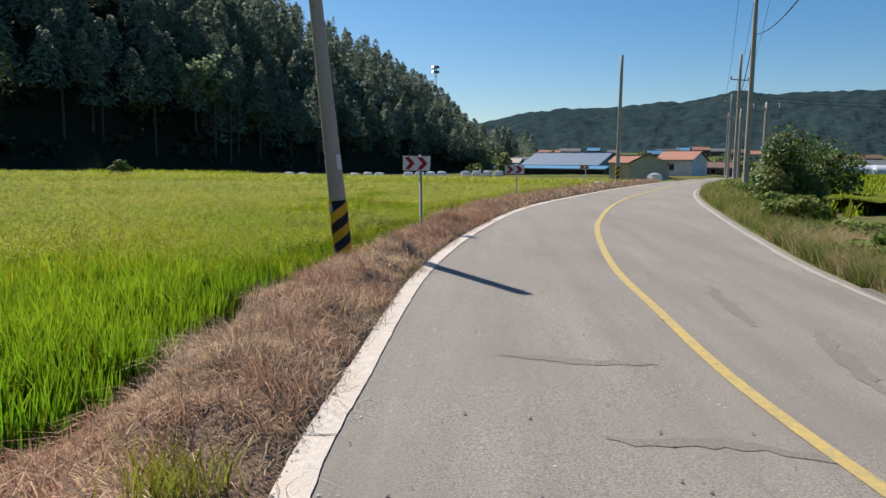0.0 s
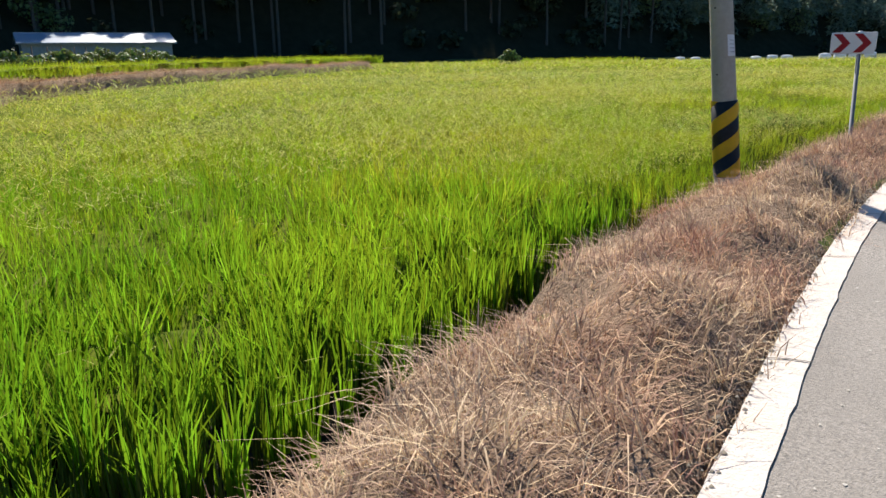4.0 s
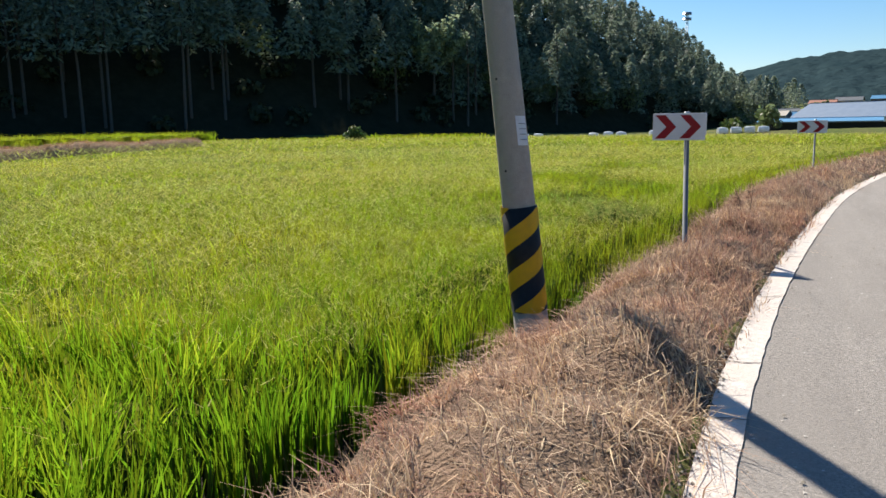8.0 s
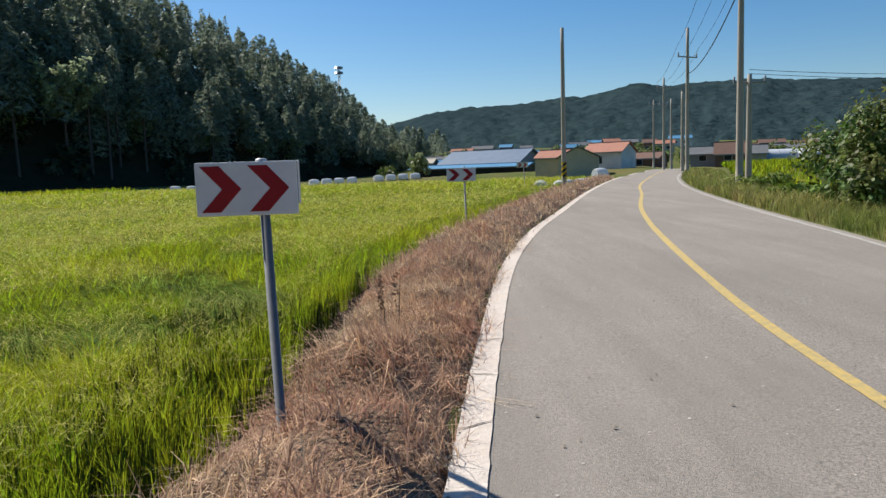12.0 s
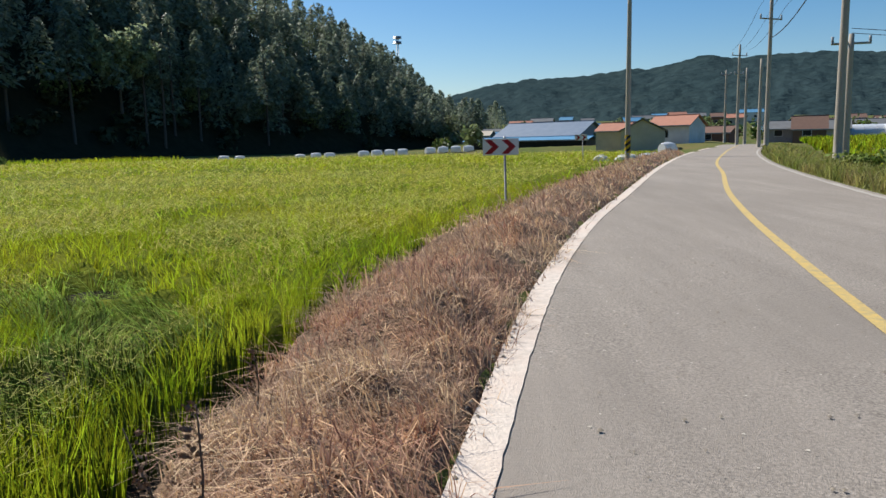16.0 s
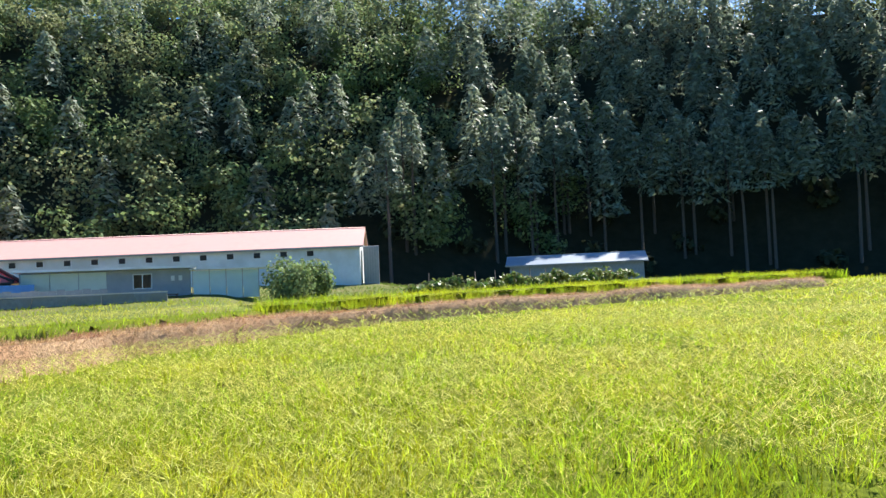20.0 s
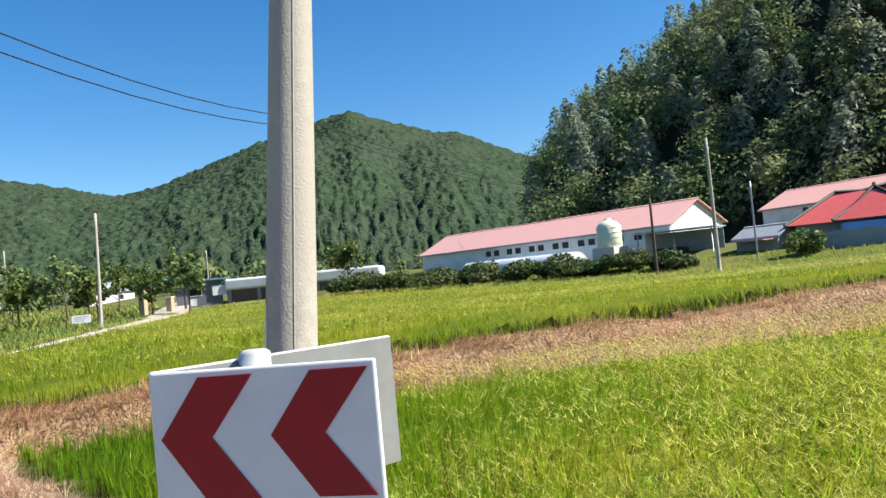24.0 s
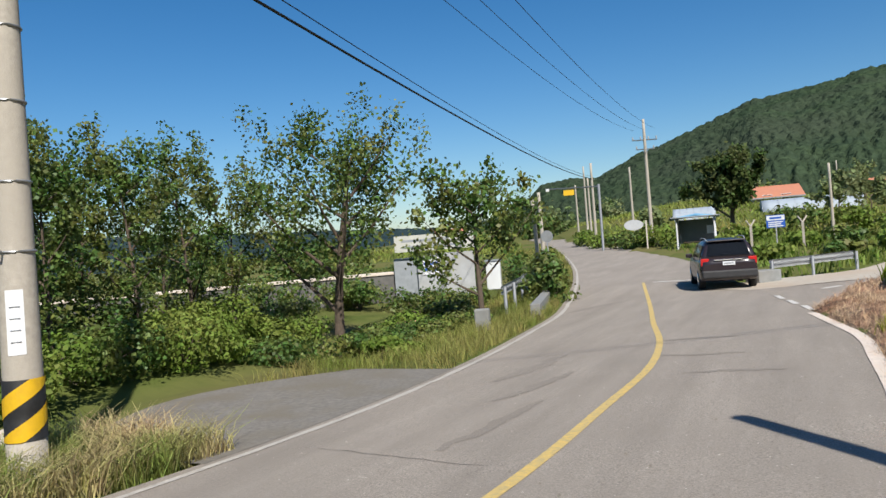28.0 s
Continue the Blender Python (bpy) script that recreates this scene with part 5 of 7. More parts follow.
solo("concrete_block", bx(-0.35, 0.35, -0.5, 0.5, -0.1, 0.45, bevel=0.03), M_BLOCKW, "rough concrete end block of the guard rail", "block", m=facing(1.75, -12.0, -0.3, 0.7, -0.7))
solo("concrete_kerb", bx(-0.15, 0.15, -4.5, 4.5, -0.3, 0.32, bevel=0.03), M_BLOCKW, "low weathered concrete kerb wall along the ditch", "kerb", m=facing(8.75, -8.5, -0.34, 0.97, 0.24))
solo("boundary_stone", bx(-0.2, 0.2, -0.14, 0.14, -0.2, 0.42, bevel=0.04), M_BLOCKW, "squat square boundary stone in the grass", "stone", m=facing(8.3, -1.6, -0.28, 1, 0.2))


# ---------------------------------------------------------------- farm buildings and houses
def window_part(parent, x, y, z, w, h, pane=None, frame_m=None):
    """A window in a front wall at local x, y, z: frame bars round a pane set back in it."""
    wd = part("window", bx(x - w / 2, x + w / 2, y - 0.03, y + 0.02, z, z + h), pane or M_DARK, parent, "dark window opening")
    for x0, x1, z0, z1 in ((x - w / 2 - 0.05, x - w / 2, z - 0.05, z + h + 0.05), (x + w / 2, x + w / 2 + 0.05, z - 0.05, z + h + 0.05), (x - w / 2, x + w / 2, z - 0.05, z), (x - w / 2, x + w / 2, z + h, z + h + 0.05)):
        part("frame", bx(x0, x1, y - 0.06, y + 0.02, z0, z1), frame_m or M_SIGNW, wd)
    return wd


def gable_house(name, label, left, right, depth, z, eave, ridge, wall_m, roof_m, over=0.35, windows=(), category="building", win_pane=None, gable_m=None):
    """A long gabled building; left and right are its front corners as seen from the road."""
    L = math.hypot(right[0] - left[0], right[1] - left[1])
    s = thing(name, label, category, facing(left[0], left[1], z, right[0] - left[0], right[1] - left[1]))
    t = 0.18
    part("wall", bx(0, L, 0, t, -0.6, eave), wall_m, s)
    part("wall", bx(0, L, depth - t, depth, -0.6, eave), wall_m, s)
    for x0 in (0, L - t):
        bm = bmesh.new()
        o = [(t, -0.6), (depth - t, -0.6), (depth - t, eave), (depth / 2, ridge - 0.05), (t, eave)]
        a = [bm.verts.new((x0, y, zz)) for y, zz in o]
        b = [bm.verts.new((x0 + t, y, zz)) for y, zz in o]
        bm.faces.new(a)
        bm.faces.new(b[::-1])
        for i in range(5):
            bm.faces.new((a[i], b[i], b[(i + 1) % 5], a[(i + 1) % 5]))
        bmesh.ops.recalc_face_normals(bm, faces=bm.faces)
        part("gable_wall", bm, gable_m or wall_m, s)
    k = (ridge - eave) / (depth / 2)
    for sgn in (0, 1):
        bm = bmesh.new()
        y0, z0, y1, z1 = -over, eave - k * over, depth / 2, ridge
        o = [(y0, z0 + 0.02), (y1, z1 + 0.02), (y1, z1 + 0.12), (y0, z0 + 0.12)]
        if sgn:
            o = [(depth - y, zz) for y, zz in o]
        a = [bm.verts.new((-over, y, zz)) for y, zz in o]
        b = [bm.verts.new((L + over, y, zz)) for y, zz in o]
        bm.faces.new(a)
        bm.faces.new(b[::-1])
        for i in range(4):
            bm.faces.new((a[i], b[i], b[(i + 1) % 4], a[(i + 1) % 4]))
        bmesh.ops.recalc_face_normals(bm, faces=bm.faces)
        part("roof", bm, roof_m, s)
    part("ridge_cap", tb([(-over, depth / 2, ridge + 0.10), (L + over, depth / 2, ridge + 0.10)], 0.10, 8), roof_m, s)
    part("eave_trim", bx(-over, L + over, -over - 0.03, -over, eave - k * over - 0.06, eave - k * over + 0.12), M_GREY, s)
    for (x, zz, w, h) in windows:
        window_part(s, x, -0.004, zz, w, h, win_pane)
    return s


# long barns with pale pink roofs
gable_house("barn", "long white livestock barn with a pale pink metal roof", (-80.0, -20.0), (-68.6, 28.4), 9.5, 1.6, 4.0, 5.9, M_WALLW, M_ROOFP, windows=[(49.8 - 4.75 - 2.49 * k, 3.15, 0.62, 0.5) for k in range(17)])
gable_house("barn", "second long white barn with pink roof, its gable towards the fields", (-58.5, -53.0), (-57.5, -18.0), 9.0, 1.2, 3.2, 5.3, M_WALLW, M_ROOFP, windows=[(34 - 1.3 * k - 0.7 * (k // 2) - 1.0, 2.1, 0.85, 0.62) for k in range(14)])
silo = thing("silo", "grey ribbed metal cladding box at the barn's end", "silo", facing(-71.6, 29.9, 1.6, 0.2, 1))
part("shell", bx(-0.6, 0.9, -1.2, 0.9, 0, 4.0, bevel=0.08), M_GREY, silo)
for k in range(6):
    part("rib", bx(-0.62 + 0.25 * k, -0.57 + 0.25 * k, -1.24, -1.2, 0.1, 3.9), M_STEEL, silo)

# feed tank in front of the second barn
tank = thing("feed_tank", "round pale green plastic feed tank with a domed lid", "tank", pose(-52.6, -20.9, 1.2))
M_TANK = mat("tank_plastic", (0.72, 0.72, 0.56), (0.62, 0.64, 0.50), 2.0, 0.4)
part("shell", tb([(0, 0, 1.6), (0, 0, 1.7), (0, 0, 3.4), (0, 0, 3.75), (0, 0, 3.95)], [1.0, 1.05, 1.05, 0.75, 0.3], 28), M_TANK, tank)
part("lid", tb([(0, 0, 3.93), (0, 0, 4.1)], 0.28, 16), M_TANK, tank)
part("base", bx(-1.1, 1.1, -1.1, 1.1, -0.4, 1.62, bevel=0.03), M_CONC, tank)
for k in range(4):
    part("hoop", tb([(1.06 * math.cos(a), 1.06 * math.sin(a), 2.0 + 0.42 * k) for a in np.linspace(0, math.tau, 25)], 0.02, 6, cap=False), M_TANK, tank)

# farmhouse: red hipped roof with dark ridge tiles
fh = thing("farmhouse", "low farmhouse with a bright red hipped metal roof and dark ridges", "house", facing(-53.2, -6.3, 0.9, -2.2, 9.3))
part("wall", bx(0.6, 8.8, 0.6, 6.0, -0.3, 2.1), M_GREY, fh, "grey block wall")
bm = bmesh.new()
c = [bm.verts.new(p) for p in ((0, 0, 2.05), (9.5, 0, 2.05), (9.5, 7, 2.05), (0, 7, 2.05))]
r = [bm.verts.new(p) for p in ((3.0, 3.4, 4.15), (6.4, 3.4, 4.25))]
for q in ((c[0], c[1], r[1], r[0]), (c[2], c[3], r[0], r[1]), (c[1], c[2], r[1]), (c[3], c[0], r[0]), (c[3], c[2], c[1], c[0])):
    bm.faces.new(q)
part("roof", bm, M_ROOFR, fh, "red sheet roof")
for p, q in (((0, 0, 2.08), (3.0, 3.4, 4.2)), ((9.5, 0, 2.08), (6.4, 3.4, 4.3)), ((3.0, 3.4, 4.25), (4.7, 3.4, 4.12)), ((4.7, 3.4, 4.12), (6.5, 3.4, 4.42))):
    part("ridge_tile", tb([p, q], 0.14, 8), M_BLACK, fh, "dark curved ridge tiles")
bm = bmesh.new()
c = [bm.verts.new(p) for p in ((3.3, -1.8, 2.08), (9.0, -1.8, 2.08), (9.0, 3.2, 2.12), (3.3, 3.2, 2.12))]
r = [bm.verts.new(p) for p in ((5.7, 0.9, 4.15), (5.7, 3.2, 4.2))]
for q in ((c[0], c[1], r[0]), (c[1], c[2], r[1], r[0]), (c[3], c[0], r[0], r[1]), (c[2], c[3], r[1]), (c[3], c[2], c[1], c[0])):
    bm.faces.new(q)
part("porch_roof", bm, M_ROOFR, fh, "red projecting porch roof")
for p in ((3.3, -1.8, 2.12), (9.0, -1.8, 2.12)):
    part("ridge_tile", tb([p, ((p[0] + 5.7) / 2, -0.45, 2.98), (5.7, 0.9, 4.22), (5.7, 1.3, 4.42)], 0.12, 8), M_BLACK, fh, "dark curved ridge tiles")
part("ridge_tile", tb([(5.7, 0.9, 4.25), (5.7, 3.2, 4.25)], 0.13, 8), M_BLACK, fh, "dark curved ridge tiles")
part("eave_board", bx(3.3, 9.0, -1.84, -1.78, 1.98, 2.08), M_DARK, fh)
part("awning", bx(3.9, 10.2, -2.6, -0.4, 1.78, 1.86), M_ROOFB, fh, "blue sheet awning").matrix_basis = pose(0, 0, 0)
part("valance", bx(3.9, 10.2, -2.66, -2.61, 1.22, 1.84), mat("blue_tarpaulin", (0.10, 0.26, 0.55), (0.07, 0.20, 0.45), 2.0, 0.6), fh, "blue tarpaulin hanging from the awning")
for x in (4.1, 6.0, 8.0, 10.0):
    part("awning_post", tb([(x, -2.5, 0), (x, -2.5, 1.8)], 0.04, 8), M_STEEL, fh)
# A near-black panel stands for the shade under the awning.
part("shadow_wall", bx(3.9, 10.0, -0.5, -0.4, 0, 1.78), M_DARK, fh, "near-black panel for the porch shade behind the awning")
gable_house("tool_shed", "small rust-brown shed with a tin lean-to roof", (-53.2, -10.0), (-52.6, -6.6), 3.0, 0.9, 1.5, 2.2, M_GREY, M_GREY, 0.25, category="shed")
part("lean_to", bx(0, 3.4, -1.6, 0.2, 1.25, 1.31), M_ROOFP, bpy.data.objects["tool_shed"], "pale tin lean-to").matrix_basis = pose(0, 0, 0)

# garden wall of grey boards, low house and glazed lean-tos
fence = thing("board_fence", "grey weathered board fence before the farmhouse", "fence", facing(-50.3, -2.6, 0.9, -2.2, 11.3))
for k in range(23):
    part("board", bx(0.5 * k, 0.5 * k + 0.49, 0, 0.05, -0.3, 1.35 + 0.05 * ((k * 7) % 3)), M_GREY, fence)
low = thing("low_house", "low grey rendered house with a flat pale roof edge", "house", facing(-54.4, 3.0, 1.0, -0.7, 10.7))
part("wall", bx(0, 10.8, 0, 0.2, -0.4, 2.55), mat("grey_render", (0.30, 0.33, 0.36), (0.24, 0.27, 0.30), 1.2, 0.8), low)
part("wall", bx(0, 10.8, 4.8, 5.0, -0.4, 2.55), M_GREY, low)
for x0 in (0, 10.6):
    part("end_wall", bx(x0, x0 + 0.2, 0.2, 4.8, -0.4, 2.55), M_GREY, low)
part("roof", bx(-0.4, 11.2, -0.7, 5.3, 2.57, 2.72), M_WALLW, low, "pale flat sheet roof")
for k in range(3):
    part("wall_panel", bx(0.1 + 1.75 * k, 1.8 + 1.75 * k, -0.06, 0, 1.0, 2.45), mat("pale_green_panel", (0.50, 0.58, 0.52), (0.44, 0.52, 0.47), 2.0, 0.5) if k == 0 else bpy.data.materials["pale_green_panel"], low, "pale green translucent panel")
wd = window_part(low, 7.6, -0.004, 1.25, 1.15, 0.95, M_GLASS)
part("mullion", bx(7.57, 7.63, -0.05, -0.03, 1.25, 2.2), M_SIGNW, wd)
for x, z0 in ((9.6, 1.7), (10.1, 1.7)):
    part("meter_box", bx(x - 0.12, x + 0.12, -0.16, 0, z0, z0 + 0.35), M_WALLW, low)
lean = thing("glazed_lean_to", "lean-to with pale blue translucent sheets on a steel frame", "shed", facing(-55.0, 13.9, 1.0, -0.1, 4.6))
for k in range(4):
    part("sheet", bx(0.05 + 1.15 * k, 1.17 + 1.15 * k, 0, 0.03, 0.3, 2.3), mat("pale_blue_sheet", (0.52, 0.64, 0.66), (0.46, 0.58, 0.60), 1.5, 0.35) if k == 0 else bpy.data.materials["pale_blue_sheet"], lean, "pale blue sheet")
part("roof", bx(-0.2, 6.2, -0.5, 2.5, 2.4, 2.48), M_WALLW, lean, "pale sheet roof")
for k in range(5):
    part("post", bx(1.15 * k - 0.03, 1.15 * k + 0.03, -0.03, 0.0, -0.3, 2.4), M_STEEL, lean)
junk = thing("bench", "cluttered grey bench against the low house", "bench", facing(-53.4, 10.8, 0.95, 0, 1))
part("top", bx(0, 2.2, 0, 0.6, 0.75, 0.82), M_BARK, junk)
for x in (0.1, 2.1):
    for y in (0.05, 0.55):
        part("leg", bx(x - 0.04, x + 0.04, y - 0.04, y + 0.04, -0.2, 0.75), M_BARK, junk)
part("crate", bx(0.4, 1.0, 0.1, 0.5, 0.82, 1.1, bevel=0.02), M_GREY, junk)

yw = thing("yard_wall", "low weathered grey block wall before the farmhouse", "wall", facing(-51.0, -1.5, 0.9, -0.35, 13.0))
for k in range(7):
    part("block_panel", bx(2.0 * k, 2.0 * k + 1.97, 0, 0.15, -0.5, 0.95 + 0.05 * (k % 2), bevel=0.01), M_BLOCKW, yw)
part("coping", bx(-0.05, 14.0, -0.04, 0.19, 1.01, 1.08), M_CONC, yw)

# vinyl tunnel and yard roof before the second barn
tun = thing("vinyl_tunnel", "low white vinyl-covered tunnel before the barn", "greenhouse", facing(-52.5, -40.0, 0.9, 0.2, 15))


def tunnel(parent, L, w, h, m):
    bm, rows = bmesh.new(), []
    for i in range(13):
        x = L * i / 12
        rows.append([bm.verts.new((x, w / 2 - w / 2 * math.cos(a), h * math.sin(a) ** 0.8)) for a in np.linspace(0, math.pi, 11)])
    for a, b in zip(rows, rows[1:]):
        for i in range(10):
            f = bm.faces.new((a[i], a[i + 1], b[i + 1], b[i]))
            f.smooth = True
    bm.faces.new(rows[0][::-1])
    bm.faces.new(rows[-1])
    part("cover", bm, m, parent, "white vinyl cover")
    for i in range(0, 13, 2):
        x = L * i / 12
        part("hoop", tb([(x, w / 2 - (w / 2 + 0.02) * math.cos(a), (h + 0.02) * math.sin(a) ** 0.8) for a in np.linspace(0, math.pi, 9)], 0.02, 5), M_STEEL, parent)


M_VINYL = mat("white_vinyl", (0.60, 0.63, 0.66), (0.48, 0.51, 0.55), 1.0, 0.35)
tunnel(tun, 14.5, 3.2, 1.9, M_VINYL)
yard = thing("yard_canopy", "blue sheet canopy beside the barn gable on steel posts", "canopy", facing(-54.6, -19.0, 0.9, -1.8, 6.0))
part("roof", bx(-0.5, 6.5, -1.5, 2.0, 2.75, 2.83), mat("faded_blue_sheet", (0.30, 0.48, 0.58), (0.36, 0.52, 0.60), 2.0, 0.5), yard)
for x in (0, 3, 6):
    part("post", tb([(x, -1.3, -0.2), (x, -1.3, 2.75)], 0.05, 8), M_STEEL, yard)
part("back_wall", bx(-0.3, 6.3, 1.9, 2.0, -0.2, 2.7), M_GREY, yard)
part("machine", bx(1.0, 3.6, -0.6, 1.0, 0, 1.4, bevel=0.1), M_DARK, yard, "dark machinery under the canopy")

gable_house("field_shed", "low grey shed with a sunlit blue-grey metal roof under the pines", (-85.0, 50.0), (-77.9, 64.6), 5.5, 1.05, 2.4, 3.35, M_GREY, mat("slate_blue_roof", (0.22, 0.27, 0.34), (0.26, 0.31, 0.38), 1.5, 0.35), 0.5, category="shed")

# grey cabin with white tunnel roof beyond the upper paddy
cab = thing("grey_cabin", "small dark grey cabin with white-framed windows", "cabin", facing(-34.3, -70.5, 0.5, -4.5, 2.3))
part("body", bx(0, 5.2, 0, 4.0, -0.3, 3.3, bevel=0.03), mat("dark_grey_cladding", (0.11, 0.12, 0.14), (0.14, 0.15, 0.17), 3.0, 0.6), cab)
part("roof", bx(-0.5, 5.8, -0.6, 4.6, 3.3, 3.48), M_ROOFB, cab, "thin blue-grey roof slab")
window_part(cab, 2.2, -0.005, 1.55, 1.4, 1.0, M_GLASS)
window_part(cab, 1.9, -0.005, 0.4, 0.7, 0.75, M_WALLW)
part("wall_panel", bx(4.2, 6.2, -0.3, -0.05, 1.4, 2.6), M_WALLW, cab, "white panel box on the wall")
big = thing("white_roofed_hall", "long low hall with a white sheet roof and dark brick side", "shed", facing(-39.2, -67.6, 0.6, -14.0, 12.8))
part("roof", bx(0, 19.0, -0.3, 6.0, 1.75, 3.1, bevel=0.25), M_WALLW, big, "white sheet roof")
part("wall", bx(0.2, 18.8, 0, 0.3, -0.8, 1.75), mat("dark_brick", (0.16, 0.10, 0.085), (0.11, 0.075, 0.065), 6.0, 0.9, 0.5, 30), big, "dark brick wall")
for k in range(6):
    part("pier", bx(0.3 + 3.6 * k, 0.7 + 3.6 * k, -0.08, 0, -0.8, 1.75), M_GREY, big)
for x, y, h in ((-24.7, -54.3, 2.3), (-28.0, -56.2, 1.35)):
    g = thing("gate_pillar", "tan stone gate pillar beside the track", "pillar", facing(x, y, gz(x, y), 0.8, 0.6))
    part("shaft", bx(-0.3, 0.3, -0.3, 0.3, -0.3, h, bevel=0.03), mat("tan_stone", (0.42, 0.34, 0.24), (0.36, 0.29, 0.2), 8.0, 0.9, 0.5, 30) if h > 2 else bpy.data.materials["tan_stone"], g)
    part("cap", bx(-0.36, 0.36, -0.36, 0.36, h, h + 0.12, bevel=0.03), M_CONC, g)
nb = thing("notice_board", "small white notice board on two legs by the track", "sign", facing(-16.2, -43.3, gz(-16.2, -43.3), -0.9, 0.4))
part("panel", bx(-0.65, 0.65, 0, 0.04, 0.35, 0.95), M_SIGNW, nb)
for x in (-0.5, 0.5):
    part("leg", bx(x - 0.03, x + 0.03, 0.05, 0.1, -0.2, 0.9), M_STEEL, nb)
for k in range(3):
    part("text_bar", bx(-0.5, 0.5 - 0.2 * k, -0.006, 0, 0.78 - 0.14 * k, 0.83 - 0.14 * k), M_GREY, nb)

# ---------------------------------------------------------------- the junction
sh = thing("bus_shelter", "glass and steel bus shelter with a flat grey roof", "bus shelter", facing(8.4, -39.2, gz(7.0, -39.5), -2.6, -0.15))
M_PANE = mat("shelter_glass", (0.10, 0.13, 0.14), (0.08, 0.11, 0.12), 2.0, 0.08, spec=0.6)
for x in (0, 2.6):
    for y in (0, 1.4):
        part("post", tb([(x, y, 0), (x, y, 2.25)], 0.06, 10), M_ALU, sh)
part("roof", tb([(-0.35, 0.7, 2.22), (1.3, 0.7, 2.42), (2.95, 0.7, 2.22)], [0.08, 0.12, 0.08], 8), M_ROOFB, sh)
part("roof_panel", bx(-0.4, 3.0, -0.35, 1.75, 2.25, 2.33, bevel=0.03), M_GREY, sh, "grey-blue roof panel")
part("glass_pane", bx(0.05, 2.55, 1.37, 1.40, 0.35, 2.1), M_PANE, sh, "dark back pane")
for x in (0, 2.58):
    part("glass_pane", bx(x, x + 0.02, 0.1, 1.3, 0.35, 2.1), M_PANE, sh)
part("bench", bx(0.4, 2.2, 0.9, 1.3, 0.42, 0.47), M_BARK, sh)
part("poster", bx(2.0, 2.45, 1.33, 1.36, 1.0, 1.6), M_SIGNW, sh, "pale round notice")
ks = thing("blue_sign", "blue and white notice board on a post by the reeds", "sign", facing(1.57, -28.5, gz(1.57, -28.5), -1, -0.05))
part("post", tb([(0, 0.03, -0.2), (0, 0.03, 2.1)], 0.035, 8), M_STEEL, ks)
pn = part("panel", bx(-0.48, 0.48, 0, 0.03, 1.45, 2.15), M_BLUE, ks, "blue panel")
part("panel_band", bx(-0.46, 0.46, -0.006, -0.002, 1.86, 2.12), M_SIGNW, pn, "white upper band")
for k in range(3):
    part("text_bar", bx(-0.38, 0.38 - 0.12 * (k % 2), -0.010, -0.006, 1.50 + 0.11 * k, 1.56 + 0.11 * k), M_SIGNW, pn)
part("text_bar", bx(-0.30, 0.30, -0.012, -0.007, 1.93, 2.04), M_BLUE, pn)
ov = thing("oval_sign", "blank whitish oval board on a bracket", "sign", facing(12.1, -42.4, gz(12.0, -42.4), -0.97, -0.2))
part("board", prism([(0.75 * math.cos(a), 2.0 + 0.42 * math.sin(a)) for a in np.linspace(0, math.tau, 17)[:-1]], 0, 0.05), M_ALU, ov)
part("post", tb([(0.95, 0.08, -0.3), (0.95, 0.08, 2.3)], 0.06, 8), M_POLE, ov)
part("bracket", tb([(0.2, 0.08, 2.0), (0.95, 0.08, 2.1)], 0.025, 6), M_STEEL, ov)
ss = thing("small_white_sign", "small white plate with faint writing behind the chevron sign", "sign", facing(-2.2, -9.2, gz(-2.2, -9.2), -1, 0.1))
part("post", tb([(0, 0.03, -0.2), (0, 0.03, 1.1)], 0.03, 8), M_STEEL, ss)
pn = part("panel", bx(-0.25, 0.25, 0, 0.02, 0.75, 1.35), M_SIGNW, ss)
for k in range(3):
    part("text_bar", bx(-0.17, 0.17, -0.004, 0, 0.86 + 0.15 * k, 0.92 + 0.15 * k), M_SIGNR, pn)
for (x, y) in ((3.0, -31.0), (0.2, -31.5)):
    fp = thing("fence_post", "grey concrete fence post with forked top", "fence post", pose(x, y, gz(x, y)), group="forked posts behind the rail")
    part("shaft", bx(-0.07, 0.07, -0.07, 0.07, -0.2, 1.6), M_POLE, fp)
    for a in (-1, 1):
        part("fork", tb([(0, 0, 1.58), (a * 0.25, 0, 1.95)], 0.04, 6), M_POLE, fp)
mr = thing("traffic_mirror", "round traffic mirror seen from its grey back", "mirror", facing(16.3, -33.0, gz(16.3, -33.0), -0.95, -0.3))
part("dish", tb([(0, 0, 1.9), (0, 0.05, 1.9), (0, 0.10, 1.9)], [0.42, 0.40, 0.15], 24), M_STEEL, mr)
part("post", tb([(0, 0.05, -0.2), (0, 0.05, 2.2)], 0.05, 8), M_STEEL, mr)
for x, y, h, l in ((17.6, -36.0, 5.2, 0.25), (18.4, -37.0, 4.8, 0.6)):
    pole(x, y, gz(x, y), h, 0.16, 0.12, "pale stub pole leaning beside the junction", (0.02 * l, 0.06 * l))
gn = thing("gantry_sign", "yellow sign on a steel arm over the road up the valley", "sign", facing(15.5, -46.0, gz(15.5, -46), -0.95, -0.3))
part("post", tb([(0, 0, -0.3), (0, 0, 5.8)], 0.11, 10), M_STEEL, gn)
part("arm", tb([(0, 0, 5.6), (-4.2, 0, 5.7)], 0.06, 8), M_STEEL, gn)
part("panel", bx(-3.0, -2.1, -0.05, 0.0, 5.05, 5.5), M_BANDY, gn, "yellow sign panel")
part("camera_box", bx(-4.5, -4.2, -0.15, 0.15, 5.5, 5.75, bevel=0.03), M_WALLW, gn)
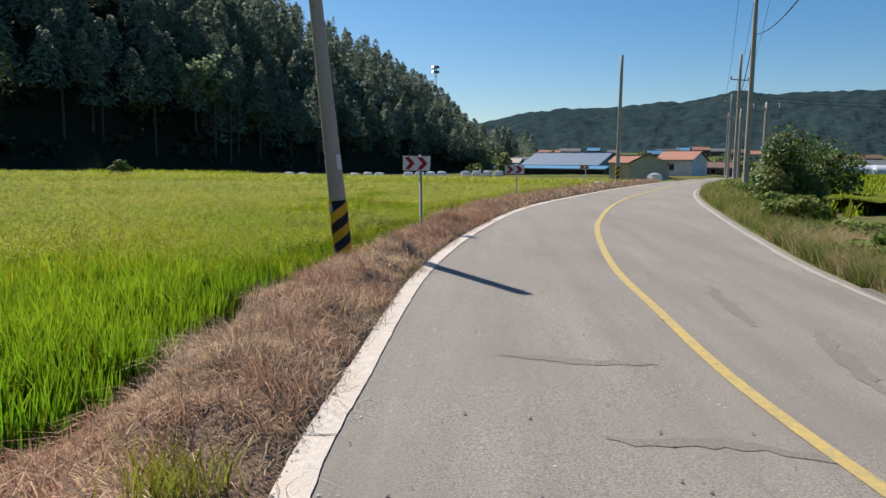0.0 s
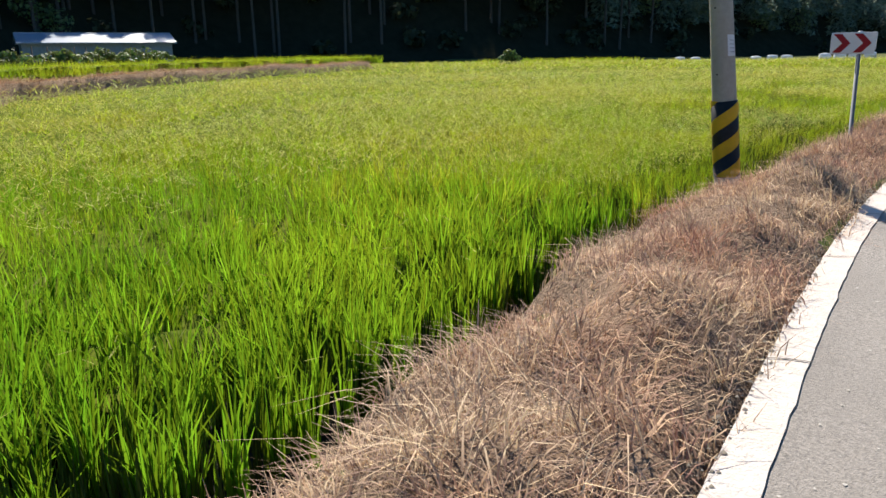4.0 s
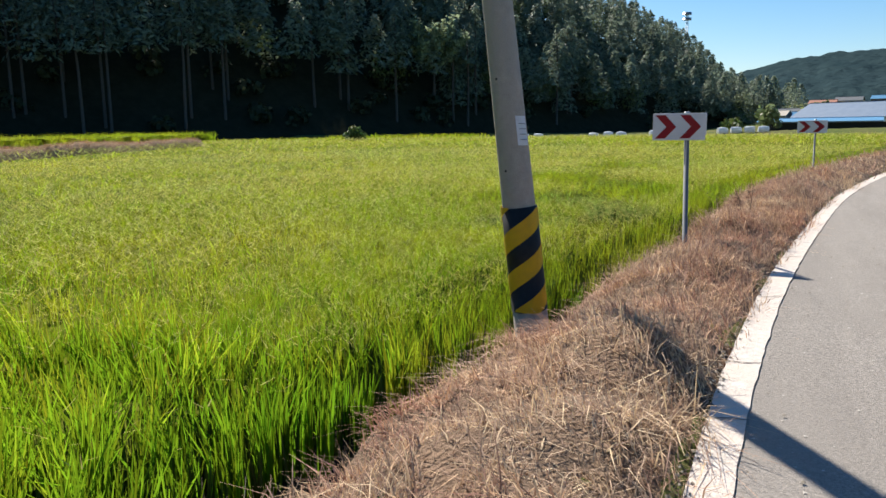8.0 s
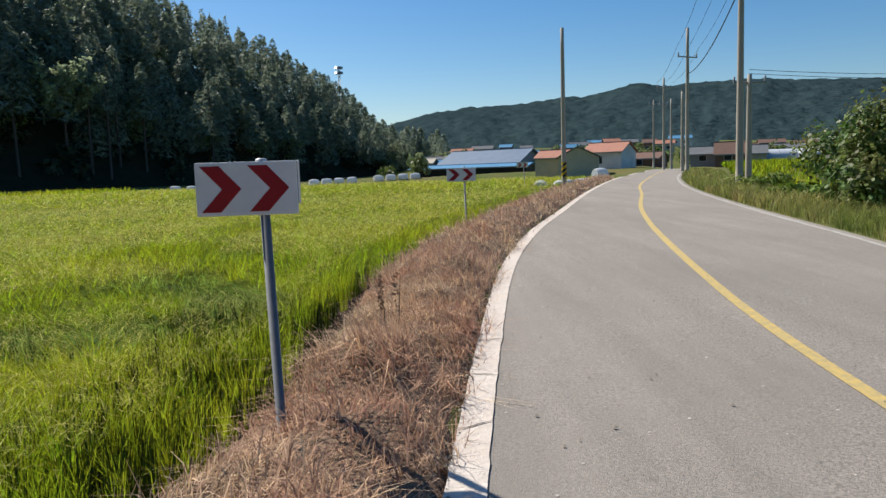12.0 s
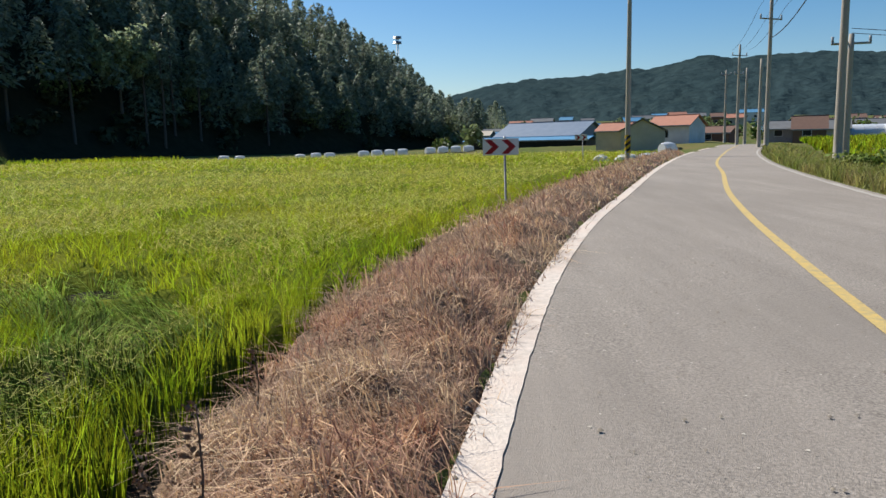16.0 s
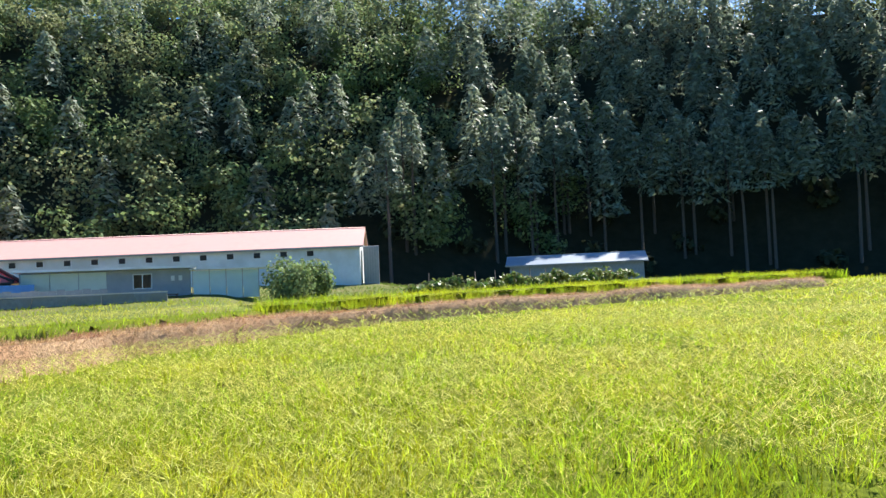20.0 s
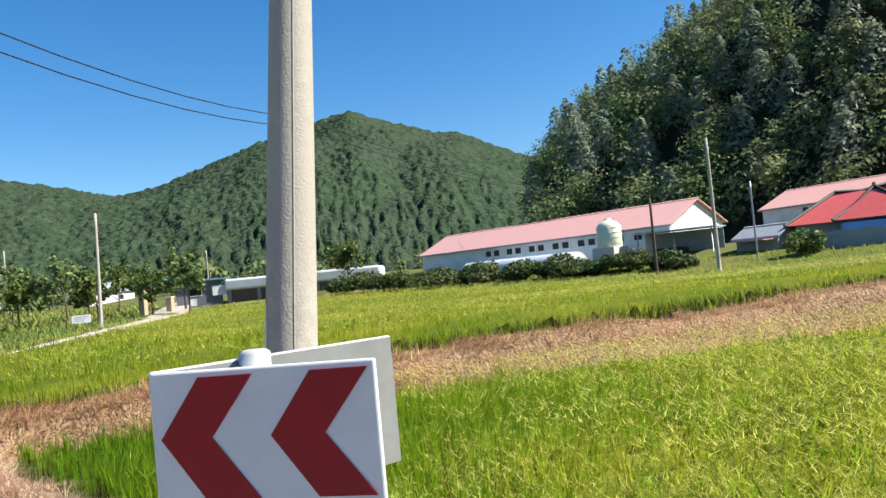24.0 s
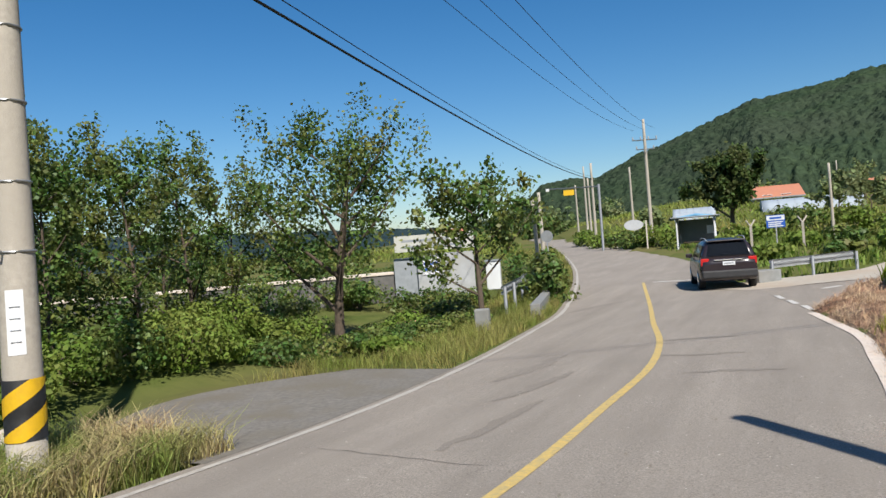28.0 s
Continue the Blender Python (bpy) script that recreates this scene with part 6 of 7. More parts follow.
M_BLOCK = mat("grey_white_wall", (0.40, 0.41, 0.42), (0.30, 0.31, 0.32), 2.0, 0.8, c3=(0.36, 0.36, 0.35), big=1.0)
# white shed with a long board beyond the trees
wsx = thing("white_pump_house", "low white pump house with a long pale signboard on top", "hut", facing(15.05, -10.9, 0.15, -2.1, -1.0))
part("wall", bx(0, 2.4, 0, 1.8, -0.4, 1.45, bevel=0.02), M_BLOCK, wsx)
part("side_wall", bx(-1.0, 0, 0.2, 1.6, -0.4, 1.35), M_GREY, wsx)
sb = part("signboard", bx(-0.9, 2.5, -0.15, -0.08, 1.62, 2.3), mat("cream_board", (0.50, 0.50, 0.45), (0.42, 0.42, 0.38), 3.0, 0.6), wsx, "long cream signboard")
for k in range(2):
    part("text_bar", bx(-0.6, 1.9 - 0.5 * k, -0.156, -0.15, 1.76 + 0.26 * k, 1.86 + 0.26 * k), M_GREY, sb)
part("door_panel", bx(0.2, 0.95, -0.03, 0, 0.6, 1.3), M_SIGNW, wsx)
for k in range(2):
    part("text_bar", bx(0.28, 0.85, -0.036, -0.03, 0.75 + 0.25 * k, 0.87 + 0.25 * k), M_BLUE, wsx)
wb = thing("white_cabinet", "small white metal cabinet beside the rail", "cabinet", facing(12.3, -12.6, 0.1, -1, -0.3))
part("body", bx(-0.3, 0.3, -0.25, 0.25, -0.2, 1.0, bevel=0.02), M_WALLW, wb)
part("top", bx(-0.34, 0.34, -0.29, 0.29, 1.0, 1.06), M_GREY, wb)
rw = thing("retaining_wall", "long dark stone retaining wall behind the trees", "wall", facing(24.0, -4.0, 0.0, -8.0, -7.0))
part("wall", bx(-6, 12, 0, 0.5, -0.5, 0.85, bevel=0.05), mat("dark_stone", (0.10, 0.10, 0.10), (0.15, 0.14, 0.13), 5.0, 0.9, 0.8, 20), rw)
part("coping", bx(-6.1, 12.1, -0.06, 0.56, 0.85, 0.97, bevel=0.02), M_CONC, rw)

M_VINYL2 = mat("aged_vinyl", (0.36, 0.41, 0.46), (0.28, 0.32, 0.37), 1.0, 0.5)
# distant houses and tunnels
for i, (x, y, w, d, e, r, wm, rm, lab) in enumerate((
    (2.6, -96.0, 6.2, 5, 1.7, 3.1, M_GREY, M_ROOFO, "farmhouse with orange tiled roof up the valley"),
    (-14.0, -118.0, 9, 6, 2.4, 4.0, M_WALLW, M_ROOFO, "small house with orange roof among trees"),
    (-22.0, -126.0, 9, 6, 2.4, 3.8, M_WALLW, M_GREY, "grey-roofed house among trees"),
    (-52.0, -150.0, 10, 7, 2.8, 4.6, M_WALLW, M_GREY, "pale house at the foot of the mountain"),
    (-75.0, -165.0, 10, 7, 2.8, 4.6, M_WALLW, M_ROOFB, "blue-roofed house at the foot of the mountain"),
    (48.0, -84.0, 3.8, 4, 1.2, 2.1, M_WALLW, M_ROOFO, "orange-roofed house beside the valley road"),
)):
    gable_house("distant_house", lab, (x + w / 2, y), (x - w / 2, y - 1.5), d, gz(x, y) - (1.0 if i == 0 else 0.4), e, r, wm, rm, 0.4, [(w * 0.3, 0.9, 1.2, 1.0), (w * 0.7, 0.9, 1.2, 1.0)], "house")
for x, y, L, w, h in ((4.0, -80.0, 11, 5, 2.0), (14.2, -78.0, 5, 5, 2.0), (-10.0, -84.0, 8, 4, 2.0)):
    g = thing("greenhouse", "long greenhouse under pale blue-white vinyl", "greenhouse", facing(x, y, gz(x, y) - 0.5, -1, -0.1), group="greenhouses up the valley")
    tunnel(g, L, w, h, M_VINYL2)

# village ahead
M_BEIGE = mat("beige_render", (0.55, 0.49, 0.40), (0.46, 0.41, 0.33), 1.5, 0.85)
M_TILE = mat("faded_orange_roof", (0.44, 0.20, 0.13), (0.36, 0.16, 0.11), 1.0, 0.7)
M_BROWN = mat("brown_brick", (0.20, 0.12, 0.09), (0.15, 0.09, 0.07), 3.0, 0.9)
M_SLATE = mat("dull_slate_roof", (0.16, 0.17, 0.18), (0.12, 0.125, 0.13), 1.0, 0.8)
gable_house("village_house", "beige gabled house at the end of the field", (25.1, 98.7), (27.5, 107.3), 4.8, 0.8, 1.9, 3.1, M_BEIGE, mat("drab_sheet_roof", (0.30, 0.27, 0.24), (0.24, 0.215, 0.19), 1.0, 0.7), 0.3, [(1.4, 0.6, 0.8, 1.0), (3.6, 0.8, 1.2, 0.8)], "house")
gable_house("village_house", "low wing with a faded orange roof", (18.6, 105.0), (22.0, 102.6), 4.0, 0.8, 1.9, 2.8, M_BEIGE, M_TILE, 0.2, [], "house")
gable_house("village_house", "small house with a bright orange roof behind the beige one", (27.2, 113.5), (31.4, 109.8), 5.0, 0.9, 2.5, 3.7, M_WALLW, M_TILE, 0.3, [(2.2, 0.9, 1.2, 1.0)], "house")
gable_house("village_house", "long low brown brick house by the road", (36.0, 129.0), (42.0, 124.5), 5.0, 0.9, 1.5, 2.4, M_BROWN, M_BROWN, 0.3, [(1.5, 0.5, 0.9, 0.8), (4.5, 0.5, 0.9, 0.8)], "house")
gable_house("warehouse", "wide warehouse with a blue-grey metal roof", (8.5, 139.5), (20.6, 130.8), 11.0, 0.7, 1.7, 4.0, M_GREY, mat("pale_blue_roof", (0.19, 0.24, 0.31), (0.14, 0.19, 0.26), 1.0, 0.5), 0.6, [(3, 0.3, 2.0, 1.2), (9, 0.3, 2.4, 1.3)], "warehouse")
# Solid near-black walls stand for the shed's shaded inside.
gable_house("village_shed", "low shed with shade-black walls and a bright blue roof edge", (3.4, 130.5), (20.3, 120.8), 4.0, 0.7, 1.15, 1.55, M_DARK, M_ROOFB, 0.5, [], "shed")
gable_house("village_house", "dark grey house beyond the paddy across the road", (44.5, 118.0), (48.0, 116.3), 5.0, 1.0, 1.7, 2.7, M_GREY, M_SLATE, 0.3, [(1.7, 0.7, 1.0, 0.8)], "house")
gable_house("village_house", "brown brick gabled house beyond the paddy", (46.2, 113.4), (49.8, 111.7), 4.5, 1.0, 1.6, 3.2, M_BROWN, M_BROWN, 0.25, [(1.7, 0.7, 1.0, 0.8)], "house")
gable_house("village_house", "small slate-roofed house among the greenhouses", (52.0, 122.0), (57.0, 119.5), 5.0, 1.0, 1.6, 2.8, M_BEIGE, M_SLATE, 0.25, [(2.0, 0.6, 1.0, 0.8)], "house")
vg = np.random.default_rng(41)
roofs = ((M_SLATE, "house with a dull slate roof in the far village"), (M_TILE, "house with a faded orange roof in the far village"), (M_BROWN, "brown house in the far village"), (M_ROOFB, "house with a small blue roof in the far village"), (M_BEIGE, "pale flat-toned house in the far village"))
for k in range(34):
    az = math.radians(-2 + 40 * (k + 0.7 * vg.random()) / 34)
    r = 175 + 150 * vg.random()
    x, y = 1 + math.sin(az) * r, 14 + math.cos(az) * r
    w = 4.5 + 4.0 * vg.random()
    rm, lab = roofs[int(vg.integers(0, 5))]
    e = 1.8 + 0.9 * vg.random()
    gable_house("village_house", lab, (x - w / 2, y), (x + w / 2, y - 3 + 4 * vg.random()), 5.0, gz(x, y), e, e + 1.2, (M_WALLW, M_BEIGE, M_BROWN)[int(vg.integers(0, 3))], rm, 0.3, [(w * 0.3, 0.7, 1.0, 0.8), (w * 0.7, 0.7, 1.0, 0.8)], "house")
for x, y, L in ((57.5, 123.5, 10), (63.0, 121.0, 9), (70.0, 117.0, 10), (61.0, 131.0, 14)):
    g = thing("greenhouse", "low white vinyl greenhouse beyond the field", "greenhouse", facing(x, y, gz(x, y) + 0.2, 1, -0.35), group="greenhouses beyond the field")
    tunnel(g, L, 4, 1.5, M_VINYL)

# mobile mast on the hill's shoulder
mast = thing("radio_mast", "steel radio mast with two platforms on the hill shoulder", "mast", pose(-21.4, 344.7, 22.5))
for a in range(3):
    t = a * math.tau / 3
    part("leg", tb([(0.9 * math.cos(t), 0.9 * math.sin(t), 0), (0.45 * math.cos(t), 0.45 * math.sin(t), 25.5)], 0.14, 6), M_STEEL, mast)
for z in np.arange(12, 25, 1.5):
    q = 0.9 - 0.45 * z / 25.5
    part("brace", tb([(q * math.cos(k * math.tau / 3), q * math.sin(k * math.tau / 3), z + (k % 2)) for k in range(4)], 0.08, 5), M_STEEL, mast)
for z in (22.8, 25.0):
    part("platform", tb([(0, 0, z), (0, 0, z + 0.9)], 1.9, 12), M_STEEL, mast)


# wrapped silage bales at the field's far edge
M_BALE = mat("bale_wrap", (0.80, 0.82, 0.84), (0.70, 0.72, 0.75), 3.0, 0.4, trans=0.35)


def bale(x, y, r, L, az):
    s = thing("silage_bale", "white plastic-wrapped silage bale", "bale", facing(x, y, gz(x, y) + r * 0.6, math.cos(az), math.sin(az)), group="white bales at the field's end")
    zz = np.linspace(-L / 2, L / 2, 7)
    part("wrap", tb([(q, 0.02 * math.sin(9 * q), 0.015 * math.cos(7 * q)) for q in zz], [r * 0.82, r * 0.97, r, r * 1.01, r, r * 0.97, r * 0.82], 20), M_BALE, s)


for x, y in ((-17.5, 105.2), (-15.6, 105.4), (-14.0, 105.8), (-9.8, 106.0), (-8.2, 106.2), (-6.6, 106.2), (-5.0, 106.4), (-1.6, 107.2), (0.0, 107.6), (1.6, 107.4), (3.2, 107.8), (-25, 105.5), (-27, 105.5)):
    bale(x, y, 0.42, 1.25, 0.2 + 0.3 * math.sin(x * 3))
for x, y in ((10.2, 60.5), (11.6, 61.0), (12.4, 62.2), (13.6, 63.0), (14.6, 64.8), (16.0, 66.4)):
    bale(x, y, 0.5, 1.1, 0.9 + 0.4 * math.sin(x * 5))


# ---------------------------------------------------------------- trees and shrubs near the road
def tree(name, label, x, y, h, spread, leaves, leaf, seed, m=None, trunk_r=0.09, fork=0.3, limbs=7, z=None, group="", open_crown=0.5, bent=None):
    """A small tree: tapered bent trunk, limbs and twigs, and single leaves round the twigs."""
    g = np.random.default_rng(seed)
    z = gz(x, y) if z is None else z
    s = thing(name, label, "tree", pose(x, y, z), group=group)
    bend = bent or g.normal(size=2) * 0.06
    ax = lambda t: Vector((bend[0] * h * t * t, bend[1] * h * t * t, h * t))
    part("trunk", tb([ax(t) for t in (-0.04, 0.1, 0.25, 0.5, 0.72, 0.9)], [trunk_r * 1.25, trunk_r, trunk_r * 0.85, trunk_r * 0.5, trunk_r * 0.28, trunk_r * 0.1], 10), M_BARK, s, "rough grey-brown trunk")
    tips = []
    for k in range(limbs):
        t0 = fork + (0.85 - fork) * k / limbs
        az = k * 2.4 + g.normal() * 0.4
        L = spread * (1.1 - 0.6 * k / limbs) * (0.8 + 0.4 * g.random())
        a = ax(t0)
        d = Vector((math.cos(az), math.sin(az), 0.55 + 0.5 * g.random()))
        p1, p2 = a + d * L * 0.5, a + d * L + Vector((0, 0, 0.12 * L))
        part("branch", tb([a, p1, p2], [trunk_r * (0.5 - 0.2 * k / limbs), trunk_r * 0.24, trunk_r * 0.06], 6), M_BARK, s)
        for j in range(5):
            q = a.lerp(p2, 0.35 + 0.15 * j)
            e = Vector(g.normal(size=3)) * 0.4 * spread * 0.6 + Vector((0, 0, 0.15 * spread))
            tips.append((q, q + e))
    tips += [(ax(0.8), ax(1.0) + Vector(g.normal(size=3)) * 0.2 * spread) for _ in range(4)]
    per = max(leaves // len(tips), 1)
    c = []
    for a, b in tips:
        u = g.random((per, 1)) ** 0.7
        c.append(np.array(a) * (1 - u) + np.array(b) * u + g.normal(size=(per, 3)) * spread * 0.09 * (0.4 + open_crown))
    v, f = tufts(np.concatenate(c), leaf, 0.2)
    me = mesh_np("crown", v, f, m or M_LEAF2)
    o = new("crown", me)
    o.parent = s
    return s


def shrub(name, label, x, y, r, h, n, leaf, seed, m=None, z=None, lobes=8, group="", category="bush"):
    g = np.random.default_rng(seed)
    z = gz(x, y) if z is None else z
    s = thing(name, label, category, pose(x, y, z), group=group)
    la, lr = g.random(lobes) * math.tau, r * np.sqrt(g.random(lobes)) * 0.7
    lz = h * (0.3 + 0.5 * g.random(lobes)) * (1.1 - 0.5 * lr / r)
    k = g.integers(0, lobes, n)
    d = g.normal(size=(n, 3))
    d /= np.linalg.norm(d, axis=1)[:, None]
    rr = (0.32 + 0.22 * g.random(lobes))[k][:, None] * (0.55 + 0.5 * g.random(n))[:, None]
    c = np.stack([lr[k] * np.cos(la[k]), lr[k] * np.sin(la[k]), lz[k]], -1) + d * rr * (r, r, h * 0.8)
    c[:, 2] = np.maximum(c[:, 2], 0.03)
    v, f = tufts(c, leaf, 0.3, out=d * 0.6)
    o = new("leaves", mesh_np("leaves", v, f, m or M_LEAF2))
    o.parent = s
    bm = bmesh.new()
    for q in range(5):
        tube(bm, [(0, 0, -0.05), (lr[q] * 0.5 * math.cos(la[q]), lr[q] * 0.5 * math.sin(la[q]), lz[q] * 0.6), (lr[q] * math.cos(la[q]), lr[q] * math.sin(la[q]), lz[q])], [0.03, 0.02, 0.01], 5)
    part("stems", bm, M_BARK, s)
    return s


# across the road from the leaning pole
tree("persimmon_tree", "open-crowned fruit tree with yellowing leaves behind the rail", 10.8, 1.5, 5.3, 2.3, 9500, 0.050, 11, trunk_r=0.13, fork=0.2, limbs=12, bent=(-0.2, 0.05))
k = 0
for x, y, h, sp in ((13.6, 3.4, 5.0, 1.5), (15.2, 5.2, 4.6, 1.3), (14.4, 7.2, 5.2, 1.5), (12.9, 5.6, 4.4, 1.3), (16.8, 8.6, 5.4, 1.6), (13.4, 9.4, 4.9, 1.4), (17.5, 4.4, 5.2, 1.6), (14.0, 1.6, 4.2, 1.4), (16.2, 1.8, 4.6, 1.5), (19.5, 7.0, 5.6, 1.8), (12.4, 8.0, 4.0, 1.2), (18.5, 11.0, 5.2, 1.6), (15.5, 11.5, 5.0, 1.5)):
    k += 1
    tree("orchard_tree", "slender young fruit tree in the roadside orchard", x, y, h, sp, 5000, 0.044, 20 + k, trunk_r=0.06, fork=0.15, limbs=8, group="young trees of the orchard", m=M_LEAF2 if k % 3 else M_LEAF)
for k, (x, y, r, h) in enumerate(((10.9, 3.6, 1.6, 0.9), (11.6, 5.8, 1.5, 1.1), (10.2, 1.6, 1.4, 0.7), (12.4, 1.8, 1.4, 1.0), (9.4, -0.8, 1.3, 0.6), (13.0, 3.9, 1.6, 1.4), (12.0, 7.8, 1.6, 1.5), (11.4, 9.6, 1.5, 1.4), (13.6, 6.6, 1.7, 1.7), (9.0, 2.6, 1.1, 0.5), (9.6, -3.2, 1.3, 0.7), (10.8, -1.6, 1.4, 0.7), (14.8, -1.0, 1.6, 0.9), (16.5, 0.5, 1.8, 1.3), (13.2, 11.2, 1.7, 1.6))):
    shrub("vine_shrub", "low tangle of green vines and weeds under the trees", x, y, r, h, 4200, 0.046, 60 + k, M_GRASS if k % 2 else M_LEAF2, group="weeds under the orchard")
shrub("rail_shrub", "straggly bush growing through the guard rail", 8.9, -9.2, 1.2, 1.5, 1100, 0.09, 90)
shrub("rail_shrub", "straggly bush growing through the guard rail", 9.6, -11.6, 1.3, 1.7, 1000, 0.10, 91)
for k, (x, y, r, h) in enumerate(((13.6, -8.2, 1.4, 1.1), (12.2, -9.6, 1.2, 0.9), (15.8, -7.4, 1.6, 1.3), (17.6, -9.0, 1.6, 1.5), (14.2, -14.6, 1.6, 1.9), (16.6, -14.0, 1.8, 2.2), (19.5, -12.5, 2.0, 2.2), (11.6, -6.4, 1.2, 0.8), (13.0, -17.5, 1.4, 1.7), (11.0, -13.6, 1.1, 1.3), (18.6, -4.6, 1.9, 1.8), (21.5, -8.0, 2.0, 2.1))):
    shrub("rank_bush", "dark rank bush round the pump house", x, y, r, h, 2000, 0.065, 800 + k, M_LEAF2, group="bushes round the pump house")
shrub("dead_brush", "heap of brown cut branches in the weeds", 9.9, -1.2, 0.9, 0.55, 600, 0.07, 92, M_STRAW)

# farm bushes and trees
M_HEDGE = mat("dark_hedge_leaves", (0.075, 0.115, 0.03), (0.04, 0.07, 0.02), 0.8, 0.6, c3=(0.12, 0.13, 0.05), big=0.5, island=0.5, trans=0.3, spec=0.15)
shrub("garden_tree", "round leafy shrub tree before the barn", -51.9, 21.5, 2.6, 4.0, 5200, 0.12, 101, M_LEAF)
shrub("garden_bush", "dense clipped bush by the farm fence", -48.5, -3.0, 1.4, 1.7, 1300, 0.12, 102)
for k, (x, y, r, h) in enumerate(((-47.5, -15.5, 2.2, 2.4), (-46.5, -18.5, 2.0, 1.8), (-47.0, -21.5, 2.3, 2.6), (-46.0, -26.0, 2.6, 2.4), (-45.5, -30.0, 2.6, 2.6), (-45.0, -35.0, 2.8, 2.8), (-44.0, -40.0, 3.0, 3.2), (-46.5, -11.8, 1.8, 1.9), (-43.0, -45.0, 3.0, 3.6), (-49.0, -33.0, 2.4, 3.0))):
    shrub("hedge_bush", "dark leafy bush along the farmyard edge", x, y, r * 1.15, h * 0.62, 3000, 0.14, 110 + k, M_HEDGE, group="bushes along the farmyard")
for k in range(14):
    x, y = -58 - 1.2 * k, 31 + 2.2 * k
    shrub("low_shrub", "low green garden shrubs under the forest edge", x, y, 1.5, 1.0 + 0.3 * (k % 3), 420, 0.17, 130 + k, M_LEAF2, group="low shrubs under the forest")
for k in range(9):
    x, y = -61 - 2.6 * k, 33 + 3.0 * k
    fp = solo("garden_stake", tb([(0, 0, -0.2), (0, 0, 1.7)], 0.06, 6), M_BARK, "weathered wooden garden stake", "stake", group="garden stakes", m=pose(x, y, gz(x, y)))
shrub("field_bush", "lone round bush on the field's far bank", -36.0, 73.5, 1.3, 2.0, 900, 0.13, 150)
for k, (x, y) in enumerate(((-46.5, -52.0), (-42.0, -56.0), (-30.5, -58.5))):
    tree("yard_tree", "broad leafy tree beside the farm buildings", x, y, 5.0, 2.2, 1500, 0.2, 160 + k, trunk_r=0.13)
# orchard rows up the valley
k = 0
for x, y in ((-20, -52), (-17, -50), (-14, -53), (-11, -50), (-8, -54), (-5, -51), (-21, -58), (-15, -60), (-9, -60), (-3, -58), (-25, -62), (-12, -66), (-18, -68), (-6, -68), (-24, -50), (-27, -49)):
    k += 1
    tree("orchard_tree", "leafy fruit tree in the orchard up the valley", x, y, 3.6 + 0.8 * (k % 3), 1.7, 900, 0.19, 200 + k, trunk_r=0.09, limbs=6, group="orchard up the valley", m=M_LEAF2 if k % 2 else M_LEAF)
tree("shade_tree", "large dark round-crowned tree behind the bus shelter", 5.7, -55.3, 6.9, 3.1, 9000, 0.19, 230, M_HEDGE, 0.22, 0.2, 10)
shrub("corner_shrub", "dark conical shrub by the junction", 14.0, -60.0, 1.6, 3.2, 900, 0.2, 231, M_LEAF)
for k, (x, y, r, h) in enumerate(((0.5, -52, 2.2, 2.6), (-3, -46, 2.0, 2.2), (10.5, -44.5, 2.4, 1.8), (13.5, -46.5, 2.4, 1.6), (3.6, -44.0, 2.0, 1.5), (-5.5, -36.0, 2.2, 1.6), (-2.5, -33.0, 2.0, 1.2), (0.5, -34.0, 1.6, 1.0), (5.0, -34.5, 1.6, 1.0), (-9.0, -38.0, 2.0, 1.6), (16.5, -52.0, 2.4, 1.6), (20.0, -58.0, 2.4, 1.6), (-1.2, -23.0, 1.6, 0.9), (1.8, -24.5, 1.5, 0.8), (-3.8, -26.0, 1.6, 1.0), (4.5, -27.0, 1.6, 0.9))):
    shrub("weed_bank", "rank green weeds and reeds on the bank behind the junction", x, y, r, h, 800, 0.15, 240 + k, M_GRASS if k % 3 else M_LEAF2, group="weeds behind the junction")
for k in range(16):
    t = k / 15
    x, y = 33 + 14 * t + 4 * math.sin(k * 2.1), -16 - 36 * t + 3 * math.cos(k * 1.7)
    shrub("field_hedge", "dark leafy bush in the hedge beyond the orchard", x, y, 2.0, 2.2 + 0.8 * math.sin(k * 1.3), 700, 0.17, 700 + k, M_LEAF2, group="hedge beyond the orchard")
# trees among the village houses ahead
vt = np.random.default_rng(77)
for k in range(64):
    a = math.radians(-1 + 42 * vt.random())
    r = 96 + 190 * vt.random() ** 0.8
    x, y = 1 + math.sin(a) * r, 14 + math.cos(a) * r
    if x < right_edge(y) + 9 and x > left_edge(y) - 3 and y < 125:
        continue
    if 14 < x < 34 and 92 < y < 118:
        continue
    shrub("village_tree", "dark rounded tree between the village houses", x, y, 1.8 + 1.6 * vt.random(), 2.2 + 2.2 * vt.random(), 230, 0.36, 1000 + k, M_LEAF if k % 2 else M_LEAF2, group="trees in the village", category="tree")
# valley trees at the mountain's foot
for k in range(46):
    a = 136 + 64 * rng.random()
    r = 135 + 160 * rng.random()
    x, y = CX - math.sin(math.radians(a)) * r, CY + math.cos(math.radians(a)) * r
    shrub("valley_tree", "rounded tree in the fields below the mountain", x, y, 3.2 + 1.5 * rng.random(), 4.5 + 2.5 * rng.random(), 260, 0.55, 300 + k, M_LEAF if k % 3 else M_LEAF2, group="trees below the mountain", category="tree")

tree("persimmon_tree", "low spreading fruit tree with glossy leaves behind the rail", 8.9, -3.0, 4.2, 2.0, 4200, 0.072, 13, trunk_r=0.09, fork=0.2, limbs=9)
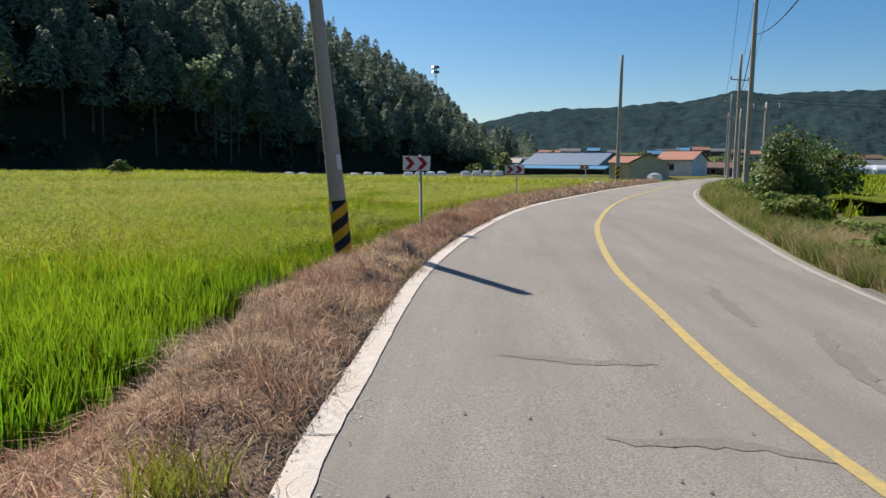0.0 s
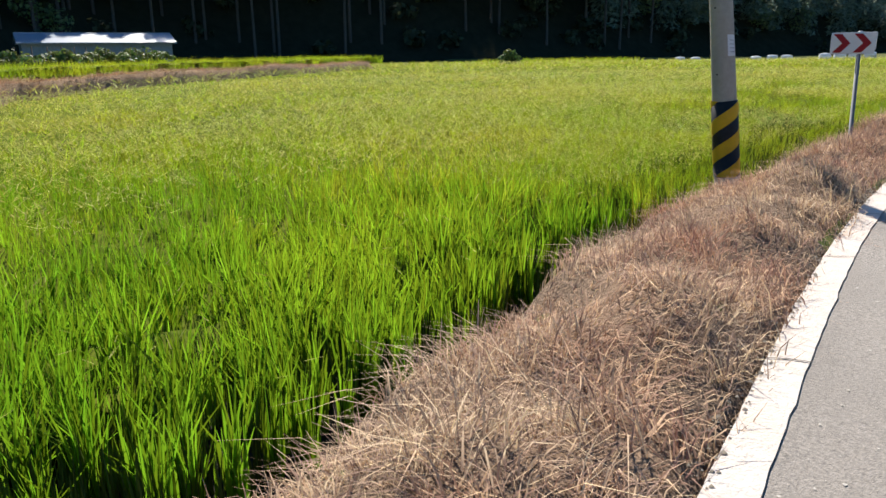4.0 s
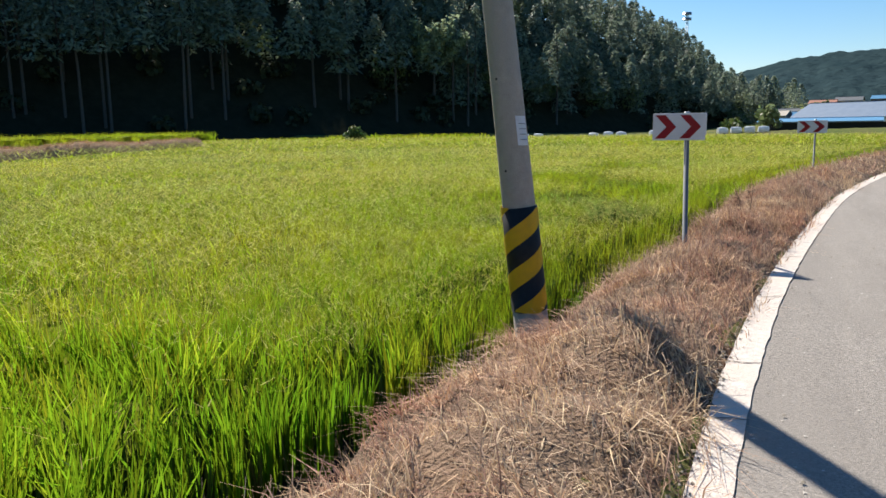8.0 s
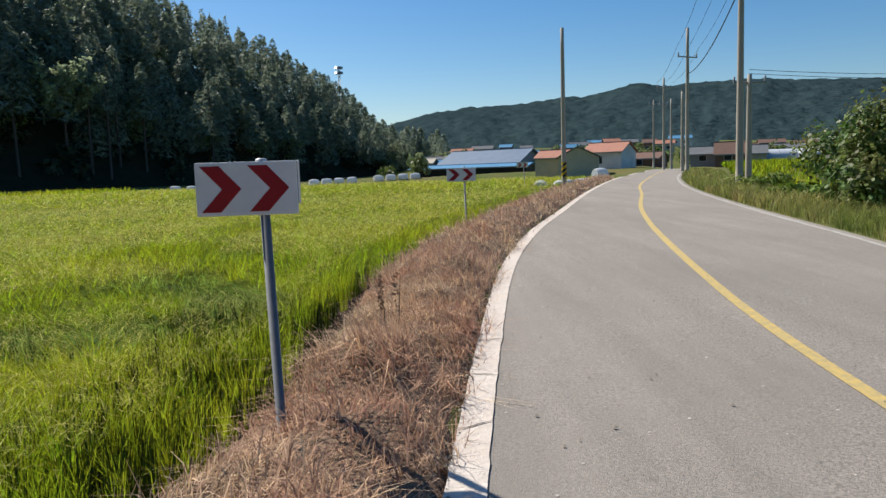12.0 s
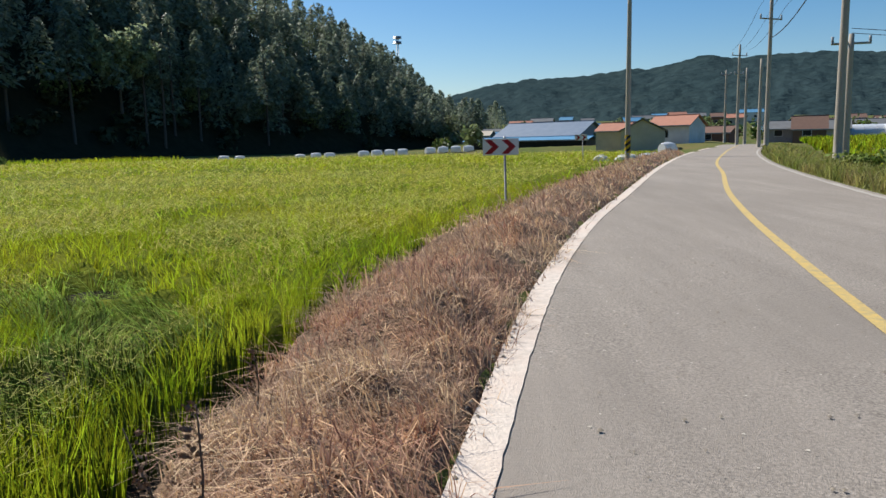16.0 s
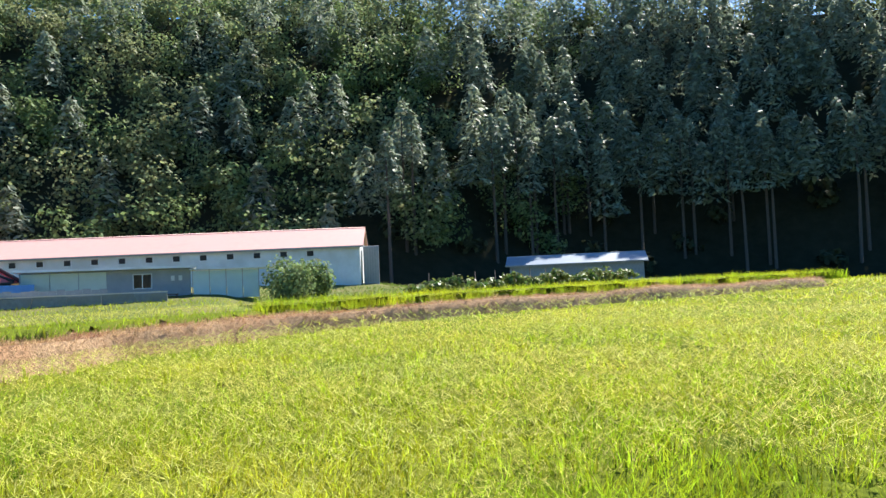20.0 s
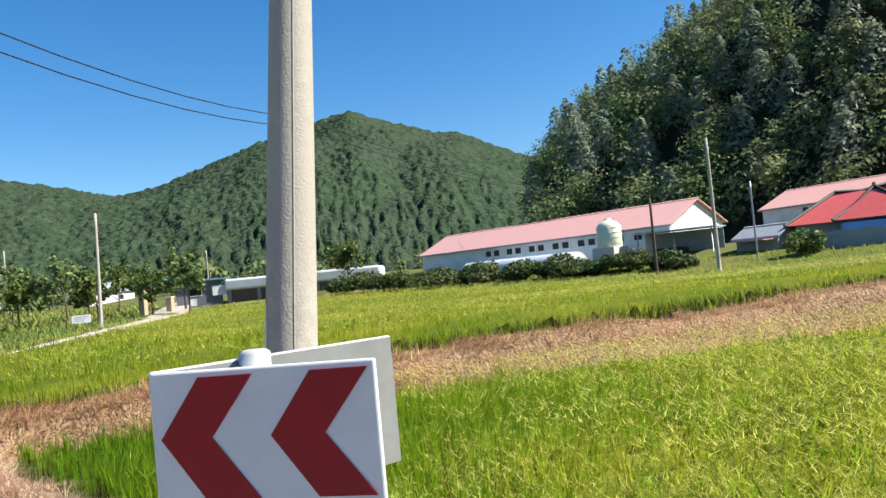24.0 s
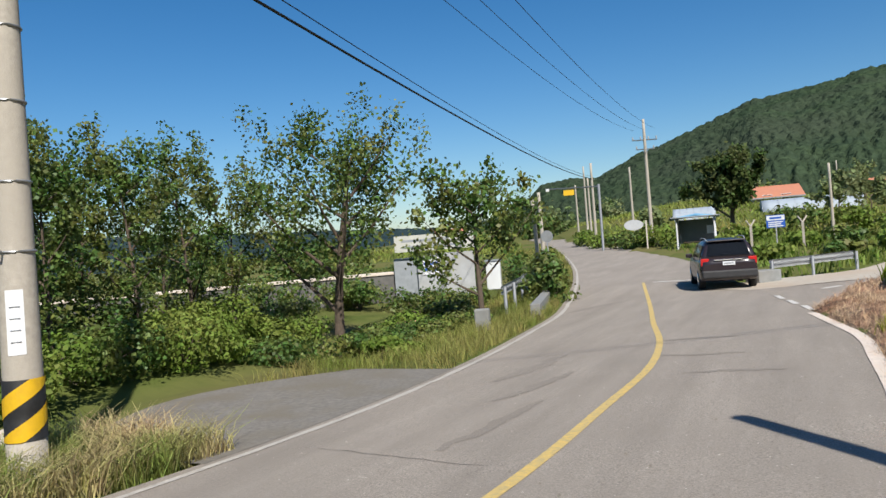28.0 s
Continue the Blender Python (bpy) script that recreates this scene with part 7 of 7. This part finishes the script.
# across the road ahead: verge bushes and the right-hand field
shrub("verge_bush", "dense round green bush on the road verge", 11.9, 28.0, 1.9, 2.6, 6500, 0.065, 400, M_LEAF2)
shrub("verge_bush", "tall leafy bush beside the far field", 15.4, 34.6, 2.4, 3.0, 5500, 0.075, 401, M_LEAF2)
for k, (x, y, r, h) in enumerate(((9.0, 20.0, 1.0, 0.7), (8.2, 16.0, 0.9, 0.6), (10.0, 24.0, 1.0, 0.7), (12.0, 32.0, 1.2, 0.7), (14.0, 38.0, 1.3, 0.8), (7.6, 13.4, 0.9, 0.6))):
    shrub("verge_weeds", "rank weeds on the road verge", x, y, r, h, 900, 0.075, 410 + k, M_GRASS, group="weeds on the verge")
chunks = []
for dens, lo_d, hi_d, hh, ww in ((200, 0, 14, 0.42, 0.012), (90, 14, 30, 0.45, 0.028), (24, 30, 75, 0.5, 0.07)):
    n = int(dens * 140 * 3.2)
    y = -60 + 140 * rng.random(n)
    x = right_edge(y) + 0.12 + 3.2 * rng.random(n) ** 1.2
    d = np.hypot(x - 0.5, y - np.clip(y, 0, 16))
    apron_hole = (y > 4.8) & (y < 11.1) & (x < right_edge(y) + 2.0 + 1.6 * np.sin(np.clip((y - 5) / 6, 0, 1) * math.pi))
    ok = (d >= lo_d) & (d < hi_d) & ~apron_hole
    x, y = x[ok], y[ok]
    n = len(x)
    base = np.stack([x, y, ground_z(x, y)], -1)
    chunks.append(blades(base, hh * (0.4 + 0.9 * rng.random(n)), rng.random(n) * math.tau, 0.2 + 0.7 * rng.random(n) ** 2, ww * (0.6 + 0.8 * rng.random(n)), 0.3, 2))
stuff("verge_grass", chunks, mat("half_dry_verge_grass", (0.25, 0.28, 0.06), (0.14, 0.19, 0.035), 1.5, 0.7, c3=(0.36, 0.30, 0.11), big=0.5, island=0.4, trans=0.4), "uneven green grass on the far road verge", "grass")
n = 15000
y = 10.4 + 6.3 * rng.random(n)
x = right_edge(y) + 0.1 + 1.9 * rng.random(n)
base = np.stack([x, y, ground_z(x, y)], -1)
stuff("dry_grass", [blades(base, 0.58 * (0.35 + 0.9 * rng.random(n)), rng.random(n) * math.tau, 0.3 + 0.6 * rng.random(n), 0.010 + 0.006 * rng.random(n), 0.3, 2)], mat("pale_dry_grass", (0.25, 0.29, 0.07), (0.14, 0.20, 0.04), 2.0, 0.8, c3=(0.55, 0.40, 0.24), big=0.9, island=0.5, trans=0.35), "half-dry tufts of tall grass beside the thick pole", "dry grass")

# green field to the right, ahead
def in_right(x, y):
    return (x - right_edge(y) > 4.0) & (y > 24) & (y < 112) & (x < 80)


x, y = jgrid(10, 80, 24, 112, 0.75)
ok = in_right(x, y)
stuff("rice_plants", [rice(x[ok], y[ok], terrain(x[ok], y[ok]) - 0.25, 5, 0.15, tall=0.8, segs=1, lodged=False)], M_RICE, "green paddy across the road", "rice")
canopy("rice_shade_sheet", 10, 80, 24, 112, 0.9, in_right, lambda x, y: 0 * y + 0.75, "dark sheet for the shaded leaves of the paddy across the road")

# green crop rows behind the junction
n = 16000
x, y = -40 + 90 * rng.random(n), -46 - 80 * rng.random(n)
ok = ((x < left_edge(y) - 2) | (x > right_edge(y) + 3)) & (dist_line(x, y, FARM_ROAD)[0] > 3)
x, y = x[ok], y[ok]
n = len(x)
base = np.stack([x, y, ground_z(x, y)], -1)
stuff("field_grass", [blades(base, 0.7 * (0.4 + rng.random(n)), rng.random(n) * math.tau, 0.2 + 0.6 * rng.random(n), 0.16 + 0.1 * rng.random(n), 0.3, 1)], mat("valley_crop", (0.22, 0.27, 0.05), (0.14, 0.20, 0.03), 0.3, 0.8, c3=(0.30, 0.28, 0.08), big=0.06, island=0.35, trans=0.3), "rough green crops and grass up the valley", "grass")
n = 9000
x, y = -30 + 40 * rng.random(n), -45 + 38 * rng.random(n)
fd, fs = dist_line(x, y, FARM_ROAD)
ok = (x < left_edge(y) - 1.5) & (fs > 0) & (fd > 1.8)
x, y = x[ok], y[ok]
n = len(x)
base = np.stack([x, y, ground_z(x, y)], -1)
stuff("field_grass", [blades(base, 0.6 * (0.4 + rng.random(n)), rng.random(n) * math.tau, 0.2 + 0.6 * rng.random(n), 0.06 + 0.04 * rng.random(n), 0.3, 2)], M_GRASS, "rank weeds between the track and the road", "grass")

n = 60000
x, y = -64 + 40 * rng.random(n), -48 + 110 * rng.random(n)
dd, ds = dist_line(x, y, DIKE)
ok = (ds > 0) & (dd > 1.4) & ~in_paddy2(x, y) & ~in_strip(x, y) & (x > -52 - 8 * (y > 20)) & (dist_line(x, y, FARM_ROAD)[0] > 2.4) & (y < 19 + 2 * rng.random(len(x)))
x, y = x[ok], y[ok]
n = len(x)
base = np.stack([x, y, ground_z(x, y)], -1)
stuff("field_grass", [blades(base, 0.26 * (0.3 + rng.random(n)), rng.random(n) * math.tau, 0.2 + 0.6 * rng.random(n), 0.05 + 0.03 * rng.random(n), 0.3, 1)], M_CROP, "uneven green grass and weeds before the farm", "grass")

n = 14000
x, y = -80 + 36 * rng.random(n), 18 + 40 * rng.random(n)
dd, ds = dist_line(x, y, DIKE)
ok = (ds > 0) & (dd > 6.2) & ~((x < -66.5) & (y < 31))
x, y = x[ok], y[ok]
n = len(x)
base = np.stack([x, y, ground_z(x, y)], -1)
stuff("field_grass", [blades(base, 0.28 * (0.3 + rng.random(n)), rng.random(n) * math.tau, 0.2 + 0.8 * rng.random(n), 0.07 + 0.05 * rng.random(n), 0.3, 1)], M_GRASS, "short dull grass between the terrace and the pines", "grass")

# pale-leaved tree that stands out of the pines
tree("pale_tree", "broad pale-leaved tree standing out before the dark pines", -53.0, 137.0, 11.0, 5.2, 5200, 0.34, 900, mat("pale_leaves", (0.36, 0.40, 0.24), (0.25, 0.30, 0.16), 0.3, 0.6, island=0.4, trans=0.4, spec=0.1), 0.25, 0.3, 9, z=8.0)

# front row of tall pines with bare trunks
for k in range(38):
    a = 12 + 66 * rng.random()
    r = float(hill_base(a)) + 1.0 + 9 * rng.random()
    x, y = hill_xy(a, r)
    z = max(float(hill_z(a, r)), gz(x, y)) - 0.2
    s = thing("pine_tree", "tall pine with a bare pale trunk at the forest edge", "tree", pose(x, y, z), group="pines at the forest edge")
    h = 18 + 3.5 * rng.random()
    part("trunk", tb([(0, 0, -0.3), (0.1 * rng.normal(), 0.1 * rng.normal(), h * 0.5), (0.2 * rng.normal(), 0.2 * rng.normal(), h * 0.95)], [0.24, 0.19, 0.06], 8), M_BARK, s, "pale bare trunk")
    c, o = pine_crown(0, 0, h * 0.62, h * 0.38, 2.7, 420)
    v, f = tufts(c, np.full(len(c), 0.44), 0.75, 0.3, out=o)
    ob = new("crown", mesh_np("crown", v, f, M_PINE))
    ob.parent = s

# ---------------------------------------------------------------- track, apron and road details
fr = along(FARM_ROAD, 0.8)
fn = np.stack([-fr[:, 3], fr[:, 2]], -1) / np.hypot(fr[:, 2], fr[:, 3])[:, None]
for i in range(3):
    fn = (fn + np.roll(fn, 1, 0) + np.roll(fn, -1, 0)) / 3 if 0 < i else fn
u = np.linspace(-1.6, 1.6, 7)
fz = lambda x, y: np.where((y > -16) & (x > left_edge(y) - 1.2), road_z(y) + 0.004, np.maximum(ground_z(x, y), road_z(y)) + 0.02)
FX, FY = fr[:, 0:1] + fn[:, 0:1] * u, fr[:, 1:2] + fn[:, 1:2] * u
tagged(new("farm_track", sheet("farm_track", FX, FY, fz(FX, FY), mat("track_concrete", (0.46, 0.42, 0.36), (0.36, 0.32, 0.27), 4.0, 0.9, 0.4, 30, (0.40, 0.33, 0.26), 0.4))), "pale dusty concrete farm track leaving the road", "track", kind="structure")
AX, AY = np.meshgrid(np.linspace(0, 1, 8), np.linspace(5.0, 11.0, 13))
AXX = right_edge(AY) - 0.05 + (2.0 + 1.6 * np.sin((AY - 5) / 6 * math.pi)) * AX
tagged(new("apron", sheet("apron", AXX, AY, road_h(AXX, AY) + 0.004, mat("apron_concrete", (0.24, 0.22, 0.195), (0.13, 0.122, 0.11), 14.0, 0.9, 0.6, 60, (0.17, 0.15, 0.12), 1.3))), "dark worn driveway apron joining the road", "apron", kind="structure")
for k, (x0, y0, x1, y1) in enumerate(((6.1, -14.4, 3.6, -14.7),)):
    bm = bx(-1.2, 1.2, -0.1, 0.1, 0, 0.004)
    solo("stop_line", bm, M_WHITE, "short white line across the lane", "road marking", kind="structure", m=facing((x0 + x1) / 2, (y0 + y1) / 2, float(road_h((x0 + x1) / 2, (y0 + y1) / 2)) + 0.004, x1 - x0, y1 - y0))
MY = np.linspace(-15.5, -1.25, 40)[:, None] + 0 * np.linspace(0, 1, 9)
MR = np.where(MY < -12.2, np.minimum(left_edge(MY) + 0.02, 1.2 + 0.879 * (MY + 12.6)), left_edge(MY) + 0.02)
MXX = MR + (mouth_b(MY) - MR) * np.linspace(0, 1, 9)
tagged(new("track_mouth", sheet("track_mouth", MXX, MY, road_z(MY) + 0.003, M_ROAD)), "grey asphalt fan where the farm track leaves the road", "road", kind="structure")
for k, (x, y, a) in enumerate(((0.46, -1.75, 1.76), (0.78, -3.4, 1.76), (1.10, -5.1, 1.76), (-0.25, -8.2, -2.2), (-1.4, -10.2, -2.2), (-2.6, -12.2, -2.2))):
    solo("lane_dash", bx(-0.45, 0.45, -0.07, 0.07, 0, 0.004), M_WHITE, "worn white dash at the mouth of the track", "road marking", kind="structure", group="dashes at the junction", m=pose(x, y, float(road_z(y)) + 0.008, 0, 0, math.degrees(a)))


def patch(name, x, y, L, w, az, m, label, wig=0.05, n=18):
    """A thin uneven strip on the asphalt: a sealed crack, a tyre scuff or a stain."""
    bm, g = bmesh.new(), np.random.default_rng(int(abs(x * 91 + y * 37)))
    d, q = Vector((math.cos(az), math.sin(az), 0)), Vector((-math.sin(az), math.cos(az), 0))
    rows, off = [], 0.0
    for i in range(n + 1):
        t = i / n - 0.5
        off += g.normal() * wig * 0.5
        ww = w * (0.35 + 0.65 * math.sin(math.pi * (i + 0.3) / (n + 0.6))) * (0.7 + 0.6 * g.random())
        row = []
        for sgn in (-1, 1):
            p = Vector((x, y, 0)) + d * t * L + q * (off + sgn * ww / 2)
            row.append(bm.verts.new((p.x, p.y, float(road_h(p.x, p.y)) + 0.004)))
        rows.append(row)
    for a, b in zip(rows, rows[1:]):
        bm.faces.new((a[0], a[1], b[1], b[0]))
    return solo(name, bm, m, label, "road stain", kind="structure")


M_CRACK = mat("crack_sealer", (0.15, 0.132, 0.114), (0.19, 0.168, 0.146), 20.0, 0.8)
M_SCUFF = mat("tyre_scuff", (0.36, 0.315, 0.27), (0.125, 0.11, 0.095), 60.0, 0.85, 0.5, 150, (0.22, 0.193, 0.166), 0.45)
for x, y, L, w, a in ((3.9, 2.2, 1.8, 0.03, 0.3), (4.4, -0.6, 2.6, 0.03, 0.1), (4.1, 10.6, 2.2, 0.025, -0.25), (5.0, 12.8, 1.6, 0.02, 0.4), (1.6, 3.1, 1.4, 0.018, 0.25), (4.6, 15.6, 2.4, 0.02, 0.1), (1.9, -3.2, 2.0, 0.03, 0.1)):
    patch("road_crack", x, y, L, w * 0.55, a, M_CRACK, "dark sealed crack across the asphalt", 0.03)
for x, y, L, w, a in ((1.45, 6.3, 1.3, 0.16, 0.05), (4.6, 5.2, 2.6, 0.30, 1.45), (4.0, 6.9, 2.2, 0.22, 1.35), (2.4, 2.6, 1.5, 0.2, 0.1), (3.6, 9.2, 2.4, 0.2, 1.5), (6.2, -6.2, 3.2, 0.3, 1.2), (2.1, 4.6, 1.4, 0.15, 0.0)):
    patch("tyre_scuff", x, y, L, w, a, M_SCUFF, "faint dark tyre scuff on the asphalt")
solo("culvert_slab", bx(-1.1, 1.1, -0.22, 0.22, -0.1, 0.16, bevel=0.03), M_CONC, "broken pale concrete slab behind the tall grass", "slab", m=facing(8.75, 11.6, -0.06, 0.5, -0.85))
# grit and clods beside the edge strip
n = 2400
y = 0.8 + 24 * rng.random(n)
x = left_edge(y) + np.where(rng.random(n) < 0.8, -0.20 + 0.23 * rng.random(n), 0.2 + 2.8 * rng.random(n))
s = 0.006 + 0.014 * rng.random(n) ** 3
V = np.array([(1, 0, 0), (-0.5, 0.8, 0), (-0.5, -0.8, 0), (0.1, 0, 0.8)])
F = np.array([(0, 1, 3), (1, 2, 3), (2, 0, 3)])
P = V[None] * s[:, None, None] + np.stack([x, y, road_h(x, y) + 0.008], -1)[:, None]
tagged(new("road_grit", mesh_np("road_grit", P.reshape(-1, 3), (np.arange(n)[:, None, None] * 4 + F).reshape(-1, 3), mat("grit", (0.16, 0.14, 0.12), (0.30, 0.26, 0.2), 40.0, 0.9))), "small stones and dry crumbs along the road edge", "grit", kind="stuff")
# ragged cracks across the concrete edge strip
for y in np.cumsum(0.8 + 2.4 * np.random.default_rng(5).random(14)) + 1.6:
    yy = float(y)
    ob = patch("strip_crack", float(left_edge(yy)) + 0.10, yy, 0.22, 0.014, 0.35 * math.sin(yy * 3), M_CRACK, "dark ragged crack across the pale edge strip", 0.012, 7)
    ob.location.z += 0.0075
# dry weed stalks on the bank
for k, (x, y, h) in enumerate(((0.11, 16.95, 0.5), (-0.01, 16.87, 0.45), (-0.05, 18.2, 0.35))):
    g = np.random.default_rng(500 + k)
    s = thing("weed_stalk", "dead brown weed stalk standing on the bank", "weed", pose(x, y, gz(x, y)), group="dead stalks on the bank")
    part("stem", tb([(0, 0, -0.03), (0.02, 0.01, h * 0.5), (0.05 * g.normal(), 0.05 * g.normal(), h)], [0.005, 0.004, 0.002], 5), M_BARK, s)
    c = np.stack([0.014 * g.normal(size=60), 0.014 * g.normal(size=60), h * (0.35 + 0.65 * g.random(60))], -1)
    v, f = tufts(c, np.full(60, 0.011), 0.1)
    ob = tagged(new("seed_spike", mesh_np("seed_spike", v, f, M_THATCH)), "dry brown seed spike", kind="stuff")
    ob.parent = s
# pale chips and crumbs pressed into the asphalt
g = np.random.default_rng(77)
n = 2600
y = -3 + 32 * g.random(n)
x = left_edge(y) + 0.22 + (right_edge(y) - left_edge(y) - 0.4) * g.random(n) ** 1.4
s = 0.004 + 0.012 * g.random(n) ** 4
spin = g.random(n) * math.tau
V = np.array([(1, 0, 0), (-0.5, 0.8, 0), (-0.5, -0.8, 0), (0.1, 0, 0.35)])
P = np.stack([V[None, :, 0] * np.cos(spin)[:, None] - V[None, :, 1] * np.sin(spin)[:, None], V[None, :, 0] * np.sin(spin)[:, None] + V[None, :, 1] * np.cos(spin)[:, None], np.repeat(V[None, :, 2], n, 0)], -1) * s[:, None, None] + np.stack([x, y, road_h(x, y) + 0.003], -1)[:, None]
tagged(new("stone_chips", mesh_np("stone_chips", P.reshape(-1, 3), (np.arange(n)[:, None, None] * 4 + F).reshape(-1, 3), mat("pale_chip", (0.62, 0.57, 0.50), (0.36, 0.32, 0.27), 40.0, 0.9))), "pale stone chips scattered over the asphalt", "grit", kind="stuff")
# live tufts among the dead grass
g = np.random.default_rng(91)
n = 200
c = np.array([(-0.74, 3.30), (-0.60, 3.42), (-0.66, 3.15)])[g.integers(0, 3, n)]
x, y = c[:, 0] + 0.07 * g.normal(size=n), c[:, 1] + 0.09 * g.normal(size=n)
base = np.stack([x, y, ground_z(x, y) + 0.01], -1)
stuff("green_tuft", [blades(base, 0.16 + 0.22 * g.random(n), g.random(n) * math.tau, 0.15 + 0.5 * g.random(n), 0.007 + 0.005 * g.random(n), 0.2, 2)], mat("yellow_green_blade", (0.38, 0.36, 0.05), (0.24, 0.25, 0.04), 3.0, 0.7, island=0.5, trans=0.35, spec=0.1), "yellow-green grass tufts growing in the dead grass", "grass")
